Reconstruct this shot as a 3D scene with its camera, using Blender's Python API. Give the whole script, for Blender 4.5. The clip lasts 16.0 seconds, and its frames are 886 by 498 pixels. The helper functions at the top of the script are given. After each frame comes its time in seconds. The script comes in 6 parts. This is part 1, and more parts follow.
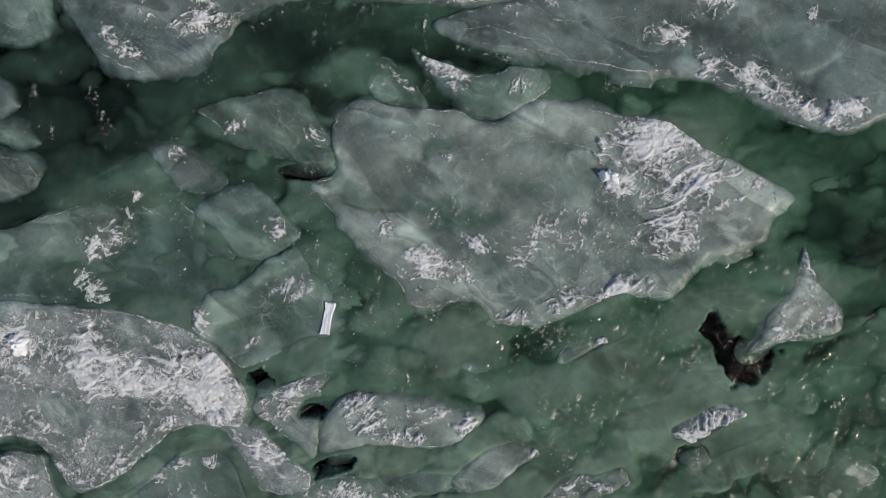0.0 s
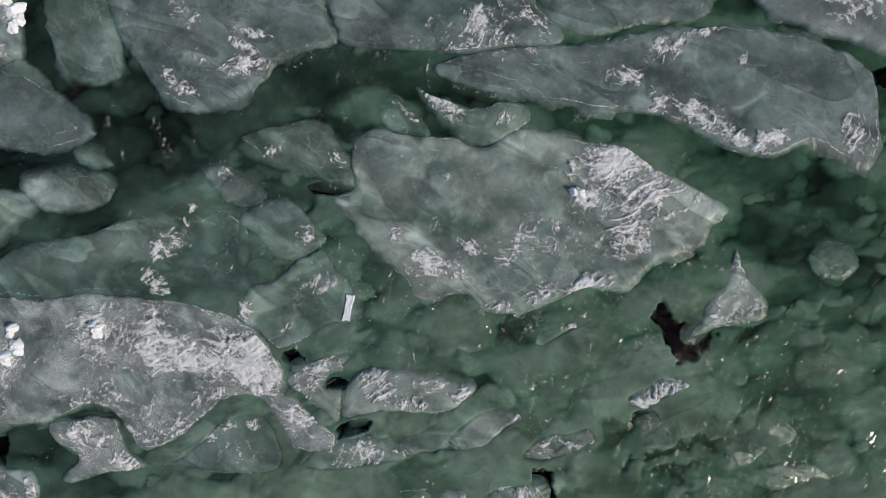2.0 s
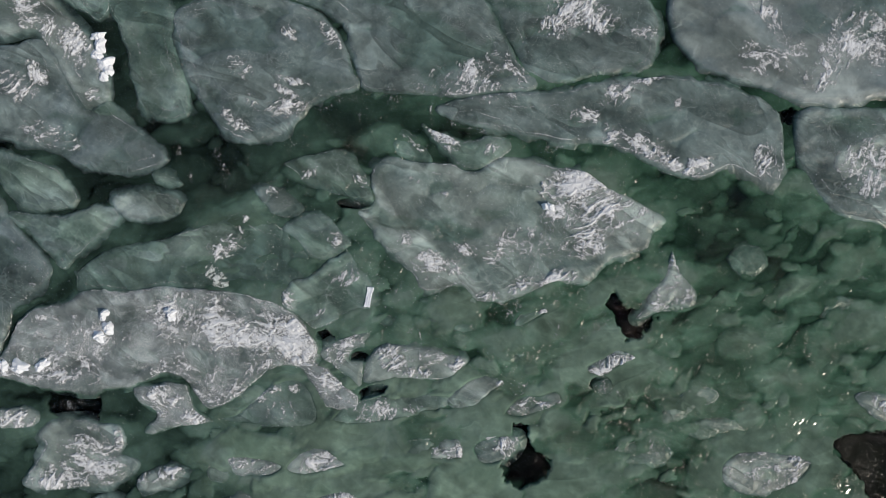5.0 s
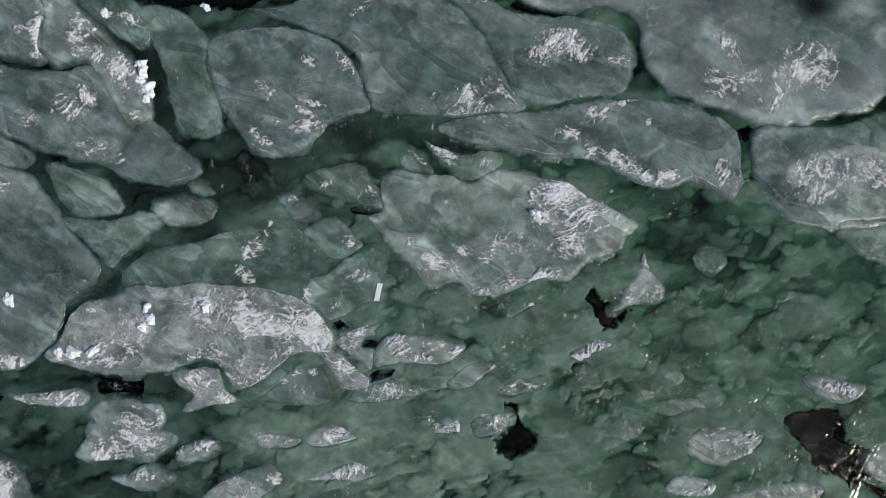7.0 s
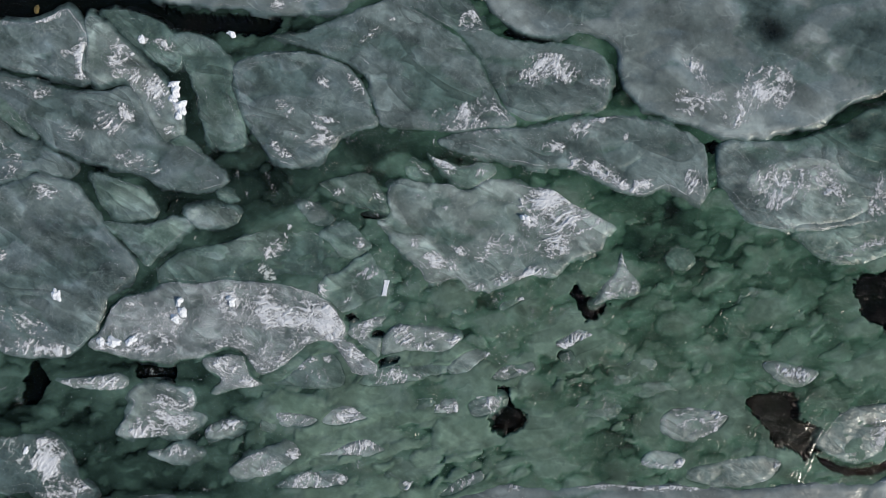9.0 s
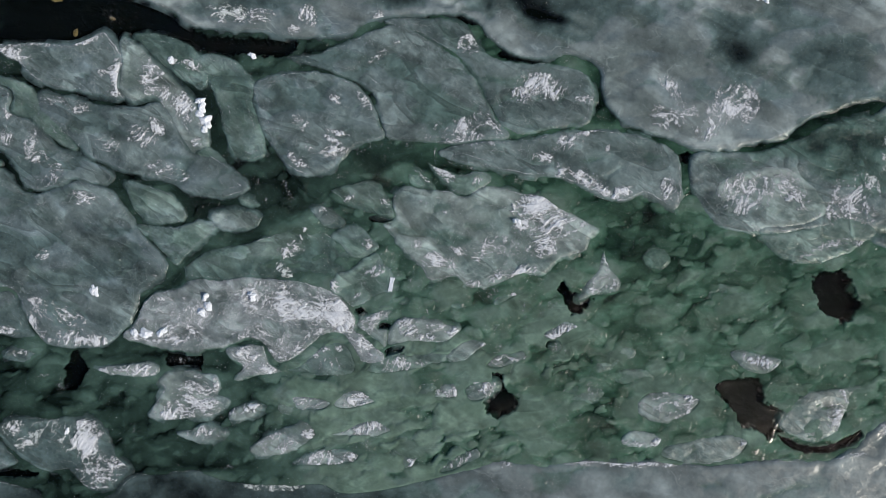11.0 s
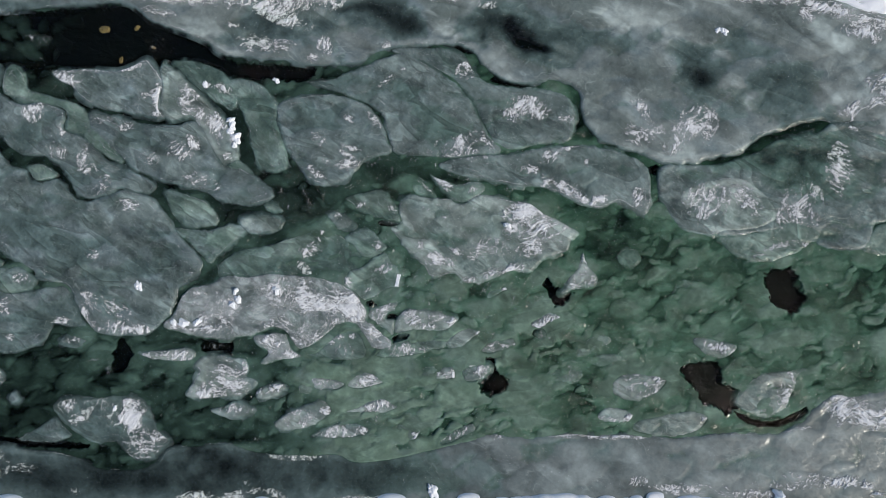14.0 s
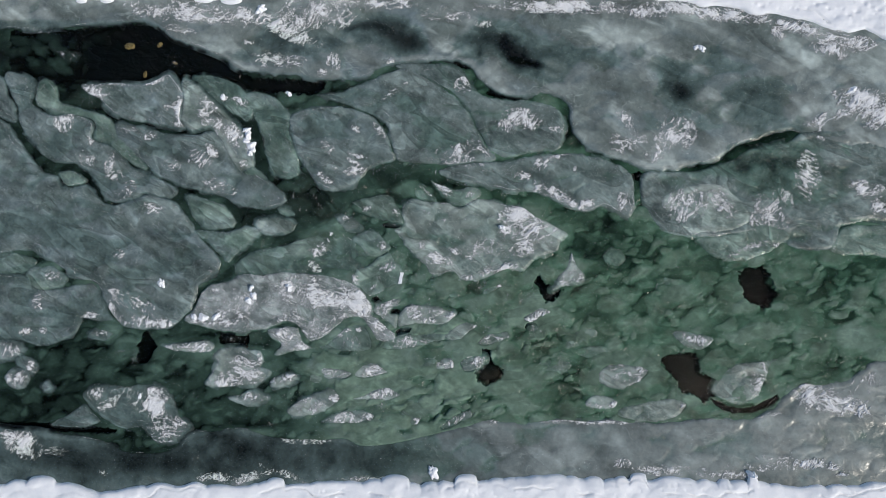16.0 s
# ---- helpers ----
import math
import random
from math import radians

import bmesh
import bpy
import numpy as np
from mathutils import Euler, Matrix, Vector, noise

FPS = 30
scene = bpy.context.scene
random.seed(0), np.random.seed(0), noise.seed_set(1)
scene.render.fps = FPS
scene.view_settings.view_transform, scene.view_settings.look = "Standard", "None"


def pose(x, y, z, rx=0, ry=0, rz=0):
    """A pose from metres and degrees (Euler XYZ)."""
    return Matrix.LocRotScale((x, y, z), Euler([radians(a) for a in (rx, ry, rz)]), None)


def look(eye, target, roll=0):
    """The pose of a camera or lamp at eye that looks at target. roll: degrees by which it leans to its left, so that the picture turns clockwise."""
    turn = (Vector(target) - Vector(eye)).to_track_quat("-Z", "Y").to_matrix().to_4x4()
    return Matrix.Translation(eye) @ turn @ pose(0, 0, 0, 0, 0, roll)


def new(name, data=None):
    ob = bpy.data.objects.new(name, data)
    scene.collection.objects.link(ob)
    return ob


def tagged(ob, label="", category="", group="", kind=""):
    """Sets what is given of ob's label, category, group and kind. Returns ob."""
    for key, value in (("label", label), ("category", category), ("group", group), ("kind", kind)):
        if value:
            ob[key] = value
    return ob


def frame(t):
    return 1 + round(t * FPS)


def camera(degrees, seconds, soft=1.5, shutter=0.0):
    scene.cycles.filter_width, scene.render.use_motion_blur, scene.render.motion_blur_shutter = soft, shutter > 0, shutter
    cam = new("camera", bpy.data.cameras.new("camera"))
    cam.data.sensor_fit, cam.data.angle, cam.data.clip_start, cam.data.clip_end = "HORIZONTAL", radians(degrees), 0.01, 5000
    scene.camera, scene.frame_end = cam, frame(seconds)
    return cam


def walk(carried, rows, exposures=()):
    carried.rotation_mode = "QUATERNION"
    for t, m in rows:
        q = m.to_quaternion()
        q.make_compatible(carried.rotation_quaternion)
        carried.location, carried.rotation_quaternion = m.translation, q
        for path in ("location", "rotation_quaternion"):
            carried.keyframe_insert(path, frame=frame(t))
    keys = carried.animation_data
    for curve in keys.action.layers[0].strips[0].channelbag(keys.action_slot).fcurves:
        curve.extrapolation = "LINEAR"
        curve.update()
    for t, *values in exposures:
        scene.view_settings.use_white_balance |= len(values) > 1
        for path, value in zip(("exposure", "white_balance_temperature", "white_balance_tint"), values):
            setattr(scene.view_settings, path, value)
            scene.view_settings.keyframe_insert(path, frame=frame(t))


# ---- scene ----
cam = camera(72.0, 16.0, soft=0.65)
# a slow, straight climb over the river; the camera looks down all the way
PATH = [
    (0, -0.013, -0.011, 13.549),
    (0.5, 0.009, -0.012, 14.319),
    (1, 0.030, -0.014, 15.088),
    (1.5, 0.051, -0.016, 15.856),
    (2, 0.070, -0.019, 16.624),
    (2.5, 0.089, -0.022, 17.391),
    (3, 0.107, -0.026, 18.157),
    (3.5, 0.124, -0.031, 18.922),
    (4, 0.141, -0.036, 19.686),
    (6.5, 0.218, -0.070, 23.492),
    (7, 0.233, -0.078, 24.249),
    (7.5, 0.247, -0.086, 25.006),
    (8, 0.262, -0.095, 25.761),
    (8.5, 0.277, -0.105, 26.515),
    (9, 0.291, -0.114, 27.267),
    (11.5, 0.369, -0.169, 31.007),
    (12, 0.385, -0.180, 31.750),
    (12.5, 0.403, -0.192, 32.491),
    (13, 0.420, -0.205, 33.231),
    (13.5, 0.439, -0.217, 33.968),
    (14, 0.458, -0.230, 34.704),
    (14.5, 0.479, -0.243, 35.438),
    (15, 0.500, -0.256, 36.170),
    (15.5, 0.522, -0.269, 36.899),
    (16, 0.545, -0.283, 37.627),
]
walk(cam, [(t, pose(x, y, z, 1.253, 1.231, 0.0)) for t, x, y, z in PATH],
     exposures=[(0, -0.08, 6850, 9), (4, -0.04, 6850, 9), (9, 0.03, 6450, 9), (16, 0.10, 6450, 9)])

# ---- light: low winter sun, clear sky ----
SUN_AZIMUTH, SUN_HEIGHT = -28.0, 40.0          # degrees from +x, degrees above the horizon
world = bpy.data.worlds.new("winter_sky")
scene.world = world
world.use_nodes = True
wn, wl = world.node_tree.nodes, world.node_tree.links
sky = wn.new("ShaderNodeTexSky")
sky.sky_type, sky.sun_disc = "NISHITA", False
sky.sun_elevation, sky.sun_rotation = radians(SUN_HEIGHT), radians(90 - SUN_AZIMUTH)
wl.new(sky.outputs[0], wn["Background"].inputs[0])
wn["Background"].inputs[1].default_value = 0.105
sun_data = bpy.data.lights.new("sun", "SUN")
sun_data.energy, sun_data.angle, sun_data.color = 2.5, radians(0.8), (1.0, 0.92, 0.80)
sun = new("sun", sun_data)
ca, sa = math.cos(radians(SUN_AZIMUTH)), math.sin(radians(SUN_AZIMUTH))
ch, sh = math.cos(radians(SUN_HEIGHT)), math.sin(radians(SUN_HEIGHT))
sun.matrix_world = look((30 * ca * ch, 30 * sa * ch, 30 * sh), (0, 0, 0))

# ---- materials ----
class Nodes:
    """A node material, written line by line."""

    def __init__(self, name):
        self.mat = bpy.data.materials.new(name)
        self.mat.use_nodes = True
        self.tree = self.mat.node_tree
        self.bsdf = self.tree.nodes["Principled BSDF"]
        self.out = self.tree.nodes["Material Output"]

    def add(self, kind, **values):
        n = self.tree.nodes.new("ShaderNode" + kind)
        for key, value in values.items():
            n.inputs[key].default_value = value
        return n

    def link(self, a, b):
        self.tree.links.new(a, b)

    def noise(self, scale, detail=5.0, rough=0.55, distort=0.0, stretch=(1, 1, 1), turn=0.0):
        g, r, m = self.add("NewGeometry"), self.add("Mapping"), self.add("Mapping")
        r.inputs["Rotation"].default_value = (0, 0, radians(turn))
        m.inputs["Scale"].default_value = stretch
        self.link(g.outputs["Position"], r.inputs["Vector"])
        self.link(r.outputs["Vector"], m.inputs["Vector"])
        n = self.add("TexNoise", Scale=scale, Detail=detail, Roughness=rough, Distortion=distort)
        self.link(m.outputs["Vector"], n.inputs["Vector"])
        return n.outputs["Fac"]

    def span(self, value, a, b, c=0.0, d=1.0, smooth=True):
        m = self.add("MapRange")
        m.interpolation_type = "SMOOTHSTEP" if smooth else "LINEAR"
        for key, v in zip(("From Min", "From Max", "To Min", "To Max"), (a, b, c, d)):
            m.inputs[key].default_value = v
        self.link(value, m.inputs["Value"])
        return m.outputs["Result"]

    def math(self, op, a, b):
        m = self.add("Math")
        m.operation = op
        for k, v in ((0, a), (1, b)):
            if isinstance(v, (int, float)):
                m.inputs[k].default_value = v
            else:
                self.link(v, m.inputs[k])
        return m.outputs[0]

    def mix(self, fac, a, b, how="MIX"):
        m = self.add("Mix")
        m.data_type, m.blend_type = "RGBA", how
        for k, v in ((0, fac), (6, a), (7, b)):
            if isinstance(v, (int, float)):
                m.inputs[k].default_value = v
            elif isinstance(v, tuple):
                m.inputs[k].default_value = (*v, 1)
            else:
                self.link(v, m.inputs[k])
        return m.outputs[2]

    def ramp(self, value, stops):
        r = self.add("ValToRGB")
        r.color_ramp.interpolation = "B_SPLINE"
        e = r.color_ramp.elements
        while len(e) < len(stops):
            e.new(0.5)
        for k, (at, colour) in zip(e, stops):
            k.position, k.color = at, (*colour, 1)
        self.link(value, r.inputs[0])
        return r.outputs[0]

    def bump(self, height, strength, distance):
        b = self.add("Bump", Strength=strength, Distance=distance)
        self.link(height, b.inputs["Height"])
        self.link(b.outputs[0], self.bsdf.inputs["Normal"])
        return b

    def sheets(self, scale, count, turn, stretch=(0.55, 1.35, 1), edge=0.07, distort=0.6):
        """Thin sheets frozen over one another: pale at the edge of each, fading inwards."""
        saw = self.math("FRACT", self.math("MULTIPLY", self.noise(scale, 2.5, 0.42, distort, stretch, turn), count), 0)
        return self.math("MULTIPLY", self.span(saw, 0.0, edge, 0, 1), self.span(saw, edge, 1.0, 1, 0, False))

    def level(self):
        g, s = self.add("NewGeometry"), self.add("SeparateXYZ")
        self.link(g.outputs["Position"], s.inputs[0])
        return s.outputs[2]


# ice colour by level, water's dimming painted in: dark green deep, cloudy grey dry
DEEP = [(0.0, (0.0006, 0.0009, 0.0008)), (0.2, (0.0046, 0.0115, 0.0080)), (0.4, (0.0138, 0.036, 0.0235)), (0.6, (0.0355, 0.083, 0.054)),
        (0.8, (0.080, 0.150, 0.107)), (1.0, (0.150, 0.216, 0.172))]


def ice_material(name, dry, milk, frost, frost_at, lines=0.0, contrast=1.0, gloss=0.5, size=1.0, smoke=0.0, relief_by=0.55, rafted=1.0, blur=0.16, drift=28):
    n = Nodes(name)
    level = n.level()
    # undo the flattening of sink(), so the painted dimming follows the full relief
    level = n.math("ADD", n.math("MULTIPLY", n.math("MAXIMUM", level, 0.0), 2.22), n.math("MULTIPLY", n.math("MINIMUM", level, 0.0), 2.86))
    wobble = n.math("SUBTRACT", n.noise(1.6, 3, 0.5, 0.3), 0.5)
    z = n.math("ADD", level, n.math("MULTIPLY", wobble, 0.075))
    depth_tint = n.ramp(n.span(z, -0.42, 0.05, smooth=False), DEEP)
    grey = n.add("HueSaturation", Saturation=0.22)
    n.link(depth_tint, grey.inputs["Color"])
    # the tint turns greyer towards the west
    place, axes = n.add("NewGeometry"), n.add("SeparateXYZ")
    n.link(place.outputs["Position"], axes.inputs[0])
    depth_tint = n.mix(n.span(axes.outputs[0], -9, 5, min(1, smoke + 0.36), smoke), depth_tint, n.mix(1.0, grey.outputs[0], (0.84, 1.0, 1.12), "MULTIPLY"))
    cloud = n.span(n.noise(0.5 * size, 2.5, 0.45, 0.4, (0.6, 1.4, 1), 25), 0.36, 0.66)
    body = n.mix(cloud, dry, milk)
    dark = n.span(n.noise(0.6 * size, 2.5, 0.45, 0.5, (0.6, 1.4, 1), 30), 0.50, 0.72)
    body = n.mix(n.math("MULTIPLY", dark, 0.6 * contrast), body, tuple(c * 0.42 for c in dry))
    pale = n.span(n.noise(1.1 * size, 3, 0.45, 0.5, (0.6, 1.3, 1), 25), 0.55, 0.74)
    body = n.mix(n.math("MULTIPLY", pale, 0.5 * contrast), body, tuple(min(1, c * 1.6) for c in milk))
    # the dimming by height goes into the body colour: higher paler, lower darker
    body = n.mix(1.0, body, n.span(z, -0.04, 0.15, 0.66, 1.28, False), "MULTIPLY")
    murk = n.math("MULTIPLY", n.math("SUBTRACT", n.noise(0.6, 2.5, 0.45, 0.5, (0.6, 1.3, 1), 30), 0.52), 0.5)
    colour = n.mix(n.span(n.math("ADD", z, murk), -0.13, 0.11), depth_tint, body)
    # pale folds where rafted sheets overlap
    veil = n.math("MULTIPLY", n.span(n.math("ABSOLUTE", n.math("SUBTRACT", n.noise(0.8, 3, 0.5, 0.4, (0.8, 1.3, 1), 25), 0.5), 0), 0.0, 0.03, 1, 0), n.span(n.noise(0.7, 4), 0.45, 0.65, 0.0, 0.3))
    colour = n.mix(n.math("MULTIPLY", veil, n.span(z, -0.2, 0.02)), colour, tuple(min(1, c * 1.45) for c in milk))
    # sheets rafted over one another, large and small
    raft = n.math("MULTIPLY", n.sheets(0.5 * size, 5.0, drift, edge=blur), n.span(n.noise(0.9, 3, 0.5, 0.4), 0.40, 0.60, 0.25, 1.0))
    slip = n.math("MULTIPLY", n.sheets(1.1 * size, 5.0, drift + 12, edge=1.3 * blur), n.span(n.noise(0.7, 3), 0.46, 0.62))
    layer = n.math("ADD", n.span(raft, 0, 1, 1 - 0.20 * rafted, 1 + 0.50 * rafted, False), n.span(slip, 0, 1, -0.05 * rafted, 0.30 * rafted, False))
    colour = n.mix(1.0, colour, n.mix(1.0, layer, (1.0, 1.0, 1.0), "MULTIPLY"), "MULTIPLY")
    milk_dots = n.span(n.noise(4.2, 8, 0.74, 0.3), 0.56, 0.70)
    colour = n.mix(n.math("MULTIPLY", n.math("MULTIPLY", milk_dots, n.span(z, -0.1, 0.06)), 0.22), colour, tuple(min(1, c * 1.5) for c in milk))
    mottle = n.math("MULTIPLY", n.span(n.noise(7.0, 7, 0.72), 0.3, 0.7, 0.94, 1.06, False), n.span(n.noise(2.4, 4, 0.55), 0.3, 0.7, 0.87, 1.13, False))
    colour = n.mix(1.0, colour, n.mix(1.0, mottle, (1.0, 1.0, 1.0), "MULTIPLY"), "MULTIPLY")
    # hairline ridges where plates froze together
    for scale, turn, wide in ((0.25, 15, 0.0035), (0.4, 70, 0.005), (0.7, 140, 0.007)):
        off = n.math("ABSOLUTE", n.math("SUBTRACT", n.noise(scale, 4, 0.55, 0.35, (0.6, 1.3, 1), turn), 0.5), 0)
        seam = n.math("MULTIPLY", n.span(off, 0.0, wide, 1, 0), n.span(n.noise(1.1, 3), 0.5, 0.62, 0, lines))
        colour = n.mix(n.math("MULTIPLY", seam, n.span(z, -0.08, 0.02)), colour, (0.36, 0.41, 0.39))
    grain = n.noise(34.0, 8, 0.8)
    place = n.span(n.noise(0.9, 8, 0.72, 0.5), 0.42, 0.64)
    speck = n.math("MULTIPLY", n.span(grain, frost_at, frost_at + 0.05), place)
    speck = n.math("MULTIPLY", speck, n.span(z, -0.06, 0.03))
    n.link(n.mix(n.math("MULTIPLY", speck, frost), colour, (0.68, 0.71, 0.70)), n.bsdf.inputs["Base Color"])
    n.link(n.span(n.noise(5.0, 4), 0.3, 0.7, 0.16, 0.5), n.bsdf.inputs["Roughness"])
    n.bsdf.inputs["IOR"].default_value = 1.31
    n.bsdf.inputs["Specular IOR Level"].default_value = gloss
    fold = n.math("ABSOLUTE", n.math("SUBTRACT", n.noise(0.8, 3, 0.5, 0.4, (0.8, 1.3, 1), 25), 0.5), 0)
    relief = n.math("ADD", n.math("MULTIPLY", grain, 0.12), n.math("MULTIPLY", n.noise(3.0, 5, 0.55), 0.8))
    relief = n.math("ADD", relief, n.math("MULTIPLY", n.math("ADD", raft, n.math("MULTIPLY", slip, 0.7)), 0.5 * rafted))
    n.bump(n.math("ADD", relief, n.math("MULTIPLY", fold, -4.0)), relief_by, 0.06)
    return n.mat


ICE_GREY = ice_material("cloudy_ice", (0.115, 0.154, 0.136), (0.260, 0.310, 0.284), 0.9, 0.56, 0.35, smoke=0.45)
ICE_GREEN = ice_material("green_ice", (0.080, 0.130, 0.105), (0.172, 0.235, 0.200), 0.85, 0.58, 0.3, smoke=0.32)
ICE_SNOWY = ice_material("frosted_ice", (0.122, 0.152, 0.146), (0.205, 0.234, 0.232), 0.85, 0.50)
# darker, bluer copy of the cloudy ice; shade in the west put into colour
ICE_DUSK = ice_material("shaded_blue_grey_ice", (0.070, 0.098, 0.091), (0.150, 0.190, 0.181), 0.85, 0.57, 0.32, smoke=0.55)
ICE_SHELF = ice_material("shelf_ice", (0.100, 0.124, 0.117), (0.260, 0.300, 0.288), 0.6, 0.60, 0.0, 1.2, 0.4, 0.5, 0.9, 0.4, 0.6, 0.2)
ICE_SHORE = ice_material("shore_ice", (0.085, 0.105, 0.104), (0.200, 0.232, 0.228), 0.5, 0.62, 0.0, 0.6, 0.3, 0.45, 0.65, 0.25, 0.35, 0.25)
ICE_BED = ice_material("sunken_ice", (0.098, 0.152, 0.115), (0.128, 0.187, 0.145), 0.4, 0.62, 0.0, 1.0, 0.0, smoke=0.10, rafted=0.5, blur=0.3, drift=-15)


def snow_material(name, low, high, grain_size):
    n = Nodes(name)
    a = n.noise(3.0, 6, 0.6)
    n.link(n.mix(n.span(a, 0.3, 0.7), low, high), n.bsdf.inputs["Base Color"])
    n.bsdf.inputs["Roughness"].default_value = 0.75
    n.bsdf.inputs["Subsurface Weight"].default_value = 0.0
    n.bump(n.math("ADD", n.noise(grain_size, 6, 0.7), n.math("MULTIPLY", n.noise(grain_size * 0.22, 4), 1.5)), 0.45, 0.03)
    return n.mat


def crust_material():
    """Frost: dense and white where it lies thick, thin and broken towards its rim."""
    n = Nodes("frost_crust")
    thick = n.add("Attribute")
    thick.attribute_name = "cover"
    grain = n.noise(38.0, 8, 0.8)
    coarse = n.noise(11.0, 6, 0.7, 0.2)
    f = n.math("ADD", thick.outputs["Fac"], n.math("MULTIPLY", n.math("SUBTRACT", grain, 0.5), 2.4))
    f = n.math("ADD", f, n.math("MULTIPLY", n.math("SUBTRACT", coarse, 0.5), 1.1))
    # lacy veins hold on longest where the frost thins out
    vein = n.span(n.math("ABSOLUTE", n.math("SUBTRACT", n.noise(4.5, 5, 0.62, 0.8), 0.5), 0), 0.0, 0.055, 0.42, -0.12)
    f = n.math("ADD", f, vein)
    n.link(n.span(f, 0.02, 1.0, 0.0, 0.97), n.bsdf.inputs["Alpha"])
    n.link(n.mix(n.span(f, 0.15, 1.25), (0.40, 0.42, 0.425), (0.80, 0.81, 0.825)), n.bsdf.inputs["Base Color"])
    n.bsdf.inputs["Roughness"].default_value = 0.7
    n.bump(n.math("ADD", grain, n.math("MULTIPLY", coarse, 1.6)), 0.55, 0.05)
    return n.mat


CRUST = crust_material()
SNOW = snow_material("bank_snow", (0.80, 0.82, 0.86), (0.86, 0.875, 0.90), 14.0)


def water_material():
    n = Nodes("river_water")
    clear, gloss, both = n.add("BsdfTransparent", Color=(0.93, 0.98, 0.95, 1)), n.add("BsdfGlossy", Roughness=0.14, Color=(1, 1, 1, 1)), n.add("MixShader")
    gloss.distribution = "BECKMANN"
    fresnel = n.add("Fresnel", IOR=1.33)
    # wavelets, longer than broad, run slantwise over the river
    def wavelets(deg, along, across, warp):
        turn, pull, geo = n.add("Mapping"), n.add("Mapping"), n.add("NewGeometry")
        turn.inputs["Rotation"].default_value = (0, 0, radians(-deg))
        pull.inputs["Scale"].default_value = (along, across, 1)
        n.link(geo.outputs["Position"], turn.inputs["Vector"])
        n.link(turn.outputs["Vector"], pull.inputs["Vector"])
        tex = n.add("TexNoise", Scale=1.0, Detail=1.5, Roughness=0.45, Distortion=warp)
        n.link(pull.outputs["Vector"], tex.inputs["Vector"])
        return tex.outputs["Fac"]

    # short wind waves with straight flanks, bent and broken by swell and gusts
    geo, turn, axes = n.add("NewGeometry"), n.add("Mapping"), n.add("SeparateXYZ")
    turn.inputs["Rotation"].default_value = (0, 0, radians(-64))
    n.link(geo.outputs["Position"], turn.inputs["Vector"])
    n.link(turn.outputs["Vector"], axes.inputs[0])
    across = n.math("ADD", axes.outputs[1], n.math("MULTIPLY", wavelets(64, 1.7, 2.1, 0.3), 0.48))
    crest = n.math("MULTIPLY", n.math("PINGPONG", across, 0.10), 1.75)
    ripple = n.math("ADD", n.math("MULTIPLY", wavelets(62, 1.3, 3.1, 0.4), 0.25), n.math("MULTIPLY", wavelets(58, 5.0, 10.0, 0.3), 0.045))
    gust = n.span(n.noise(0.9, 5, 0.65, 0.5, (1.8, 0.6, 1), 28), 0.40, 0.62)
    bump = n.add("Bump", Strength=1.0, Distance=0.17)
    n.link(n.math("MULTIPLY", n.math("ADD", ripple, crest), n.math("ADD", 0.36, n.math("MULTIPLY", gust, 0.85))), bump.inputs["Height"])
    n.link(bump.outputs[0], gloss.inputs["Normal"])
    n.link(n.math("MULTIPLY", fresnel.outputs[0], 0.26), both.inputs[0])
    n.link(clear.outputs[0], both.inputs[1])
    n.link(gloss.outputs[0], both.inputs[2])
    n.link(both.outputs[0], n.out.inputs["Surface"])
    return n.mat


WATER = water_material()


def stone_material():
    n = Nodes("river_stone")
    n.link(n.mix(n.span(n.noise(9.0, 6, 0.6), 0.35, 0.65), (0.10, 0.065, 0.02), (0.26, 0.19, 0.07)), n.bsdf.inputs["Base Color"])
    n.bsdf.inputs["Roughness"].default_value = 0.8
    n.bump(n.noise(14.0, 5), 0.4, 0.03)
    return n.mat


STONE = stone_material()

# ---- numbers for relief ----
def lattice(ix, iy, seed):
    h = (ix.astype(np.int64) * 374761393 + iy.astype(np.int64) * 668265263 + seed * 1442695041) & 0xFFFFFFFF
    h = ((h ^ (h >> 13)) * 1274126177) & 0xFFFFFFFF
    h = ((h ^ (h >> 16)) * 2246822519) & 0xFFFFFFFF
    return ((h ^ (h >> 15)) & 0xFFFFFF) / float(0xFFFFFF)


def smooth_noise(x, y, seed=0):
    """Value noise, 0 to 1, one cell a metre."""
    ix, iy = np.floor(x), np.floor(y)
    fx, fy = x - ix, y - iy
    fx, fy = fx * fx * fx * (fx * (fx * 6 - 15) + 10), fy * fy * fy * (fy * (fy * 6 - 15) + 10)
    a, b = lattice(ix, iy, seed), lattice(ix + 1, iy, seed)
    c, d = lattice(ix, iy + 1, seed), lattice(ix + 1, iy + 1, seed)
    return (a + (b - a) * fx) * (1 - fy) + (c + (d - c) * fx) * fy


def fbm(x, y, octaves=4, seed=0, ridged=False, gain=0.5):
    total, size, k = 0.0, 0.0, 1.0
    for o in range(octaves):
        c, s = math.cos(o * 0.9), math.sin(o * 0.9)
        v = smooth_noise((c * x - s * y) * 2 ** o, (s * x + c * y) * 2 ** o, seed + 17 * o)
        total, size, k = total + k * (1 - abs(2 * v - 1) if ridged else v), size + k, k * gain
    return total / size


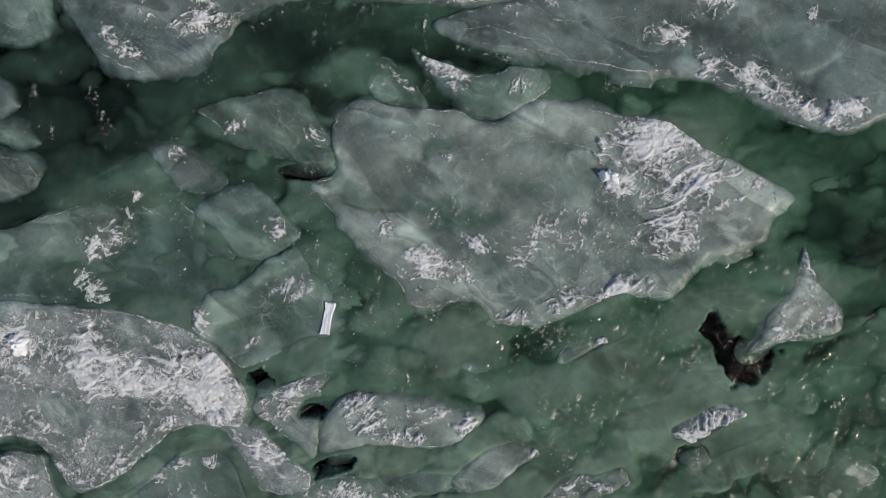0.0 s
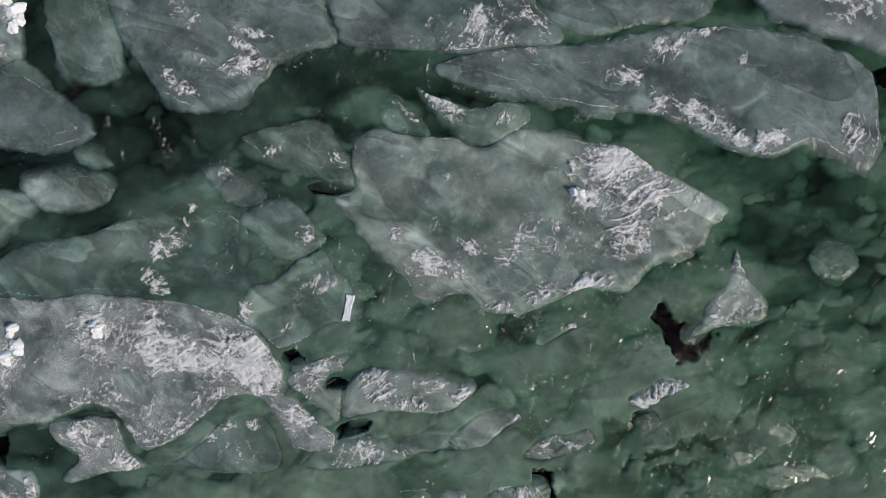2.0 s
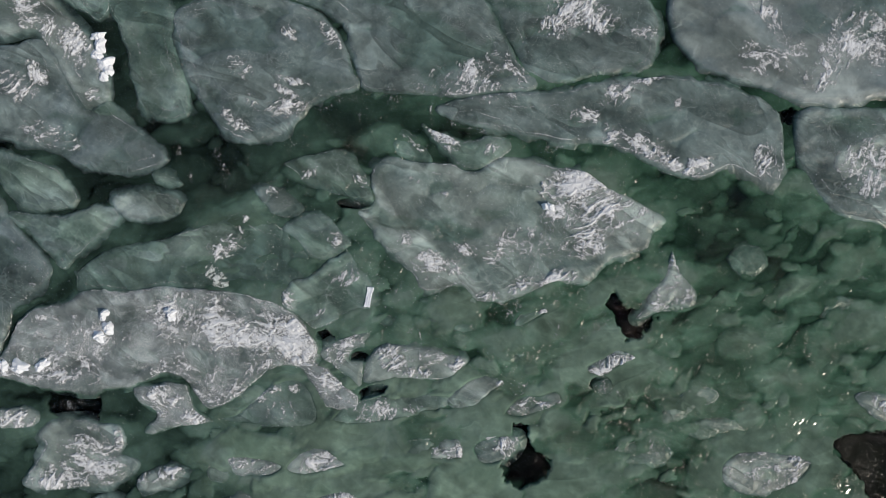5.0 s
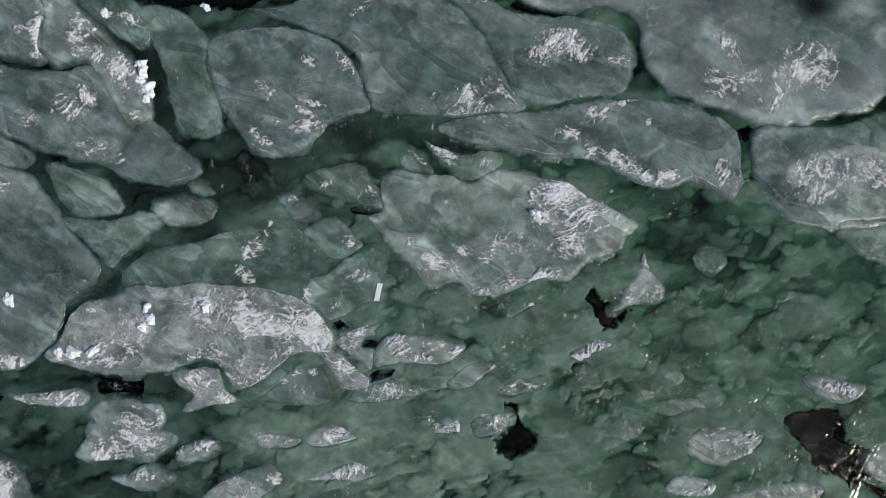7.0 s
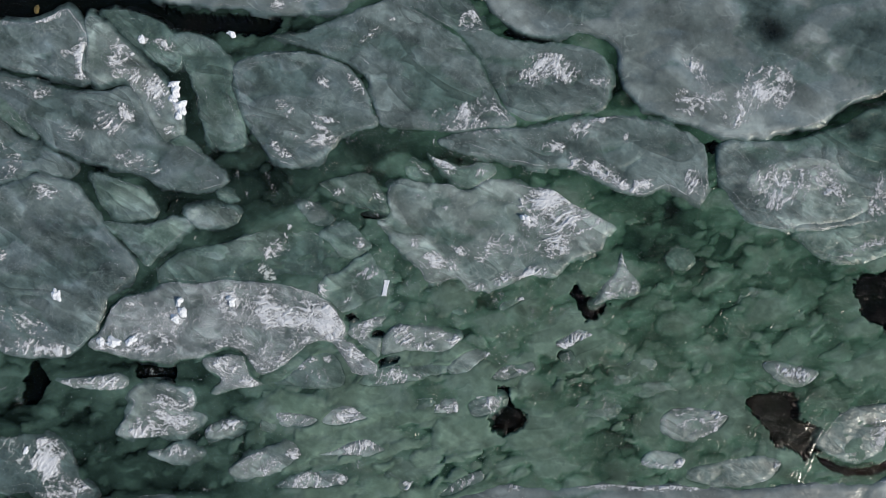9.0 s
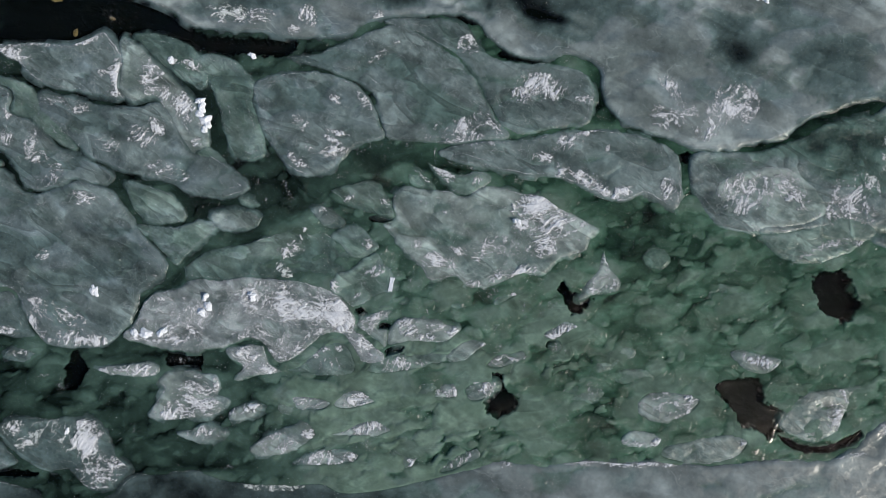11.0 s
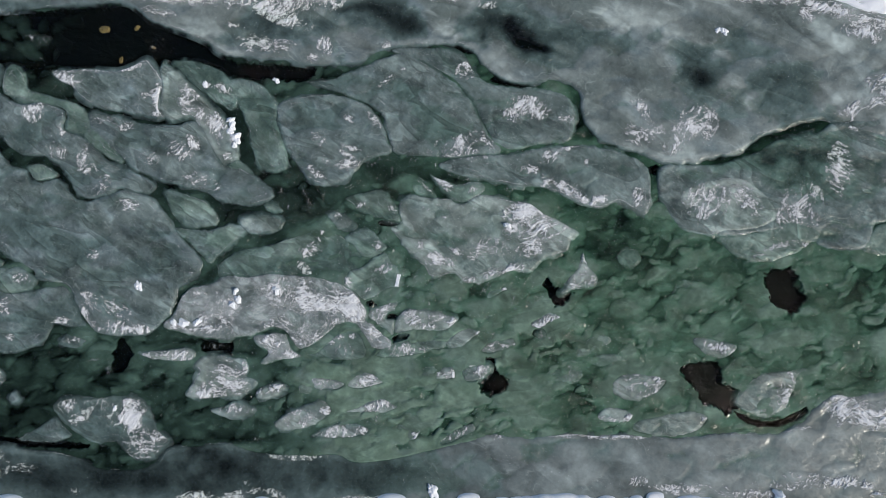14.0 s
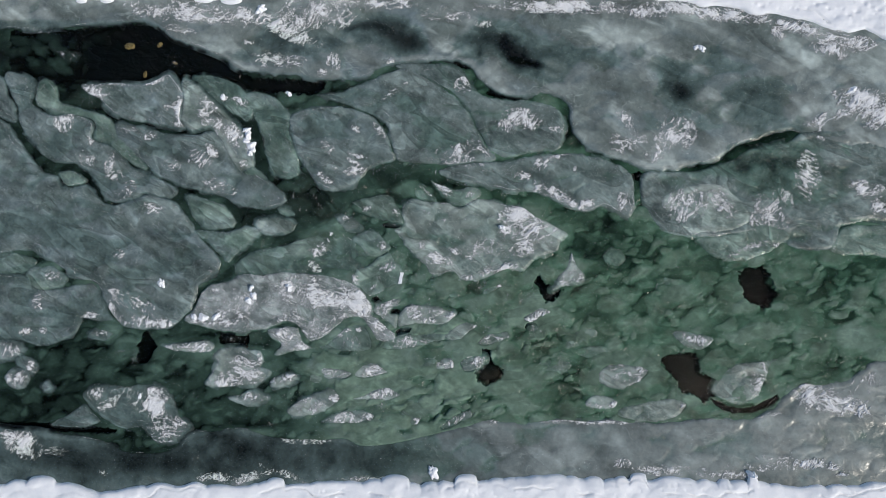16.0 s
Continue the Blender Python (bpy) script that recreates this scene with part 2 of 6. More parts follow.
def cells(x, y, seed=0):
    """Distance to the nearest of scattered points, about one a square metre."""
    best = np.full(x.shape, 9.0)
    ix, iy = np.floor(x), np.floor(y)
    for i in (-1, 0, 1):
        for j in (-1, 0, 1):
            px, py = ix + i + lattice(ix + i, iy + j, seed), iy + j + lattice(ix + i, iy + j, seed + 5)
            best = np.minimum(best, np.hypot(px - x, py - y))
    return best


def ease(v, a, b):
    t = np.clip((v - a) / (b - a), 0, 1)
    return t * t * (3 - 2 * t)


def sink(z):
    """Flattens relief so that slopes shade less from above, under water most of all."""
    return np.where(z < 0, 0.35 * z, 0.45 * z)


def sheet(name, xs, ys, zs, material, keep=None):
    """A mesh object on a grid of places; keep: which cells to build."""
    ny, nx = xs.shape
    index = np.arange(nx * ny).reshape(ny, nx)
    quads = np.stack([index[:-1, :-1], index[:-1, 1:], index[1:, 1:], index[1:, :-1]], -1)
    quads = quads.reshape(-1, 4) if keep is None else quads[keep]
    used = np.unique(quads)
    slot = np.full(nx * ny, -1)
    slot[used] = np.arange(len(used))
    co = np.stack([xs, ys, zs], -1).reshape(-1, 3)[used]
    sheet.picked = lambda v: v.reshape(-1)[used]
    me = bpy.data.meshes.new(name)
    me.vertices.add(len(co))
    me.vertices.foreach_set("co", co.astype(np.float32).ravel())
    me.loops.add(quads.size)
    me.loops.foreach_set("vertex_index", slot[quads].astype(np.int32).ravel())
    me.polygons.add(len(quads))
    me.polygons.foreach_set("loop_start", np.arange(0, quads.size, 4, dtype=np.int32))
    me.update(calc_edges=True)
    me.polygons.foreach_set("use_smooth", np.ones(len(quads), dtype=bool))
    me.materials.append(material)
    me.update()
    return new(name, me)


def rounded(corners, steps=7):
    """A closed curve through the corners."""
    p = np.array(corners, float)
    a, b, c, d = np.roll(p, 1, 0), p, np.roll(p, -1, 0), np.roll(p, -2, 0)
    out = []
    for t in np.arange(steps) / steps:
        out.append(0.5 * (2 * b + (c - a) * t + (2 * a - 5 * b + 4 * c - d) * t * t + (3 * b - a - 3 * c + d) * t ** 3))
    return np.stack(out, 1).reshape(-1, 2)


def inside_by(x, y, line):
    """How far each place lies inside a closed line (outside: minus)."""
    best, odd = np.full(x.shape, 1e9), np.zeros(x.shape, bool)
    for (ax, ay), (bx, by) in zip(line, np.roll(line, -1, 0)):
        ux, uy = bx - ax, by - ay
        t = np.clip(((x - ax) * ux + (y - ay) * uy) / (ux * ux + uy * uy + 1e-12), 0, 1)
        best = np.minimum(best, (x - ax - t * ux) ** 2 + (y - ay - t * uy) ** 2)
        if ay != by:
            odd ^= ((ay > y) != (by > y)) & (x < (bx - ax) * (y - ay) / (by - ay) + ax)
    return np.sqrt(best) * np.where(odd, 1, -1)


def lumps(x, y, seed, size=1.0):
    """Overlapping sunken lumps, the level of the topmost, 0 to 1."""
    best = np.zeros(x.shape)
    ix, iy = np.floor(x), np.floor(y)
    for i in (-1, 0, 1):
        for j in (-1, 0, 1):
            a, b = ix + i, iy + j
            h = [lattice(a, b, seed + k) for k in range(6)]
            turn = 0.35 + 1.1 * (h[2] - 0.5)
            dx, dy = x - a - h[0], y - b - h[1]
            u, v = np.cos(turn) * dx + np.sin(turn) * dy, np.cos(turn) * dy - np.sin(turn) * dx
            q = (u / (size * (0.5 + 0.5 * h[3]))) ** 2 + (v / (size * (0.28 + 0.3 * h[4]))) ** 2
            best = np.maximum(best, (0.3 + 0.7 * h[5]) * np.clip(1 - q ** 1.6, 0, 1) ** 0.45)
    return best


def grid(x0, x1, y0, y1, step):
    return np.meshgrid(np.arange(x0, x1 + step, step), np.arange(y0, y1 + step, step))


ICES = {"grey": ICE_GREY, "green": ICE_GREEN, "snowy": ICE_SNOWY, "dusk": ICE_DUSK, "shelf": ICE_SHELF, "shore": ICE_SHORE}
FLOES = {}


class Floe:
    """A slab of ice with a rounded, partly sunken rim, and the crust of frost on it."""

    def __init__(self, key, corners, top=0.05, soft=0.14, ice="grey", step=0.06, rim=0.07, dips=(), grow=0.0, label="", name="ice_floe", kind="", clear=0.4):
        # small floes are melted round, large ones keep a sharper edge
        small = np.ptp(np.array(corners), axis=0).min() < 2.2
        soft, rim = (max(soft, 0.34), max(rim, 0.10)) if small else (max(soft, 0.2), rim)
        self.clear = clear
        self.line, self.top, self.soft, self.rim, self.dips, self.seed = rounded(corners), top, soft * 0.28, rim, dips, len(FLOES) + 3
        (x0, y0), (x1, y1) = self.line.min(0) - 0.4, self.line.max(0) + 0.4
        x, y = grid(max(x0, -40), min(x1, 40), max(y0, -24), min(y1, 24), step)
        d = inside_by(x, y, self.line) + grow
        self.field = (x[0, 0], y[0, 0], step, d)
        skirt = 0.26
        gy, gx = np.gradient(d, step)
        over = np.where(d < -skirt, -skirt - d, 0.0)
        keep = np.maximum.reduce([d[:-1, :-1], d[1:, :-1], d[:-1, 1:], d[1:, 1:]]) > -skirt
        z = sink(self.height(x, y, np.maximum(d, -skirt)))
        self.ob = sheet(name, x + gx * over, y + gy * over, z, ICES[ice], keep)
        tagged(self.ob, label, "ice floe", "floes on the river", kind)
        FLOES[key] = self

    def rag(self, x, y):
        """How far the worn rim lies off its smooth line."""
        s = self.seed
        return 0.24 * (fbm(x * 1.5, y * 1.5, 4, s) - 0.5) + 0.13 * (fbm(x * 5, y * 5, 3, s + 4) - 0.5)

    def height(self, x, y, d):
        s = self.seed
        d = d + self.rag(x, y) * np.minimum(1, 1.5 * np.abs(d) + 0.6)
        soft = self.soft * (0.35 + 1.3 * ease(fbm(x * 0.6, y * 0.6, 2, s + 2), 0.3, 0.7))
        z = self.top + 0.07 * (fbm(x * 0.5, y * 0.5, 3, s) - 0.5) + 0.03 * (fbm(x * 2.5, y * 2.5, 4, s + 9) - 0.5)
        rafts = np.maximum(lumps(x * 0.45 + s, y * 0.6, s), 0.8 * lumps(x * 0.9, y * 1.1 + s, s + 6))
        z = z + 0.15 * (rafts - 0.45)
        wx, wy = 1.8 * (fbm(x * 0.45, y * 0.45, 4, s + 31) - 0.5), 1.8 * (fbm(x * 0.45, y * 0.45, 4, s + 37) - 0.5)
        torn = 0.25 + 1.5 * fbm(x * 1.1, y * 1.1, 4, s + 5)
        for px, py, rx, ry, deg, deep in self.dips:
            c, q = math.cos(radians(deg)), math.sin(radians(deg))
            k = min(1.0, ry)
            r = np.hypot((c * (x + k * wx - px) + q * (y + k * wy - py)) / rx, (c * (y + k * wy - py) - q * (x + k * wx - px)) / ry)
            z = z - deep * np.exp(-r ** 2 * torn)
        z = np.where(z < -0.07, -0.07 + self.clear * (z + 0.07), z)
        inner = np.maximum(d, 0)
        ledge = ease(inner, 2.6 * soft, 2.9 * soft) * 0.018
        lip = 0.02 * np.exp(-((d - soft * 1.3) / (0.35 * soft)) ** 2)
        lip = lip + 0.035 * min(max(self.top / 0.04, 0), 1) * np.exp(-((d - 0.2) / 0.14) ** 2)
        return z + lip + ledge - 0.018 - self.rim * np.exp(-inner / soft) - 0.012 * np.exp(-inner / (5 * soft)) - np.maximum(-d, 0) * (0.75 + 2.6 * ease(fbm(x * 0.8, y * 0.8, 3, s + 21), 0.35, 0.6))

    def within(self, x, y):
        """How far places lie inside the rim, read off the floe's own grid."""
        x0, y0, step, d = self.field
        u, v = np.clip((x - x0) / step, 0, d.shape[1] - 1.001), np.clip((y - y0) / step, 0, d.shape[0] - 1.001)
        i, j = u.astype(int), v.astype(int)
        u, v = u - i, v - j
        return (d[j, i] * (1 - u) + d[j, i + 1] * u) * (1 - v) + (d[j + 1, i] * (1 - u) + d[j + 1, i + 1] * u) * v

    def crust(self, patches, step=0.02, thick=0.04):
        """Frost and wind-packed snow: x, y, half length, half width, degrees, how dense."""
        for k, (px, py, rx, ry, deg, dense) in enumerate(patches):
            c, s = math.cos(radians(deg)), math.sin(radians(deg))
            fine_step = max(min(step, min(rx, ry) / 6), 0.012, math.sqrt(rx * ry) / 105)
            u, v = grid(-1.3 * rx - 0.05, 1.3 * rx + 0.05, -1.3 * ry - 0.05, 1.3 * ry + 0.05, fine_step)
            x, y = px + c * u - s * v, py + s * u + c * v
            q = np.hypot(u / rx, v / ry)
            seed = self.seed * 7 + k
            wx, wy = fbm(x * 1.3, y * 1.3, 3, seed + 1) - 0.5, fbm(x * 1.3, y * 1.3, 3, seed + 2) - 0.5
            t = radians(deg + 25 + 45 * math.sin(seed * 2.3))
            fine_by = min(max(0.8 / math.sqrt(rx * ry), 1.0), 2.6)
            a, b = math.cos(t) * x + math.sin(t) * y + 0.5 * wx, math.cos(t) * y - math.sin(t) * x + 0.5 * wy
            streak = fbm(a * 1.5 * fine_by, b * 4.0 * fine_by, 5, seed + 3, True, 0.62)
            broad = fbm(x * 1.1 * fine_by, y * 1.1 * fine_by, 4, seed + 4, False, 0.55)
            fine = fbm(x * 9, y * 9, 3, seed + 5, False, 0.6)
            f = dense * (1.06 - q ** 1.2) + 2.3 * (streak - 0.62) + 1.7 * (broad - 0.5) + 0.8 * (fine - 0.5) - 0.07
            f -= 4 * np.maximum(q - 1.1, 0)
            d = self.within(x, y)
            f -= 3 * np.maximum(0.03 - d, 0) / 0.03
            keep = np.maximum.reduce([f[:-1, :-1], f[1:, :-1], f[:-1, 1:], f[1:, 1:]]) > -0.12
            if keep.sum() < 6:
                continue
            lift = thick * (0.3 + 0.7 * dense) * np.clip(f + 0.12, 0, 1.3) * (0.15 + 1.5 * streak ** 2 + 0.45 * fine)
            z = sink(self.height(x, y, d)) + 0.004 + lift
            part = sheet("frost_crust", x, y, z, CRUST, keep)
            cover = part.data.attributes.new("cover", "FLOAT", "POINT")
            cover.data.foreach_set("value", sheet.picked(f).astype(np.float32))
            part.parent = self.ob
            tagged(part, "white frost and wind-packed snow crust", kind="stuff")

    def frost_glint_rim(self, wide=0.03, inner=0.0, dense=0.0):
        """A thin white line on the lip of the floe, for frost and painted edge glint, or further in where sheets froze
        together.
        """
        p = self.line
        for _ in range(2):
            p = np.stack([p, 0.5 * (p + np.roll(p, -1, 0))], 1).reshape(-1, 2)
        if np.sum(p[:, 0] * np.roll(p[:, 1], -1) - np.roll(p[:, 0], -1) * p[:, 1]) < 0:
            p = p[::-1]
        t = np.roll(p, -1, 0) - np.roll(p, 1, 0)
        t /= np.linalg.norm(t, axis=1)[:, None] + 1e-9
        w = wide * (0.25 + 1.5 * ease(fbm(p[:, 0] * 1.2, p[:, 1] * 1.2, 3, self.seed + 60), 0.35, 0.75))
        k = np.array([0.0, 0.35, 0.7, 1.0])[:, None]
        inset = 0.02 - 0.6 * self.rag(p[:, 0], p[:, 1]) + w * k
        if inner:
            inset = inset + inner * (0.2 + 1.6 * fbm(p[:, 0] * 0.5, p[:, 1] * 0.5, 2, self.seed + 66))
        x, y = p[:, 0] - t[:, 1] * inset, p[:, 1] + t[:, 0] * inset
        x, y = np.concatenate([x, x[:, :1]], 1), np.concatenate([y, y[:, :1]], 1)
        high = np.array([0.0, 1.0, 0.8, 0.0])[:, None]
        z = sink(self.height(x, y, self.within(x, y))) + 0.003 + 0.008 * high
        part = sheet("frost_glint_rim", x, y, z, CRUST)
        cover = part.data.attributes.new("cover", "FLOAT", "POINT")
        thin = 0.9 * (fbm(x * 0.9, y * 0.9, 3, self.seed + 62 + int(inner * 100)) - 0.52)
        cover.data.foreach_set("value", sheet.picked(0.05 + dense + 0.2 * high + thin).astype(np.float32))
        part.parent = self.ob
        part["label"] = "thin white seam of frost inside the rim" if inner else "thin white rim of frost and painted edge highlight"

    def ridge(self, points, wide):
        """A raised seam of frost along a curve."""
        p = np.array(points, float)
        p = np.concatenate([[2 * p[0] - p[1]], p, [2 * p[-1] - p[-2]]])
        out = []
        for a, b, c, d in zip(p[:-3], p[1:-2], p[2:-1], p[3:]):
            t = np.linspace(0, 1, 14, endpoint=False)[:, None]
            out.append(0.5 * (2 * b + (c - a) * t + (2 * a - 5 * b + 4 * c - d) * t * t + (3 * b - a - 3 * c + d) * t ** 3))
        p = np.concatenate(out)
        p = p + 0.10 * np.stack([fbm(p[:, 0] * 1.5, p[:, 1] * 1.5, 3, self.seed) - 0.5, fbm(p[:, 0] * 1.5, p[:, 1] * 1.5, 3, self.seed + 8) - 0.5], 1)
        t = np.gradient(p, axis=0)
        t /= np.linalg.norm(t, axis=1)[:, None] + 1e-9
        w = 0.7 * wide * (0.3 + 1.4 * fbm(p[:, 0] * 2.5, p[:, 1] * 2.5, 3, self.seed + 70)) * np.minimum(1, 6 * (0.52 - abs(np.linspace(-0.5, 0.5, len(p)))))
        k = np.linspace(-0.5, 0.5, 6)[:, None]
        x, y = p[:, 0] - t[:, 1] * w * k, p[:, 1] + t[:, 0] * w * k
        high = 1 - (2 * k) ** 2
        z = sink(self.height(x, y, self.within(x, y))) + 0.003 + 0.5 * w * high
        part = sheet("frost_ridge", x, y, z, CRUST)
        cover = part.data.attributes.new("cover", "FLOAT", "POINT")
        thin = 0.8 * (fbm(x * 1.3, y * 1.3, 3, self.seed + 72) - 0.5)
        cover.data.foreach_set("value", sheet.picked(0.3 * high + thin - 0.05).astype(np.float32))
        part.parent = self.ob
        part["label"] = "raised white seam of frost"

# ---- the river: sunken ice, water, banks ----
def spread(lo, hi, step, far):
    """Even steps inside, growing ones out to the horizon."""
    a = np.arange(lo, hi + step, step)
    g = step * np.cumsum(1.9 ** np.arange(1, 16))
    g = np.append(g[g < far], far)
    return np.concatenate([lo - g[::-1], a, a[-1] + g])


# deep holes of open water, small ones: x, y, half length, half width, degrees, depth
HOLES = [(-3.33, 2.01, 0.63, 0.13, 0, 0.6),
    (5.15, -4.22, 0.33, 0.2, 0, 0.6),
    (11.69, 5.02, 0.42, 0.24, 0, 0.8),
    (-27.96, 5.92, 0.84, 0.24, -30, 0.9),
    (-24.3, -10.59, 3.14, 0.21, -3, 0.7),
    (-27.87, -10.61, 2.09, 0.31, 0, 0.7),
    (0.3, 12.24, 1.05, 0.21, -20, 0.9),
    (2.4, 11.09, 0.21, 0.91, 40, 0.8),
    (3.45, 10.1, 0.91, 0.21, -10, 0.8),
    (-1.99, 12.25, 1.05, 0.21, -5, 0.9)]
# darker, deeper water between the sunken lumps
HOLLOWS = ([(-9.3, 1.8, 1.8, 0.6, 0, 0.12), (-9.2, 3.1, 2.5, 1.0, 0, 0.12), (-12.5, 2.9, 1.5, 0.6, -15, 0.10), (8.6, 0.7, 1.7, 0.7, -10, 0.14), (8.8, -3.8, 1.2, 0.6, 0, 0.14), (4.1, -4.9, 0.7, 0.6, 0, 0.10), (9.2, 2.2, 1.6, 0.5, -12, 0.10), (-0.8, -5.9, 2.2, 0.3, 5, 0.10), (11.5, -3.2, 1.4, 0.6, 10, 0.08), (21.5, -3.6, 1.8, 0.7, 10, 0.08), (24.0, -1.4, 1.6, 0.8, 0, 0.08), (5.5, -8.6, 2.0, 0.5, -5, 0.09), (-2.0, -7.6, 2.0, 0.3, 0, 0.08), (7.5, 9.2, 0.6, 1.8, 0, 0.2), (9.0, 6.6, 1.6, 0.5, -30, 0.2)]
    + [(16.0, 6.0, 4.5, 0.5, 18, 0.18), (20.3, 7.3, 2.2, 0.6, 10, 0.25), (-6.0, -7.4, 4.0, 1.4, 0, -0.07)])
# larger ones, by their corners
POOLS = ([[(5.58, -1.0), (5.4, -1.5), (5.72, -2.0), (6.05, -2.7), (6.55, -2.6), (7.05, -2.0), (6.5, -1.8), (6.1, -1.76), (5.82, -1.5)], [(-4.67, -2.5), (-4.4, -2.4), (-4.1, -2.67), (-4.13, -2.84), (-4.4, -3.1), (-4.61, -2.97), (-4.69, -2.72)], [(-3.45, -3.2), (-3.13, -3.2), (-2.86, -3.31), (-2.96, -3.49), (-3.38, -3.52), (-3.47, -3.43)], [(-3.17, -4.58), (-2.88, -4.37), (-2.54, -4.26), (-2.2, -4.35), (-2.37, -4.58), (-2.79, -4.7), (-3.13, -4.83), (-3.2, -4.7)], [(2.2, -5.68), (2.55, -5.75), (2.79, -6.5), (3.49, -6.97), (3.26, -7.44), (2.44, -7.8), (1.97, -7.56), (1.66, -7.09), (2.08, -6.5)]]
    + [[(13.08, -6.48), (13.26, -6.17), (13.87, -5.99), (14.48, -5.87), (15.08, -5.93), (15.27, -6.35), (15.33, -6.96), (15.81, -7.33), (16.3, -7.45), (16.72, -7.81), (16.54, -8.3), (16.06, -8.42), (15.57, -8.78), (15.08, -8.3), (14.23, -8.18), (14.05, -7.57), (13.75, -7.08), (13.26, -6.84)], [(16.0, -8.55), (16.8, -8.95), (17.6, -9.2), (18.5, -9.15), (19.4, -8.75), (20.0, -8.4), (20.1, -8.6), (19.5, -9.05), (18.5, -9.42), (17.3, -9.4), (16.4, -9.0)], [(17.93, -0.87), (18.52, -0.63), (19.23, -0.59), (19.7, -1.22), (19.93, -1.81), (20.12, -2.16), (19.7, -2.86), (19.23, -3.03), (18.52, -2.75), (18.17, -2.16), (17.93, -1.57)]]
    + [[(-18.95, -4.77), (-18.65, -4.63), (-18.59, -4.96), (-18.28, -5.26), (-18.04, -5.5), (-18.28, -5.75), (-18.47, -6.11), (-18.77, -6.48), (-19.19, -6.48), (-19.38, -6.23), (-19.19, -5.87), (-19.32, -5.5), (-19.01, -5.26)], [(-14.09, -4.39), (-13.3, -4.51), (-12.39, -4.59), (-12.33, -5.02), (-12.45, -5.53), (-13.06, -5.38), (-13.79, -5.41), (-14.09, -5.2)], [(-27.6, 14.27), (-23.37, 14.39), (-20.56, 14.63), (-18.21, 14.74), (-17.27, 13.92), (-15.86, 13.1), (-14.45, 12.63), (-13.04, 11.46), (-11.16, 11.1), (-9.29, 11.1), (-7.64, 10.87), (-8.11, 10.28), (-9.76, 10.28), (-12.57, 10.63), (-14.45, 11.1), (-16.57, 11.1), (-18.68, 10.75), (-20.56, 10.87), (-22.9, 11.34), (-24.55, 10.99), (-26.19, 11.46), (-27.6, 11.69)]])


def bed_level(x, y):
    wx, wy = fbm(x * 0.9, y * 0.9, 4, 41) - 0.5, fbm(x * 0.9, y * 0.9, 4, 57) - 0.5
    u, v = x + 0.9 * wx, y + 0.9 * wy
    z = -0.385 + 0.16 * (fbm(x * 0.3, y * 0.45, 3, 77) - 0.45) + 0.03 * (fbm(x * 2, y * 2, 4, 21) - 0.5)
    z += 0.42 * np.maximum(np.maximum(lumps(u * 0.42, v * 0.55, 3), 0.85 * lumps(u * 0.8 + 7, v * 0.95, 14)), 0.85 * lumps(u * 1.5, v * 1.9, 25))
    z += 0.06 * lumps(u * 0.6 + 3, v * 0.8 + 5, 36)
    z += 0.045 * ease(x, -9, -5) * ease(-x, -9, -3) * ease(-y, 2, 4) + 0.035 * ease(x, 1, 7) * ease(-y, -2, 1) + 0.05 * ease(x, -12, -4) * ease(-y, -1, 4) + 0.04 * ease(x, -10, -6) * ease(-x, -4, 0) * ease(-y, 3, 5) - 0.11 * ease(-x, 7, 13) - 0.05 * ease(-x, 8, 12) * ease(-y, 4, 6) - 0.08 * ease(y, -0.5, 2.5) * ease(-x, -6, 2) - 0.05 * ease(y, 3.0, 5.0) - 0.035 * ease(x, 6, 9) - 0.03 * ease(x, 3, 6) * ease(-x, -22, -14) * ease(-y, 2.5, 5)
    for hx, hy, rx, ry, deg, deep in HOLLOWS:
        c, s = math.cos(radians(deg)), math.sin(radians(deg))
        z = z - deep * np.exp(-((c * (u - hx) + s * (v - hy)) / rx) ** 2 - ((c * (v - hy) - s * (u - hx)) / ry) ** 2)
    z = np.where(z < -0.2, -0.2 + 0.6 * (z + 0.2), z)      # deep bed is raised so its painted dimming stays dark green
    rag = 0.55 * (fbm(x * 1.8, y * 1.8, 4, 90) - 0.5) + 0.7 * (fbm(x * 5, y * 5, 3, 95, False, 0.6) - 0.5)
    for hx, hy, rx, ry, deg, deep in HOLES:
        c, s = math.cos(radians(deg)), math.sin(radians(deg))
        q = np.hypot((c * (x - hx) + s * (y - hy)) / rx, (c * (y - hy) - s * (x - hx)) / ry)
        q = q + rag
        w = ease(-q, -1.2, -0.9)
        z = z * (1 - w) + w * (-0.3 - 0.9 * deep)
    # pools drop the bed, so the painted dimming turns them black
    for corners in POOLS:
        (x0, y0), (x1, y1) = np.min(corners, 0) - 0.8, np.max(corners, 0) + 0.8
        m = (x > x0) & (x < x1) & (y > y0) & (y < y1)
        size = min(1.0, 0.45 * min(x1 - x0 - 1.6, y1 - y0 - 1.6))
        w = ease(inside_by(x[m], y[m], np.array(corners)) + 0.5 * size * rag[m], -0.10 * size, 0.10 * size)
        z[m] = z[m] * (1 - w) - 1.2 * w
    return z


def finer(outer, lo, hi, step):
    return np.concatenate([outer[outer < lo], np.arange(lo, hi, step), outer[outer > hi]])


wx_, wy_ = np.meshgrid(spread(-30, 30, 10, 2500), spread(-16, 18, 6, 2500))
water = sheet("water", wx_, wy_, 0 * wx_, WATER)
water.visible_shadow = False
tagged(water, "clear green river water with fine ripples", "water", kind="structure")

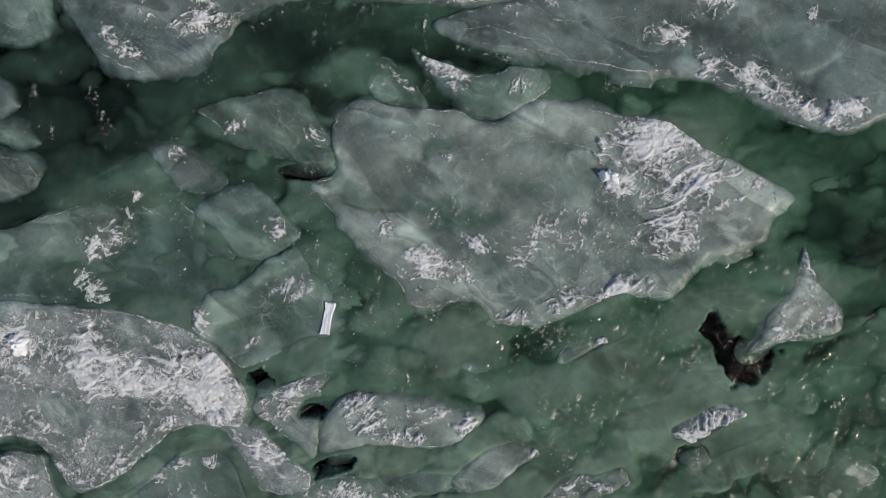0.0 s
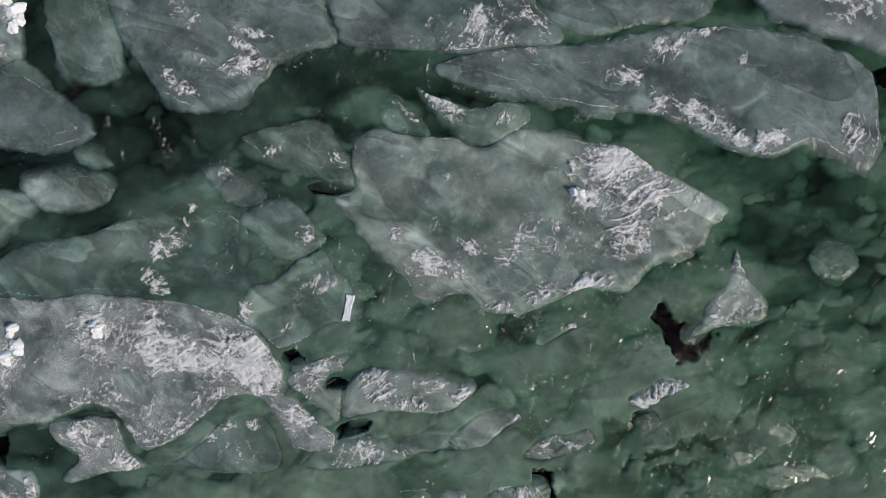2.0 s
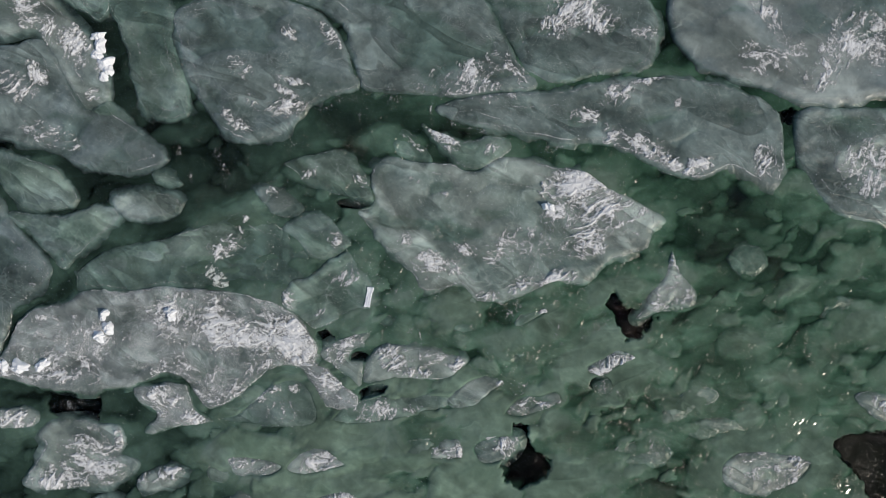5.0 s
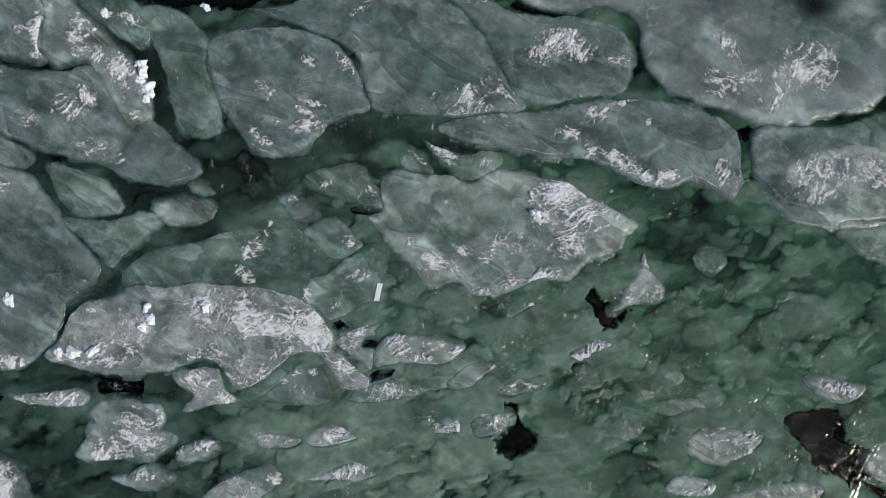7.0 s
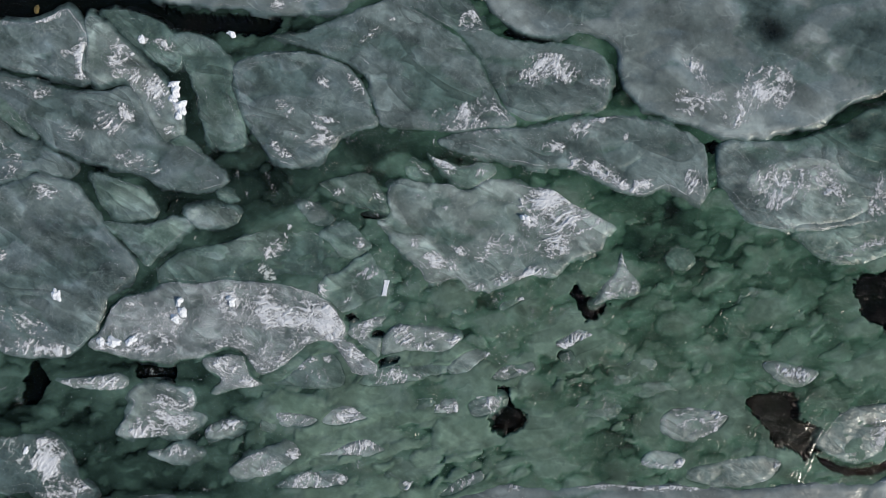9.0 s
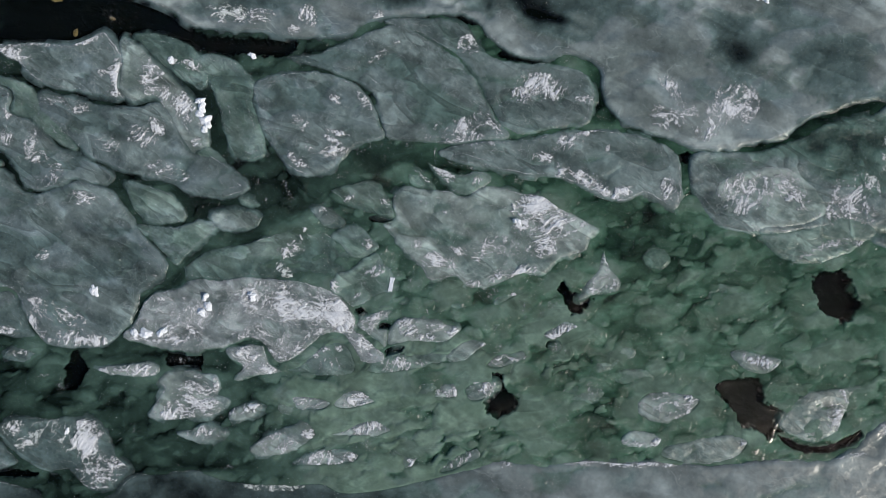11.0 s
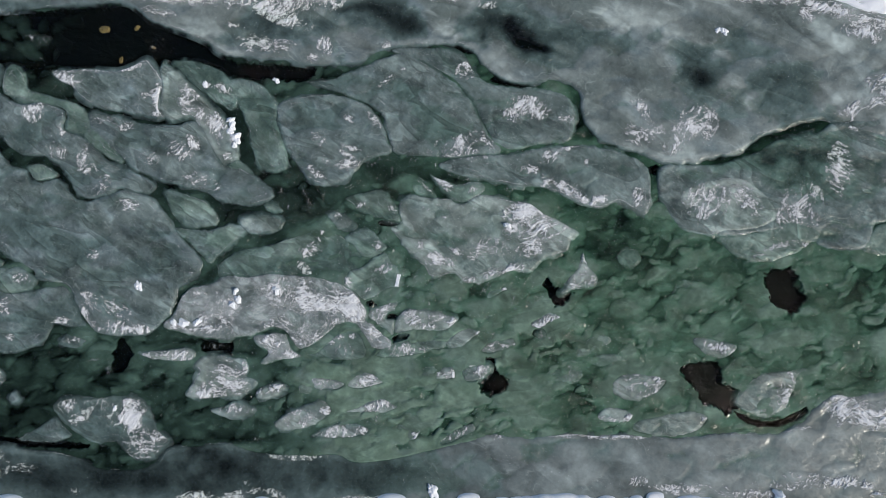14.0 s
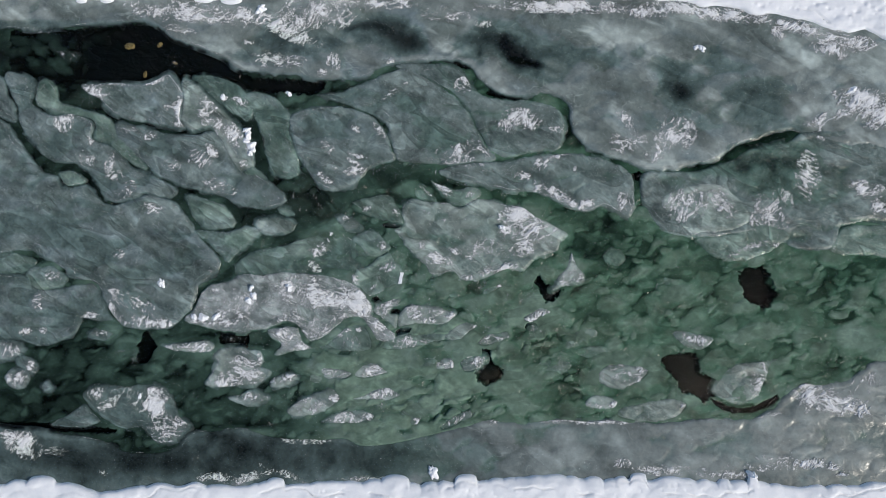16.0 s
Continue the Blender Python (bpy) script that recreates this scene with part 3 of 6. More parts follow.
SOUTH_EDGE = np.array([(-32.12, -13.93),
    (-27.82, -13.89),
    (-26.39, -13.85),
    (-25.15, -13.52),
    (-23.9, -14),
    (-21.76, -14.4),
    (-19.29, -14.04),
    (-16.12, -13.94),
    (-13.65, -13.78),
    (-12.25, -13.98),
    (-11.2, -13.63),
    (-9.8, -13.79),
    (-8.05, -13.71),
    (-5.96, -13.66),
    (-4.57, -13.65),
    (-1.79, -13.69),
    (0.29, -13.61),
    (2.36, -13.35),
    (5.46, -13.23),
    (9.92, -13.37),
    (14.02, -13.3),
    (17.42, -13.34),
    (20.8, -13.69),
    (22.48, -13.54),
    (26.45, -13.41),
    (31.54, -13.24)])
NORTH_EDGE = np.array([(-32.7, 17.46),
    (-23.96, 16.5),
    (-22.87, 16.13),
    (-20.53, 16.11),
    (-18.91, 16.53),
    (-14.6, 16.13),
    (-12.82, 16.26),
    (-9.61, 16.44),
    (-3.23, 16.52),
    (7.31, 16.28),
    (10.79, 15.82),
    (13.57, 15.66),
    (15.64, 15.5),
    (17.71, 15.13),
    (21.14, 14.61),
    (22.85, 14.03),
    (24.56, 13.53),
    (25.58, 13.69),
    (26.87, 13.09),
    (32.01, 11.94)])


BUMPS = [(1.15, -13.47, 0.66, 0.5),
    (-10.57, -13.76, 0.52, 0.4),
    (-3.18, -13.64, 0.84, 0.35),
    (7.52, -13.42, 0.45, 0.35),
    (8.89, -13.48, 0.52, 0.3),
    (10.54, -13.4, 0.35, 0.3),
    (11.63, -13.25, 0.49, 0.4),
    (18.43, -13.2, 0.28, 0.35),
    (19.78, -13.8, 0.49, 0.3),
    (-25.15, -13.87, 0.84, 0.35),
    (-21.43, 16.19, 0.45, 0.4),
    (-23.05, 16.14, 0.38, 0.4),
    (3.05, -13.59, 0.49, 0.3),
    (3.91, -13.58, 0.56, 0.3),
    (5.46, -13.57, 0.63, 0.28),
    (13.33, -13.51, 0.56, 0.25),
    (16.74, -13.48, 0.35, 0.25),
    (15.55, -13.49, 0.31, 0.2),
    (-5.96, -13.93, 0.63, 0.25),
    (-18.93, -14.31, 0.56, 0.25),
    (-13.53, 16.12, 0.7, 0.3),
    (-15.32, 16.21, 0.63, 0.3)]
TRACKS = [(22.57, 15.54),
    (23.31, 15.22),
    (24.49, 14.83),
    (25, 15),
    (25.85, 15.3),
    (25.41, 15.55),
    (22.98, 15.61),
    (20.76, 14.73),
    (26.29, 15.09),
    (19.24, 15.43)]      # footprints in the snow


def bank(name, edge, way, seed):
    """Snow from the water's edge to the horizon; way: +1 north, -1 south."""
    xs = spread(-31, 31, 0.07, 2500)
    far = np.concatenate([[-0.12, -0.03], np.arange(0, 6.5, 0.07), 6.5 + 0.07 * np.cumsum(1.7 ** np.arange(1, 19))])
    x, s = np.meshgrid(xs, far)
    line = np.interp(np.clip(xs, -33, 33), edge[:, 0], edge[:, 1])
    line = line + way * (0.5 * (fbm(xs * 0.45, xs * 0 + 0.5, 3, seed) - 0.5) + 0.2 - 0.32 * np.abs(2 * smooth_noise(xs * 0.9, xs * 0 + 0.5, seed + 20) - 1))
    plain = line
    for px, py, r, h in BUMPS:
        if way * py > 0:
            bulge = py - way * 0.4 * np.sqrt(np.maximum(r * r - (xs - px) ** 2, 0))
            line = np.where(abs(xs - px) < r, way * np.minimum(way * line, way * bulge), line)
    y = plain[None, :] + way * s + (line - plain)[None, :] * np.exp(-np.maximum(s, 0) / 0.7)
    near = np.clip(s, 0, 400)
    z = 0.18 * (1 - np.exp(-np.clip(s, 0, None) / 0.08)) - 0.35 * (s < -0.05) - 0.1 * (s < 0)
    soft = np.minimum(1, np.clip(s, 0, None) / 0.5)
    pillow = 1 - cells(x * 0.75, y * 0.75, seed + 2) ** 2
    z = z + soft * (0.09 * pillow * ease(fbm(x * 0.4, y * 0.4, 2, seed + 3), 0.4, 0.65) + 0.30 * (fbm(x * 0.35, y * 0.35, 3, seed + 4) - 0.4) + 0.05 * (fbm(x * 2.2, y * 2.2, 4, seed + 6) - 0.5)) + 0.012 * np.minimum(near, 40)
    for px, py, r, h in BUMPS:
        if way * py > 0:
            z = z + soft ** 0.5 * 0.12 * h * np.exp(-((x - px) ** 2 + (y - py) ** 2) / (1.1 * r * r))
    # the snow has cracked where it overhangs the ice
    crack = s - 0.22 - 0.75 * ease(fbm(x * 0.35, x * 0 + 3.5, 3, seed + 12), 0.3, 0.75)
    z = z - 0.10 * np.exp(-(crack / 0.04) ** 2) * ease(fbm(x * 0.3, x * 0 + 8.5, 3, seed + 13), 0.52, 0.58)
    pits = cells(x * 1.6, y * 1.6, seed + 15)
    z = z - soft * 0.05 * np.exp(-(pits / 0.12) ** 2) * ease(fbm(x * 0.3, y * 0.3, 2, seed + 16), 0.48, 0.6)
    knobs = np.maximum(0, lumps(x * 1.1, y * 1.4, seed + 8) - 0.35)
    z = z + soft * 0.08 * knobs
    if way > 0:
        for px, py in TRACKS:
            z = z - 0.10 * np.exp(-(((x - px) / 0.16) ** 2 + ((y - py) / 0.10) ** 2))
    ob = sheet(name, x, y, z, SNOW)
    if way < 0:
        ob.data.flip_normals()
    return tagged(ob, "deep soft snow on the river bank with pillowy bumps", "snow bank", kind="structure")


bank_south = bank("ground_south", SOUTH_EDGE, -1, 11)
bank_north = bank("ground_north", NORTH_EDGE, 1, 31)


# ---- floes ----
Floe("main_floe", [(-2.76, 3.19), (-2.13, 3.62), (-1.37, 3.46), (-0.61, 3.39), (0.02, 3.39), (0.53, 3.17), (1.03, 3.17), (1.53, 3.5), (2.1, 3.59), (2.79, 3.44), (3.54, 3.27), (4.1, 3.24), (4.78, 3.05), (5.46, 2.54), (6.38, 2.04), (7.27, 1.48), (6.93, 0.98), (6.76, 0.48), (6.24, 0.27), (5.68, 0.11), (5.18, -0.26), (4.69, -0.66), (4.25, -0.79), (3.64, -0.73), (3.14, -0.91), (2.52, -1.18), (1.77, -1.39), (1.02, -1.42), (0.67, -1.2), (0.33, -0.83), (-0.35, -1.02), (-1.05, -0.96), (-1.3, -0.52), (-1.74, -0.08), (-2.31, 0.49), (-2.88, 1.18), (-3.33, 1.72), (-2.73, 2.07)],
     0.08, 0.16, "grey", 0.06, dips=[(-1.3, 2.0, 1.6, 1.3, 0, 0.06), (1.41, 2.25, 0.94, 0.23, 3, -0.05), (-1.11, 0.55, 1, 0.5, 0, -0.03), (1.16, 3.13, 0.75, 0.18, 15, -0.04), (3.02, 1.05, 0.75, 0.63, 0, -0.02), (-0.1, 1.05, 1.88, 0.33, -8, 0.1632), (-2.13, 2.7, 0.75, 0.63, 0, 0.0816), (1.53, 1.68, 1.13, 0.5, -10, 0.0816), (-2.63, 1.69, 0.75, 0.38, -30, 0.136), (2.41, 2.81, 0.75, 0.31, 0, 0.0544)],
     label="grey cloudy ice floe with sunken green rim on the river")
Floe("upper_left_lobe", [(-5.83, 3.42), (-5.39, 3.61), (-4.68, 3.8), (-4.04, 3.92), (-3.53, 3.73), (-3.25, 3.41), (-2.91, 2.9), (-2.73, 2.2), (-3.14, 2.11), (-3.9, 2.26), (-4.67, 2.52), (-5.19, 2.72), (-5.41, 3.04)],
     0.02, 0.2, "green", 0.05, dips=[(-4.29, 2.46, 1.51, 0.63, 10, 0.05)],
     label="green translucent ice floe awash in the river")
Floe("wedge", [(-6.85, 2.53), (-6.47, 2.66), (-6.08, 2.57), (-5.57, 2.27), (-5.21, 1.95), (-5.3, 1.63), (-5.88, 1.48), (-6.27, 1.64), (-6.53, 1.96), (-6.79, 2.28)],
     0.02, 0.14, "grey", 0.03, label="grey cloudy ice floe with sunken green rim on the river")
Floe("oval", [(-2, 4.55), (-1.62, 4.61), (-1.31, 4.42), (-1.05, 4.1), (-0.8, 3.78), (-0.71, 3.46), (-1.05, 3.43), (-1.49, 3.56), (-1.88, 3.78), (-2.09, 4.17)],
     0.005, 0.14, "green", 0.03, label="green translucent ice floe awash in the river")
Floe("notch_floe", [(-1.01, 4.8), (-0.61, 4.6), (-0.1, 4.41), (0.34, 4.21), (0.91, 4.27), (1.41, 4.33), (1.98, 4.2), (2.1, 3.89), (1.79, 3.63), (1.22, 3.32), (0.78, 3.22), (0.28, 3.39), (-0.1, 3.77), (-0.48, 4.09), (-0.86, 4.41)],
     0.03, 0.16, "green", 0.05, label="green translucent ice floe awash in the river")
Floe("west_green", [(-13.21, -0.69), (-12.97, -0.23), (-12, 0.42), (-10.42, 0.71), (-9.21, 1.06), (-7.91, 1.52), (-7.36, 1.71), (-6.43, 1.37), (-5.87, 1.11), (-5.5, 0.69), (-4.94, 0.05), (-5.12, -0.68), (-5.86, -1.05), (-6.59, -1.33), (-7.7, -1.24), (-9.19, -1.2), (-11.05, -1.28), (-12.92, -1.15)],
     -0.03, 0.25, "green", 0.05, dips=[(-9.52, -0.46, 1.13, 0.38, 0, 0.136), (-7.33, -0.71, 1.51, 0.33, -5, 0.1632), (-6.83, 0.05, 0.88, 0.5, 0, 0.0816), (-5.93, 0.3, 0.75, 0.38, -40, 0.1088), (-7.71, -0.97, 1.51, 0.18, 0, 0.1904)],
     label="green translucent ice floe awash in the river")
Floe("knob_a", [(-5.94, 1.19), (-5.18, 1.57), (-4.67, 1.72), (-4.22, 1.5), (-3.9, 1.06), (-3.58, 0.68), (-3.7, 0.43), (-4.27, 0.05), (-4.65, -0.03), (-4.85, 0.11), (-5.36, 0.68)],
     0.04, 0.16, "green", 0.05, label="green translucent ice floe awash in the river")
Floe("knob_b", [(-4.71, -0.46), (-4.27, 0.02), (-3.89, 0.22), (-3.64, 0.3), (-3.36, 0.05), (-3.1, -0.46), (-2.85, -0.77), (-2.72, -1.21), (-2.87, -1.59), (-3.38, -1.74), (-3.88, -1.93), (-4.32, -2.22), (-4.76, -2.35), (-5.28, -1.97), (-5.85, -1.59), (-5.98, -1.22), (-5.54, -0.71)],
     0.07, 0.2, "green", 0.05, dips=[(-4.9, -1.59, 0.75, 0.38, 30, 0.085), (-3.38, -0.71, 0.25, 0.38, 0, -0.02)],
     label="green translucent ice floe awash in the river")
Floe("snow_floe", [(-16.28, -3.91), (-15.68, -3.11), (-15.41, -2.4), (-14.74, -1.7), (-13.66, -1.52), (-12.73, -1), (-11.42, -1.09), (-10.31, -0.91), (-9.19, -0.98), (-8.26, -1.05), (-6.96, -1.24), (-6.13, -1.45), (-5.39, -1.97), (-4.93, -2.51), (-4.65, -3.06), (-4.74, -3.51), (-4.33, -3.75), (-3.86, -4.14), (-3.42, -4.54), (-3.18, -4.78), (-3.3, -5.14), (-3.82, -5.23), (-4.37, -5.05), (-4.64, -4.6), (-4.86, -4.11), (-5.2, -3.73), (-5.66, -3.66), (-6.3, -3.83), (-6.76, -4.16), (-7.31, -4.61), (-7.86, -4.98), (-8.5, -5.11), (-8.88, -4.71), (-9.16, -4.31), (-9.53, -4.01), (-10.09, -3.92), (-10.74, -4.18), (-11.38, -4.36), (-12.13, -4.47), (-12.69, -4.59), (-13.81, -4.48), (-14.75, -4.34)],
     0.09, 0.1, "snowy", 0.06, dips=[(-9.09, -3.5, 1, 0.75, -20, 0.051), (-8.19, -4.25, 0.63, 0.5, 0, 0.085), (-6.94, -1.6, 1.13, 0.38, 0, 0.034), (-11.27, -1.87, 3.14, 0.28, 0, 0.068), (-15.5, -3.63, 0.7, 0.35, 0, 0.034)],
     label="broad ice floe under white wind-packed frost")
Floe("lower_snow", [(-11.07, -4.45), (-10.08, -4.3), (-9.38, -4.28), (-9.15, -4.62), (-8.93, -5.17), (-8.31, -5.62), (-9.14, -5.75), (-9.7, -5.83), (-10.25, -6.03), (-10.72, -5.93), (-10.29, -5.49), (-10.39, -5.2), (-10.91, -4.91)],
     0.06, 0.07, "snowy", 0.05, label="broad ice floe under white wind-packed frost")
Floe("dome", [(-8.31, -5.48), (-7.67, -5.38), (-7.12, -5.03), (-6.57, -4.56), (-6.02, -4.19), (-5.47, -4.08), (-5.01, -4.33), (-4.73, -4.87), (-4.64, -5.51), (-5.09, -5.78), (-6.38, -5.77), (-7.48, -5.67)],
     0.03, 0.2, "green", 0.05, label="green translucent ice floe awash in the river")
Floe("square_floe", [(-15.04, -7.82), (-14.48, -6.98), (-14.21, -6.42), (-14.42, -6.08), (-14, -5.66), (-13.01, -5.55), (-12.31, -5.72), (-11.6, -5.79), (-11.39, -6.41), (-11.52, -6.76), (-10.96, -6.97), (-11.24, -7.46), (-11.94, -7.81), (-12.99, -7.92), (-14.12, -8.03)],
     0.08, 0.07, "grey", 0.05, label="grey cloudy ice floe with sunken green rim on the river")
Floe("sliver", [(-17.61, -5.46), (-16.73, -5.31), (-15.84, -5.24), (-14.96, -5.13), (-14.46, -5.45), (-14.67, -5.8), (-15.48, -5.9), (-16.19, -5.8), (-17.08, -5.73)],
     0.06, 0.06, "grey", 0.05, label="grey cloudy ice floe with sunken green rim on the river")
Floe("chip_a", [(-10.96, -7.6), (-10.54, -7.28), (-9.66, -7.1), (-9.2, -7.38), (-9.76, -7.8), (-10.64, -8.22), (-10.95, -7.98)],
     0.04, 0.08, "grey", 0.03, label="grey cloudy ice floe with sunken green rim on the river")
Floe("chip_b", [(-8.5, -7.27), (-8.08, -7.03), (-7.73, -7.27), (-7.87, -7.72), (-8.39, -7.65)],
     0, 0.1, "green", 0.03, label="green translucent ice floe awash in the river")
Floe("chip_c", [(-7.8, -6.82), (-7.03, -6.75), (-6.15, -6.92), (-5.8, -7.16), (-6.26, -7.51), (-7.03, -7.55), (-7.55, -7.37)],
     0.05, 0.08, "grey", 0.03, label="grey cloudy ice floe with sunken green rim on the river")
Floe("chip_d", [(-5.8, -7.16), (-5.28, -6.67), (-4.58, -6.46), (-3.88, -6.8), (-3.57, -7.08), (-4.23, -7.29), (-4.93, -7.47), (-5.56, -7.4)],
     0.05, 0.08, "grey", 0.05, label="grey cloudy ice floe with sunken green rim on the river")
Floe("chip_e", [(-13.52, -8.69), (-12.81, -8.44), (-12.11, -8.23), (-11.41, -8.43), (-11.02, -8.67), (-11.65, -9.06), (-12.28, -9.2), (-12.85, -9.03)],
     0.06, 0.08, "grey", 0.05, label="grey cloudy ice floe with sunken green rim on the river")
Floe("chip_f", [(-9.89, -9.4), (-9.3, -8.91), (-8.6, -8.56), (-7.72, -8.21), (-7.02, -8.13), (-6.57, -8.65), (-7.02, -9.11), (-7.72, -9.52), (-8.59, -9.74), (-9.47, -9.74)],
     0.03, 0.12, "grey", 0.05, label="grey cloudy ice floe with sunken green rim on the river")
Floe("chip_g", [(-6.15, -8.72), (-5.28, -8.47), (-4.4, -8.05), (-3.71, -7.95), (-3.18, -8.19), (-2.8, -8.46), (-3.53, -8.74), (-4.75, -8.78)],
     0.06, 0.08, "grey", 0.05, label="grey cloudy ice floe with sunken green rim on the river")
Floe("chip_h", [(-7.72, -10.15), (-7.02, -9.69), (-6.15, -9.41), (-5.27, -9.41), (-4.54, -9.68), (-4.75, -10.03), (-5.62, -10.2), (-6.67, -10.25)],
     0.03, 0.1, "grey", 0.05, label="grey cloudy ice floe with sunken green rim on the river")
Floe("chip_i", [(-3.01, -9.67), (-2.31, -8.98), (-1.62, -8.87), (-1.34, -9.32), (-1.69, -10.01), (-1.96, -10.29), (-2.49, -10.15)],
     0, 0.15, "green", 0.03, label="green translucent ice floe awash in the river")
Floe("chip_j", [(-0.58, -10.38), (-0.06, -10), (0.64, -9.55), (1.33, -9.41), (1.54, -9.72), (0.81, -10.17), (0.12, -10.52), (-0.4, -10.62)],
     0.02, 0.1, "grey", 0.03, label="grey cloudy ice floe with sunken green rim on the river")
Floe("arm_rock", [(-4.56, -3.24), (-4.19, -2.87), (-3.64, -2.65), (-3.09, -2.45), (-2.76, -2.54), (-3, -2.91), (-3.4, -3.09), (-3.51, -3.45), (-3.05, -3.52), (-3.12, -4.14), (-3.23, -4.32), (-3.55, -4.14), (-4.1, -3.69)],
     0.06, 0.08, "grey", 0.03, label="grey cloudy ice floe with sunken green rim on the river")
Floe("crest_floe", [(-3.09, -4.18), (-2.98, -3.6), (-2.73, -3.23), (-2.42, -2.9), (-2, -2.87), (-1.45, -3.01), (-0.72, -3.08), (0.01, -3.22), (0.41, -3.31), (0.53, -3.49), (0.28, -3.8), (0.01, -4.04), (-0.9, -4.1), (-1.81, -4.06), (-2.54, -4.25)],
     0.09, 0.08, "grey", 0.05, label="grey cloudy ice floe with sunken green rim on the river")
Floe("long_low", [(-3.91, -5.18), (-3.45, -4.96), (-2.9, -4.77), (-2.17, -4.72), (-1.26, -4.64), (-0.45, -4.58), (0.01, -4.7), (-0.17, -5.03), (-0.9, -5.23), (-1.81, -5.49), (-2.72, -5.62), (-3.45, -5.7), (-4.18, -5.56)],
     0.03, 0.14, "green", 0.05, label="green translucent ice floe awash in the river")
Floe("leaf_floe", [(-0.21, -4.81), (0.19, -4.4), (0.64, -4.05), (1.19, -3.94), (1.73, -4.08), (1.82, -4.3), (1.28, -4.66), (0.73, -5.03), (0.19, -5.08)],
     0.04, 0.1, "grey", 0.03, label="grey cloudy ice floe with sunken green rim on the river")
Floe("thumb", [(1.76, -5.29), (2.09, -4.84), (2.45, -4.62), (3.08, -4.56), (3.62, -4.43), (3.84, -4.83), (3.35, -5.1), (2.72, -5.37), (2.27, -5.48)],
     0.03, 0.1, "grey", 0.03, label="grey cloudy ice floe with sunken green rim on the river")
Floe("drop", [(2.19, -2.17), (2.37, -1.86), (2.91, -1.68), (3.27, -1.62), (3.36, -1.77), (3, -2.04), (2.55, -2.24), (2.26, -2.27)],
     0.02, 0.1, "grey", 0.03, label="grey cloudy ice floe with sunken green rim on the river")
Floe("tail", [(-2.35, -6.58), (-1.81, -6.27), (-1.08, -6.17), (-0.57, -6.26), (-0.64, -6.74), (-1.44, -6.86), (-2.17, -6.86)],
     -0.005, 0.15, "green", 0.03, label="green translucent ice floe awash in the river")
Floe("tooth", [(-0.75, -6.87), (-0.63, -6.4), (0.01, -6.2), (0.33, -6.32), (0.39, -6.79), (-0.17, -6.88)],
     0.07, 0.06, "grey", 0.03, label="grey cloudy ice floe with sunken green rim on the river")
Floe("tooth_b", [(0.69, -6.5), (1.09, -6.1), (1.82, -6.01), (2.36, -6.09), (2.17, -6.63), (1.63, -7.01), (1, -7.02)],
     0.05, 0.1, "grey", 0.03, label="grey cloudy ice floe with sunken green rim on the river")
Floe("fin", [(7.67, 0.29), (7.9, -0.33), (8.25, -0.76), (8.5, -1.13), (8.42, -1.58), (7.68, -1.75), (7.07, -1.83), (6.38, -2), (6.71, -1.59), (6.9, -1.07), (7.33, -0.57), (7.48, -0.08)],
     0.06, 0.06, "grey", 0.03, label="grey cloudy ice floe with sunken green rim on the river")
Floe("bright_chip", [(4.6, -3.63), (4.85, -3.45), (5.34, -3.23), (5.65, -3.05), (5.96, -3.11), (6.35, -3.31), (5.95, -3.54), (5.54, -3.79), (5.27, -3.97), (4.72, -3.91)],
     0.06, 0.07, "grey", 0.03, label="grey cloudy ice floe with sunken green rim on the river")
Floe("small_chip", [(2.26, -2.1), (2.39, -1.89), (2.76, -1.72), (3.13, -1.63), (3.28, -1.76), (2.95, -1.97), (2.64, -2.19), (2.33, -2.26)],
     0, 0.12, "green", 0.03, label="green translucent ice floe awash in the river")
Floe("under_lip", [(-1.08, -1.4), (-0.61, -1.21), (0.02, -1.08), (0.46, -1.02), (0.9, -1.39), (0.65, -1.58), (0.15, -1.72), (-0.48, -1.69)],
     0, 0.18, "green", 0.03, label="green translucent ice floe awash in the river")
Floe("under_round", [(-2.24, -1.3), (-1.99, -1.08), (-1.61, -1.15), (-1.38, -1.46), (-1.61, -1.68), (-2.05, -1.66)],
     -0.01, 0.18, "green", 0.03, label="green translucent ice floe awash in the river")
Floe("under_strip", [(1.79, -3.29), (2.38, -3.16), (3, -3.25), (3.15, -3.49), (2.63, -3.66), (2.07, -3.6)],
     -0.03, 0.2, "green", 0.03, label="green translucent ice floe awash in the river")
Floe("under_a", [(5.66, -6.42), (7.21, -6.18), (7.55, -6.69), (6.86, -7.11), (5.83, -7.04)],
     -0.02, 0.2, "green", 0.03, label="green translucent ice floe awash in the river")
Floe("slab_right", [(9.2, -7.1), (9.79, -6.51), (10.99, -6.51), (12.02, -6.68), (12.29, -7.02), (11.67, -7.64), (10.47, -8.02), (9.44, -7.75)],
     0.03, 0.14, "grey", 0.05, label="grey cloudy ice floe with sunken green rim on the river")
Floe("slab_chip", [(8.44, -8.92), (8.92, -8.41), (9.78, -8.47), (10.39, -8.81), (9.95, -9.26), (8.92, -9.2)],
     0.04, 0.09, "grey", 0.03, label="grey cloudy ice floe with sunken green rim on the river")
Floe("under_b", [(7.22, -5.38), (7.91, -4.62), (8.77, -4.28), (9.15, -4.69), (8.25, -5.24), (7.39, -5.62)],
     -0.01, 0.2, "green", 0.03, label="green translucent ice floe awash in the river")
Floe("boat", [(13.75, -4.61), (14.61, -4.37), (15.46, -4.67), (16.21, -5.01), (15.45, -5.6), (14.43, -5.36)],
     0.03, 0.12, "grey", 0.08, label="grey cloudy ice floe with sunken green rim on the river")
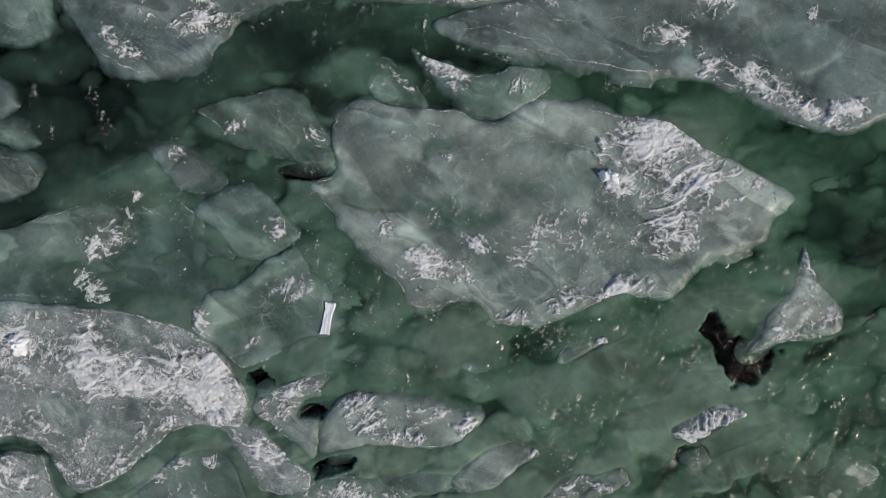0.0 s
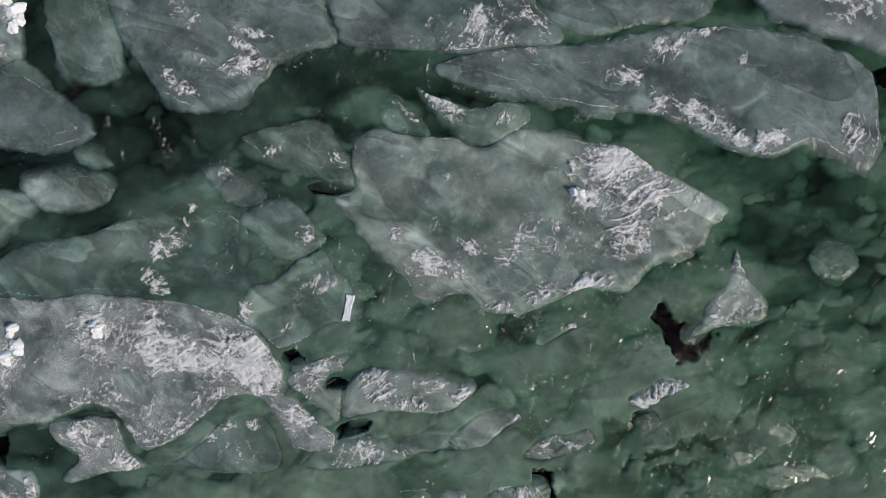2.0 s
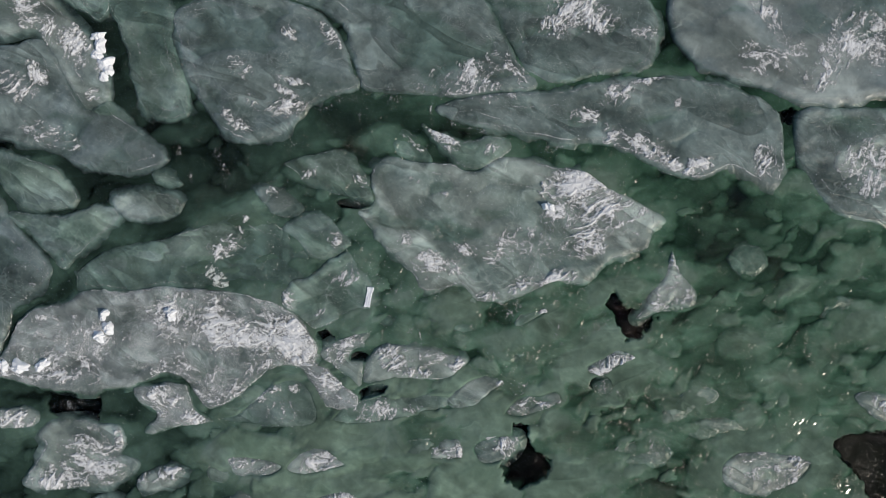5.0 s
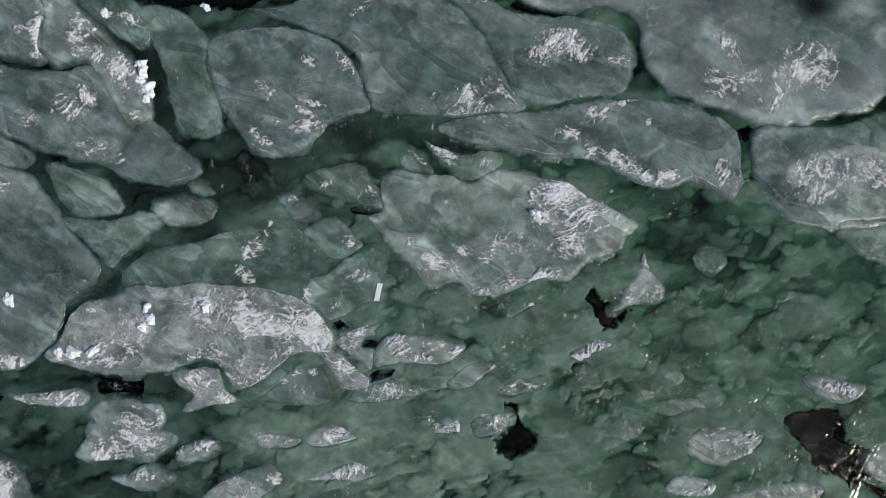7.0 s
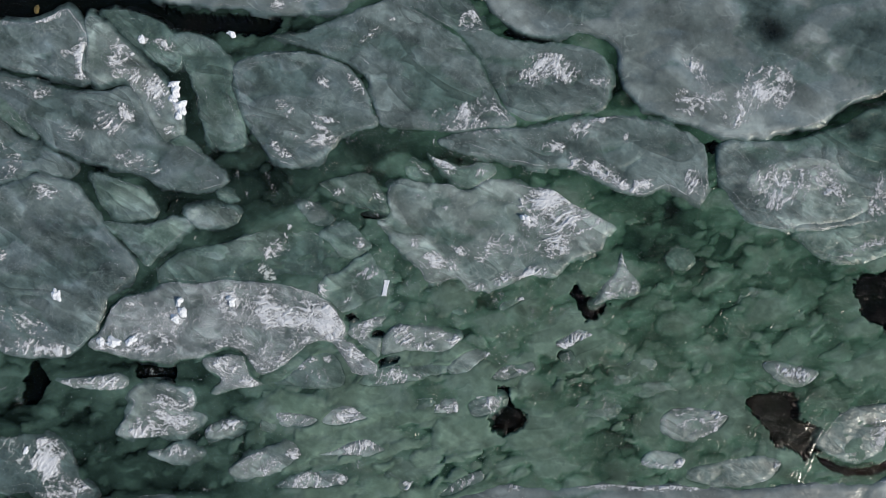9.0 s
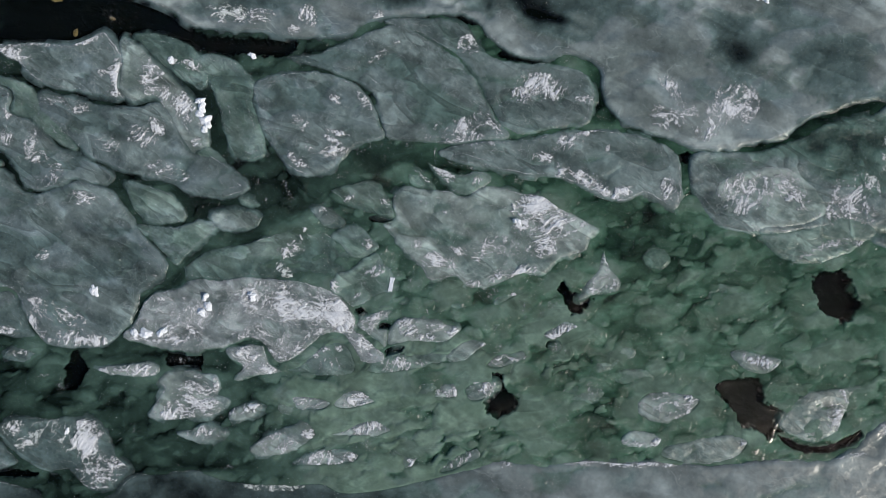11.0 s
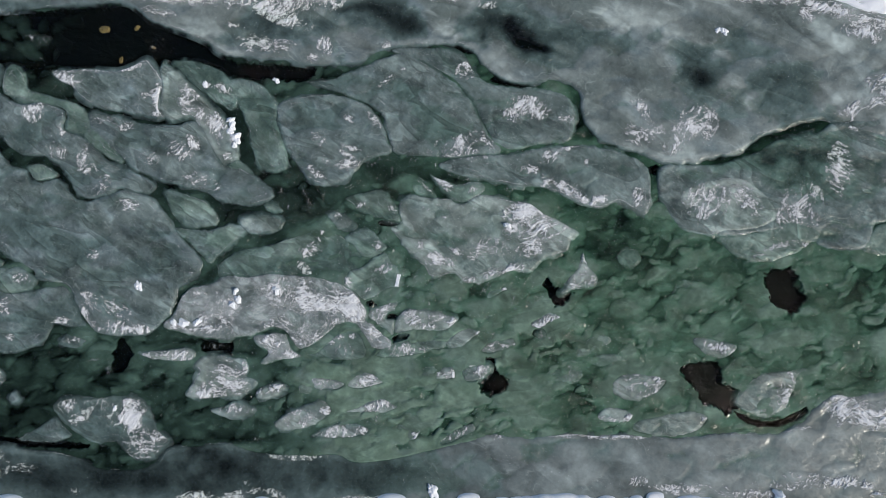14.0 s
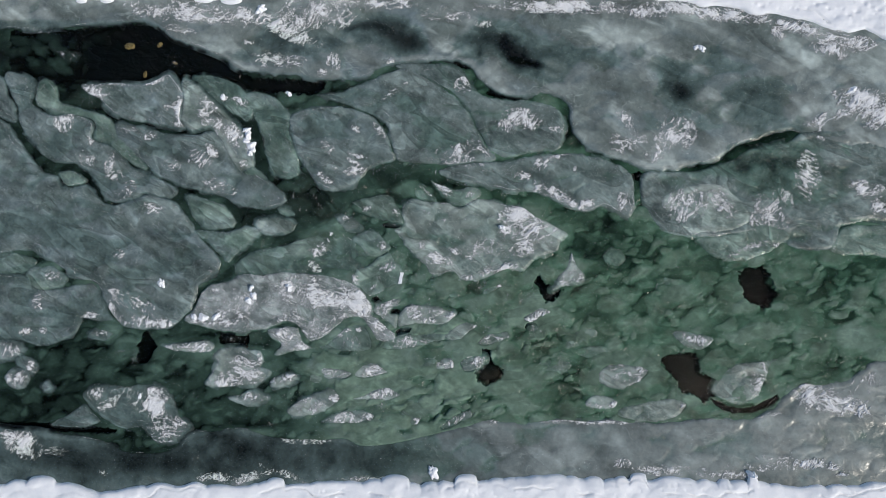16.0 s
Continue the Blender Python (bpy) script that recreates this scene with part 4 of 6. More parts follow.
Floe("island", [(16.18, -7.76), (16.8, -7), (17.83, -6.48), (19.19, -6.31), (20.14, -6.24), (19.93, -6.82), (19.17, -7.68), (18.82, -8.53), (17.8, -8.91), (16.95, -8.71), (16.17, -8.24)],
     0.0, 0.2, "grey", 0.08, label="grey cloudy ice floe with sunken green rim on the river")
Floe("knob_far", [(12.81, -1.68), (13.26, -1.26), (13.95, -1.44), (14.18, -1.95), (13.66, -2.27), (13.08, -2.13)],
     0, 0.15, "green", 0.03, label="green translucent ice floe awash in the river")
Floe("knob_mid", [(9.59, 0.15), (10, 0.57), (10.62, 0.43), (10.9, -0.12), (10.41, -0.57), (9.79, -0.4)],
     -0.015, 0.2, "green", 0.03, label="green translucent ice floe awash in the river")
Floe("round_low", [(4.9, -4.28), (5.46, -4.03), (5.95, -4.15), (6, -4.46), (5.57, -4.62), (5.08, -4.59)],
     -0.02, 0.2, "green", 0.03, label="green translucent ice floe awash in the river")
Floe("low_right", [(7.2, -4.99), (7.66, -4.36), (8.28, -4.27), (8.81, -4.62), (8.45, -5.16), (7.65, -5.38)],
     -0.03, 0.25, "green", 0.03, label="green translucent ice floe awash in the river")
Floe("low_right_b", [(5.94, -6.87), (6.48, -6.28), (7.28, -6.2), (7.19, -6.69), (6.74, -6.96)],
     -0.03, 0.25, "green", 0.03, label="green translucent ice floe awash in the river")
Floe("low_right_c", [(7.73, -5.79), (8.63, -5.43), (9.87, -5.48), (10.4, -5.77), (9.51, -6.05), (8.44, -6.09)],
     -0.035, 0.25, "green", 0.05, label="green translucent ice floe awash in the river")
Floe("low_right_d", [(10.04, -5.87), (10.75, -5.51), (11.64, -5.59), (12.34, -6.03), (11.45, -6.3), (10.57, -6.25)],
     -0.035, 0.25, "green", 0.05, label="green translucent ice floe awash in the river")
Floe("under_c", [(-0.86, -2.02), (-0.23, -1.86), (0.52, -1.95), (1.02, -2.2), (0.52, -2.48), (-0.23, -2.39)],
     -0.03, 0.25, "green", 0.03, label="green translucent ice floe awash in the river")
Floe("under_d", [(-2.62, -2.03), (-1.99, -1.86), (-1.36, -1.96), (-1.11, -2.21), (-1.61, -2.4), (-2.24, -2.34)],
     -0.035, 0.25, "green", 0.03, label="green translucent ice floe awash in the river")
Floe("stripes_floe", [(-9.75, 8.79), (-8.68, 9.21), (-7.09, 9.38), (-5.33, 9.02), (-4.44, 8.48), (-3.74, 7.42), (-3.56, 6.82), (-3.31, 6.19), (-3.91, 5.91), (-4.79, 5.67), (-5.32, 5.14), (-6.02, 4.51), (-7.07, 4.26), (-7.96, 4.62), (-8.67, 5.43), (-9.13, 6.28), (-9.49, 7.27), (-9.71, 8.16)],
     0.06, 0.18, "dusk", 0.05, grow=0.06, dips=[(-6.73, 7.61, 1.39, 0.91, 0, 0.051), (-8.5, 7.97, 0.7, 1.39, 0, 0.068), (-8.14, 5.79, 0.36, 0.91, 30, 0.085)],
     label="ice floe in a shaded blue-grey tone with a dark sunken rim")
Floe("strip_floe", [(-13.13, 9.95), (-12.24, 10.3), (-11.17, 10.11), (-10.35, 9.51), (-9.85, 8.94), (-9.95, 8.05), (-9.66, 6.99), (-9.27, 5.86), (-9.41, 5.15), (-10.26, 5.08), (-10.93, 5.51), (-11.22, 6.39), (-11.51, 7.63), (-11.98, 8.7), (-12.52, 9.41)],
     0.015, 0.16, "green", 0.05, grow=0.06, dips=[(-10.27, 7.98, 0.28, 1.39, 5, 0.102), (-10.99, 8.69, 0.7, 0.7, 0, 0.034)],
     label="green translucent ice floe awash in the river")
Floe("centre_north", [(-8.16, 10.17), (-6.74, 10.26), (-5.33, 10.79), (-3.57, 11.48), (-2.51, 11.69), (-1.21, 11.04), (0.12, 10.12), (1, 9.27), (1.56, 8.21), (2.39, 6.87), (2.95, 6.13), (1.69, 5.99), (-0.05, 5.82), (-1.8, 5.97), (-2.96, 6.08), (-3.21, 6.61), (-3.49, 7.6), (-3.85, 8.48), (-4.8, 9.02), (-6.39, 9.66)],
     0.05, 0.16, "dusk", 0.06, grow=0.06, dips=[(-7.6, 10.2, 2.0, 0.5, -8, 0.12), (-1.1, 7.94, 1.74, 1.05, -30, 0.085), (-2.51, 9.71, 1.39, 0.56, -30, 0.068), (0.3, 7.23, 1.05, 0.7, 0, 0.051), (-6.04, 10.26, 1.74, 0.31, -8, 0.102)],
     label="ice floe in a shaded blue-grey tone with a dark sunken rim")
Floe("north_lobe", [(-3.15, 11.94), (-1.11, 12.1), (-0.05, 11.99), (1, 11.38), (1.52, 10.67), (2.05, 10.14), (3.45, 9.75), (5.19, 9.74), (6.51, 9.38), (7.14, 8.53), (7.13, 7.2), (6.64, 6.61), (5.18, 6.47), (3.79, 6.2), (2.85, 6.59), (2.15, 7.57), (1.45, 8.98), (0.4, 10.22), (-1.28, 11.22)],
     0.05, 0.16, "dusk", 0.09, dips=[(5.54, 8.61, 0.56, 1.19, 35, 0.102), (3.1, 8.97, 1.39, 0.42, 0, 0.085), (0.3, 11.1, 1.05, 0.35, -35, 0.085), (5.19, 9.67, 1.74, 0.28, 0, 0.085)],
     label="ice floe in a shaded blue-grey tone with a dark sunken rim")
Floe("north_east", [(3.79, 5.88), (4.83, 6.09), (6.57, 6.29), (7.61, 6.36), (8.83, 6.18), (10.04, 5.82), (10.9, 5.37), (11.34, 4.91), (11.44, 3.87), (11.22, 2.62), (10.36, 3), (9.5, 3.28), (8.64, 2.9), (7.6, 3.15), (6.56, 3.67), (5.52, 4.06), (3.78, 4.24), (2.04, 4.59), (0.3, 4.95), (-0.4, 5.4), (1.35, 5.78), (2.74, 5.82)],
     0.09, 0.12, "dusk", 0.06, grow=0.06, dips=[(2.39, 5.12, 2.44, 0.42, -10, 0.085), (7.26, 5.1, 1.74, 0.49, -10, 0.068), (10.03, 4.39, 1.05, 0.84, 0, 0.051), (5.18, 5.11, 1.05, 0.35, 0, 0.051)],
     label="ice floe in a shaded blue-grey tone with a dark sunken rim")
Floe("plate_big", [(12.1, 5.09), (13.14, 5.22), (15.21, 5.25), (17.27, 5.9), (18.65, 6.6), (20.88, 7.05), (22.42, 7.62), (29.23, 7.59), (29.13, 1.76), (26.43, 2.01), (25.41, 2.18), (23.98, 1.94), (23.63, 0.91), (23.01, 0.56), (21.65, 0.56), (20.63, 0.91), (18.94, 1.67), (17.23, 1.47), (15.86, 1.33), (14.48, 1.43), (13.11, 1.89), (12.3, 2.93), (11.96, 4.04)],
     0.05, 0.2, "dusk", 0.09, grow=0.06, dips=[(18.3, 6.11, 2.44, 0.56, 0, 0.2), (21.04, 5.75, 2.09, 1.05, -30, 0.24), (18.97, 4.72, 1.39, 1.05, -30, 0.16), (17.61, 5.42, 2.09, 0.49, 5, 0.16), (22.38, 4.02, 2.09, 0.7, 0, 0.1), (23.76, 5.4, 2.09, 0.84, 0, 0.1), (13.48, 4.73, 1.39, 0.49, 0, 0.12), (21.66, 1.43, 0.42, 0.49, 20, 0.2), (19.62, 1.77, 1.39, 0.21, -20, 0.16), (25.75, 2.28, 1.39, 0.17, -5, 0.16)],
     clear=0.75, label="ice floe in a shaded blue-grey tone with a dark sunken rim")
Floe("plate_round", [(13.19, 3.17), (13.4, 3.86), (14.51, 4.31), (16.23, 4.55), (17.59, 3.85), (18.44, 2.71), (18.09, 1.95), (16.89, 1.6), (15.17, 1.47), (13.97, 1.88)],
     0.12, 0.08, "grey", 0.08, dips=[(14.5, 3.34, 1.05, 0.84, 0, 0.03)],
     label="grey cloudy ice floe with sunken green rim on the river")
Floe("plate_low", [(15.34, 1.23), (16.88, 1.4), (18.6, 1.88), (19.63, 2.08), (20.91, 1.39), (20.29, 0.74), (19.26, 0.12), (17.89, -0.23), (16.53, 0.01), (15.68, 0.57)],
     0.03, 0.1, "green", 0.08, label="green translucent ice floe awash in the river")
Floe("plate_east", [(23.42, 0.91), (24.12, 1.8), (25.75, 2.04), (29.13, 1.8), (29.09, -0.47), (26.39, 0.05), (24.37, 0.22), (23.35, 0.39)],
     0.02, 0.12, "green", 0.08, label="green translucent ice floe awash in the river")
Floe("crest_west", [(-22.98, 10.86), (-21.9, 10.89), (-20.83, 10.96), (-19.21, 10.8), (-18.14, 11.15), (-17.53, 11.51), (-17.03, 11), (-16.52, 10.14), (-16.73, 9.43), (-16.75, 8.55), (-16.39, 8.19), (-17.39, 8.3), (-18.83, 8.56), (-20.08, 8.81), (-21.17, 9.28), (-21.78, 10), (-22.44, 10.32)],
     0.05, 0.1, "dusk", 0.08, grow=0.06, dips=[(-19.19, 9.45, 2.09, 0.7, 0, 0.02)],
     label="ice floe in a shaded blue-grey tone with a dark sunken rim")
Floe("crest_snow", [(-16.6, 11.21), (-15.77, 10.78), (-14.91, 9.92), (-13.97, 8.99), (-13.11, 8.17), (-12.39, 6.93), (-12.1, 5.87), (-12.56, 5.52), (-13.1, 5.66), (-13.64, 6.58), (-14.28, 7.57), (-14.82, 8.29), (-15.96, 8.08), (-16.54, 8.51), (-16.51, 9.79)],
     0.07, 0.1, "grey", 0.08, grow=0.06, label="grey cloudy ice floe with sunken green rim on the river")
Floe("channel_green", [(-15.81, 11.32), (-14.56, 11.38), (-13.13, 10.84), (-12.2, 9.76), (-12.41, 8.56), (-13.12, 8.88), (-13.98, 9.42), (-14.91, 10.28)],
     -0.03, 0.15, "green", 0.08, label="green translucent ice floe awash in the river")
Floe("west_long", [(-20.79, 8.17), (-20.08, 8.35), (-18.82, 7.99), (-17.39, 7.7), (-15.78, 7.62), (-14.71, 7.86), (-14.18, 7.36), (-13.81, 6.51), (-13.09, 5.45), (-12.21, 5.27), (-11.32, 4.77), (-10.25, 3.92), (-10.42, 3.39), (-11.66, 3.11), (-12.72, 3.33), (-13.79, 3.75), (-15.22, 4.25), (-16.64, 4.64), (-18, 5.18), (-18.73, 5.89), (-19.52, 6.43), (-20.42, 7.14)],
     0.03, 0.14, "dusk", 0.09, grow=0.06, dips=[(-17.38, 6.59, 2.09, 0.84, -15, 0.051), (-12.73, 4.46, 1.39, 0.56, -20, 0.034)],
     label="ice floe in a shaded blue-grey tone with a dark sunken rim")
Floe("west_a", [(-27.8, 11.65), (-27.15, 11.57), (-26.12, 10.92), (-26.25, 9.67), (-24.83, 8.87), (-23.57, 9.01), (-22.34, 8.5), (-22.4, 7.5), (-21.03, 6.82), (-19.58, 5.47), (-18.5, 5.04), (-17.07, 4.26), (-17.42, 3.83), (-18.96, 4.19), (-19.67, 3.77), (-20.92, 3.56), (-21.6, 4.13), (-22.15, 5.12), (-23.21, 5.94), (-24.83, 6.16), (-25.56, 6.7), (-26.29, 7.7), (-26.88, 8.6), (-27.08, 9.67), (-27.64, 10.71)],
     0.03, 0.14, "dusk", 0.09, grow=0.06, dips=[(-24.19, 7.16, 1.39, 0.7, -30, 0.051), (-26.02, 9.13, 0.56, 0.7, 0, 0.051), (-19.5, 4.83, 1.39, 0.42, -20, 0.085), (-26.01, 8.41, 2.79, 2.09, -40, 0.04)],
     label="ice floe in a shaded blue-grey tone with a dark sunken rim")
Floe("west_b", [(-25.83, 10.56), (-25.48, 11.27), (-24.75, 10.73), (-24.52, 9.83), (-23.61, 9.47), (-22.24, 9.11), (-21.16, 8.57), (-20.61, 7.67), (-19.7, 6.6), (-18.9, 5.61), (-19.98, 6.11), (-21.07, 7.11), (-22.01, 7.57), (-22.2, 8.71), (-23.79, 9.15), (-25.05, 9.34), (-25.78, 9.73)],
     0.04, 0.12, "green", 0.08, grow=0.06, label="green translucent ice floe awash in the river")
Floe("west_c", [(-30.42, 12.38), (-28.23, 11.29), (-27.85, 10.32), (-27.37, 9.6), (-27.28, 8.67), (-28.19, 9), (-30.38, 9.69)],
     0.02, 0.14, "dusk", 0.08, grow=0.06, label="ice floe in a shaded blue-grey tone with a dark sunken rim")
Floe("west_sheet", [(-30.37, 9.15), (-28.07, 8.53), (-27.38, 7.81), (-26.45, 6.56), (-25.54, 5.45), (-24.6, 5.09), (-24.15, 4.34), (-22.72, 4.48), (-22.03, 3.84), (-21.27, 3.27), (-19.49, 3.52), (-18.78, 3.87), (-17.7, 3.62), (-16.92, 3.26), (-16.16, 2.24), (-15.33, 1.11), (-14.19, -0.16), (-14.36, -0.68), (-14.96, -1.28), (-15.59, -1.74), (-15.8, -2.58), (-16.32, -3.46), (-17.27, -4.27), (-18.69, -4.37), (-20.11, -4.2), (-20.83, -3.5), (-21.31, -2.59), (-21.67, -1.74), (-22.29, -1.39), (-23.72, -1.18), (-24.01, -0.65), (-25.53, 0.34), (-26.97, 0.59), (-30.22, 0.66)],
     0.035, 0.2, "dusk", 0.09, grow=0.06, dips=[(-25.95, 4.14, 3.14, 1.39, -20, -0.01), (-23.39, 1.29, 3.84, 0.56, -5, 0.085), (-20.88, 0.23, 3.14, 0.7, 0, 0.085), (-18.01, -0.82, 2.09, 0.56, 0, 0.085), (-19.07, -1.53, 3.14, 1.05, 0, 0.034), (-24.89, 5.56, 0.7, 0.35, 0, 0.085), (-19.47, 1.64, 2.09, 1.05, -10, -0.03), (-18.7, -2.93, 2.09, 0.7, 0, 0.051), (-16.25, 0.94, 1.39, 0.84, -40, 0.068), (-27.36, 2.01, 2.09, 0.7, 0, 0.034), (-25.92, 2.01, 5.23, 2.44, -10, 0.05), (-26.7, 6.27, 2.09, 2.09, 0, 0.05)],
     label="ice floe in a shaded blue-grey tone with a dark sunken rim")
Floe("west_oval", [(-24.31, 5.34), (-23.63, 5.44), (-22.94, 5.12), (-22.8, 4.73), (-23.76, 4.52), (-24.16, 4.81)],
     0.03, 0.1, "green", 0.03, label="green translucent ice floe awash in the river")
Floe("west_d", [(-16.28, 3.86), (-15.21, 3.69), (-13.96, 3.19), (-13.25, 2.34), (-13.42, 1.92), (-14.48, 1.74), (-15.3, 1.99), (-15.88, 2.66)],
     0.04, 0.12, "green", 0.05, label="green translucent ice floe awash in the river")
Floe("west_e", [(-11.9, 2.27), (-10.95, 2.51), (-9.71, 2.27), (-9.5, 1.81), (-10.23, 1.42), (-11.29, 1.42), (-11.83, 1.78)],
     0.03, 0.12, "grey", 0.05, label="grey cloudy ice floe with sunken green rim on the river")
Floe("west_f", [(-15.73, 1.75), (-13.77, 1.57), (-12.36, 1.92), (-11.72, 1.6), (-12.35, 0.93), (-13.23, 0.12), (-13.76, -0.3), (-14.4, 0.44), (-15.12, 1.11)],
     0.03, 0.14, "green", 0.05, label="green translucent ice floe awash in the river")
Floe("west_g", [(-10.54, 3.08), (-9.98, 3.04), (-9.49, 2.73), (-9.94, 2.62), (-10.35, 2.8)],
     0, 0.12, "green", 0.03, label="green translucent ice floe awash in the river")
Floe("west_h", [(-12.77, 5.33), (-12.26, 5.66), (-11.75, 5.44), (-11.27, 4.97), (-11.31, 4.58), (-12.06, 4.84)],
     0.03, 0.12, "green", 0.03, label="green translucent ice floe awash in the river")
Floe("west_i", [(-26.31, -0.86), (-25.16, -0.51), (-24.41, -0.69), (-23.86, -1.36), (-24.43, -1.82), (-25.5, -1.96), (-26.08, -1.53)],
     0.03, 0.12, "green", 0.08, grow=0.06, label="green translucent ice floe awash in the river")
Floe("west_j", [(-30.19, -1.25), (-26.59, -1.25), (-25.93, -1.89), (-24.78, -2.13), (-23.35, -1.81), (-22.1, -1.67), (-21.78, -2.24), (-21.26, -3.29), (-20.9, -3.85), (-21.9, -3.85), (-22.76, -3.71), (-23.1, -4.35), (-24.02, -5.09), (-25.45, -5.44), (-26.53, -5.13), (-30.13, -4.36)],
     -0.01, 0.14, "dusk", 0.09, grow=0.06, label="ice floe in a shaded blue-grey tone with a dark sunken rim")
Floe("west_k", [(-30.21, 0.16), (-28.05, 0.38), (-26.25, 0.02), (-25.81, -0.33), (-26.41, -0.79), (-28.03, -0.9), (-30.19, -0.9)],
     0.0, 0.14, "green", 0.08, grow=0.06, label="green translucent ice floe awash in the river")
Floe("snow_block", [(-22.62, -8.34), (-21.49, -7.99), (-19.71, -7.95), (-17.76, -8.01), (-17.15, -8.7), (-16.65, -9.75), (-15.94, -10.44), (-16.43, -10.96), (-17.2, -11.52), (-18.26, -11.25), (-18.98, -10.52), (-20.39, -10.53), (-21.82, -9.67), (-22.54, -8.97)],
     0.0, 0.14, "dusk", 0.08, dips=[(-19.7, -9.24, 3.14, 1.74, -15, 0.14)],
     label="ice floe in a shaded blue-grey tone with a dark sunken rim")
Floe("dusk_wedge", [(-24.73, -10.42), (-23.6, -9.78), (-22.72, -9.25), (-22.11, -9.6), (-21.57, -10.16), (-22.88, -10.51)],
     -0.01, 0.2, "dusk", 0.08, label="ice floe in a shaded blue-grey tone with a dark sunken rim")
Floe("dusk_a", [(-29.03, -5.49), (-27.96, -5.17), (-26.88, -5.24), (-26.48, -5.76), (-27.23, -6.29), (-29.01, -6.65)],
     0.02, 0.1, "dusk", 0.08, label="ice floe in a shaded blue-grey tone with a dark sunken rim")
Floe("dusk_b", [(-26.91, -6.19), (-25.97, -6.25), (-25.57, -6.99), (-26.06, -7.38), (-26.72, -6.89)],
     0.01, 0.08, "dusk", 0.03, label="ice floe in a shaded blue-grey tone with a dark sunken rim")
Floe("dusk_c", [(-27.6, -7.45), (-27.07, -6.89), (-26.32, -6.99), (-26.1, -7.52), (-26.45, -8.08), (-27.27, -8.08)],
     0.06, 0.07, "dusk", 0.03, label="ice floe in a shaded blue-grey tone with a dark sunken rim")
Floe("dusk_d", [(-25.27, -7.9), (-24.88, -7.69), (-24.66, -8.11), (-25.09, -8.32)],
     0.02, 0.1, "dusk", 0.03, label="ice floe in a shaded blue-grey tone with a dark sunken rim")
Floe("dusk_e", [(-22.31, -4.73), (-21.89, -4.45), (-21.18, -4.52), (-20.75, -4.76), (-21.31, -5.08), (-22.06, -5.05)],
     0.05, 0.08, "dusk", 0.03, label="ice floe in a shaded blue-grey tone with a dark sunken rim")
Floe("rim_slab", [(10.29, -9.64), (10.8, -9.08), (12, -8.8), (13.72, -8.62), (14.6, -8.89), (14.12, -9.58), (12.85, -9.96), (11.31, -9.97)],
     0.06, 0.1, "grey", 0.08, label="grey cloudy ice floe with sunken green rim on the river")
Floe("north_shelf", [(-32.65, 14.78), (-28.28, 14.67), (-26.1, 14.51), (-23.58, 14.7), (-21.05, 14.9), (-18.82, 14.95), (-17.99, 14.51), (-17.27, 13.9), (-15.83, 13.35), (-14.04, 12.62), (-13.14, 11.9), (-11.72, 11.72), (-9.58, 11.52), (-7.81, 11.23), (-5.33, 11.32), (-3.57, 12.12), (-1.46, 12.35), (1, 12.23), (2.05, 11.16), (2.75, 10.56), (4.15, 10.09), (6.41, 10.19), (7.56, 9.48), (7.83, 7.9), (8.73, 6.84), (10.04, 6.38), (11.76, 5.75), (12.8, 5.5), (15.9, 5.94), (17.28, 6.67), (18.66, 7.29), (20.89, 7.84), (22.42, 7.27), (25.14, 7.05), (31.92, 7.09), (32.16, 19.96), (-32.76, 20.72)],
     0.08, 0.4, "shelf", 0.10, grow=0.06, dips=([(-6.0, 13.2, 3.5, 0.9, -5, 0.10), (5.5, 11.9, 3.0, 1.2, -15, 0.11), (15.0, 8.0, 2.6, 1.4, 0, 0.09), (-10.31, 13.66, 2.09, 0.84, -5, 0.3645), (-3.58, 14.14, 2.09, 0.7, -20, 0.405), (-5.34, 14.51, 2.09, 0.35, 0, 0.2835), (2.4, 13.39, 1.39, 0.91, -10, 0.405), (4.15, 12.49, 1.39, 0.56, -35, 0.486), (4.85, 12.13, 1.39, 0.21, -15, 0.567), (7.29, 12.64, 3.14, 0.91, -10, 0.243), (13.53, 11.37, 2.09, 1.19, -30, 0.2835), (14.39, 10.14, 1.05, 0.49, 0, 0.486), (17.33, 12.04, 2.09, 1.05, -20, 0.2025), (20.37, 7.32, 2.09, 0.35, 8, 0.486), (21.73, 6.44, 2.09, 0.91, -30, 0.324)]
    + [(18.68, 8.89, 2.79, 0.91, 0, 0.162), (-2.52, 13.42, 1.39, 0.7, -20, 0.2835), (-11.37, 12.6, 1.39, 0.56, 0, 0.2025), (9.04, 13.9, 2.6, 0.7, -8, -0.1), (-26.83, 14.69, 4.18, 0.35, 0, 0.243), (13.2, 12.9, 1.8, 0.6, -25, -0.09), (-0.4, 14.65, 1.39, 0.84, 0, -0.06075), (7.29, 10.71, 2.44, 0.35, -5, -0.06075), (21.12, 12.72, 2.09, 1.05, 0, -0.06075), (18.03, 12.91, 1.74, 0.84, -25, -0.081), (10.43, 14.38, 3.14, 0.7, -5, -0.081), (-6.76, 13.99, 1.39, 0.56, 30, 0.162), (19.03, 10.28, 2.09, 0.63, 10, 0.2025)]),
     label="grey shore ice sheet frozen along the snowy bank", clear=0.6, name="shore_ice")
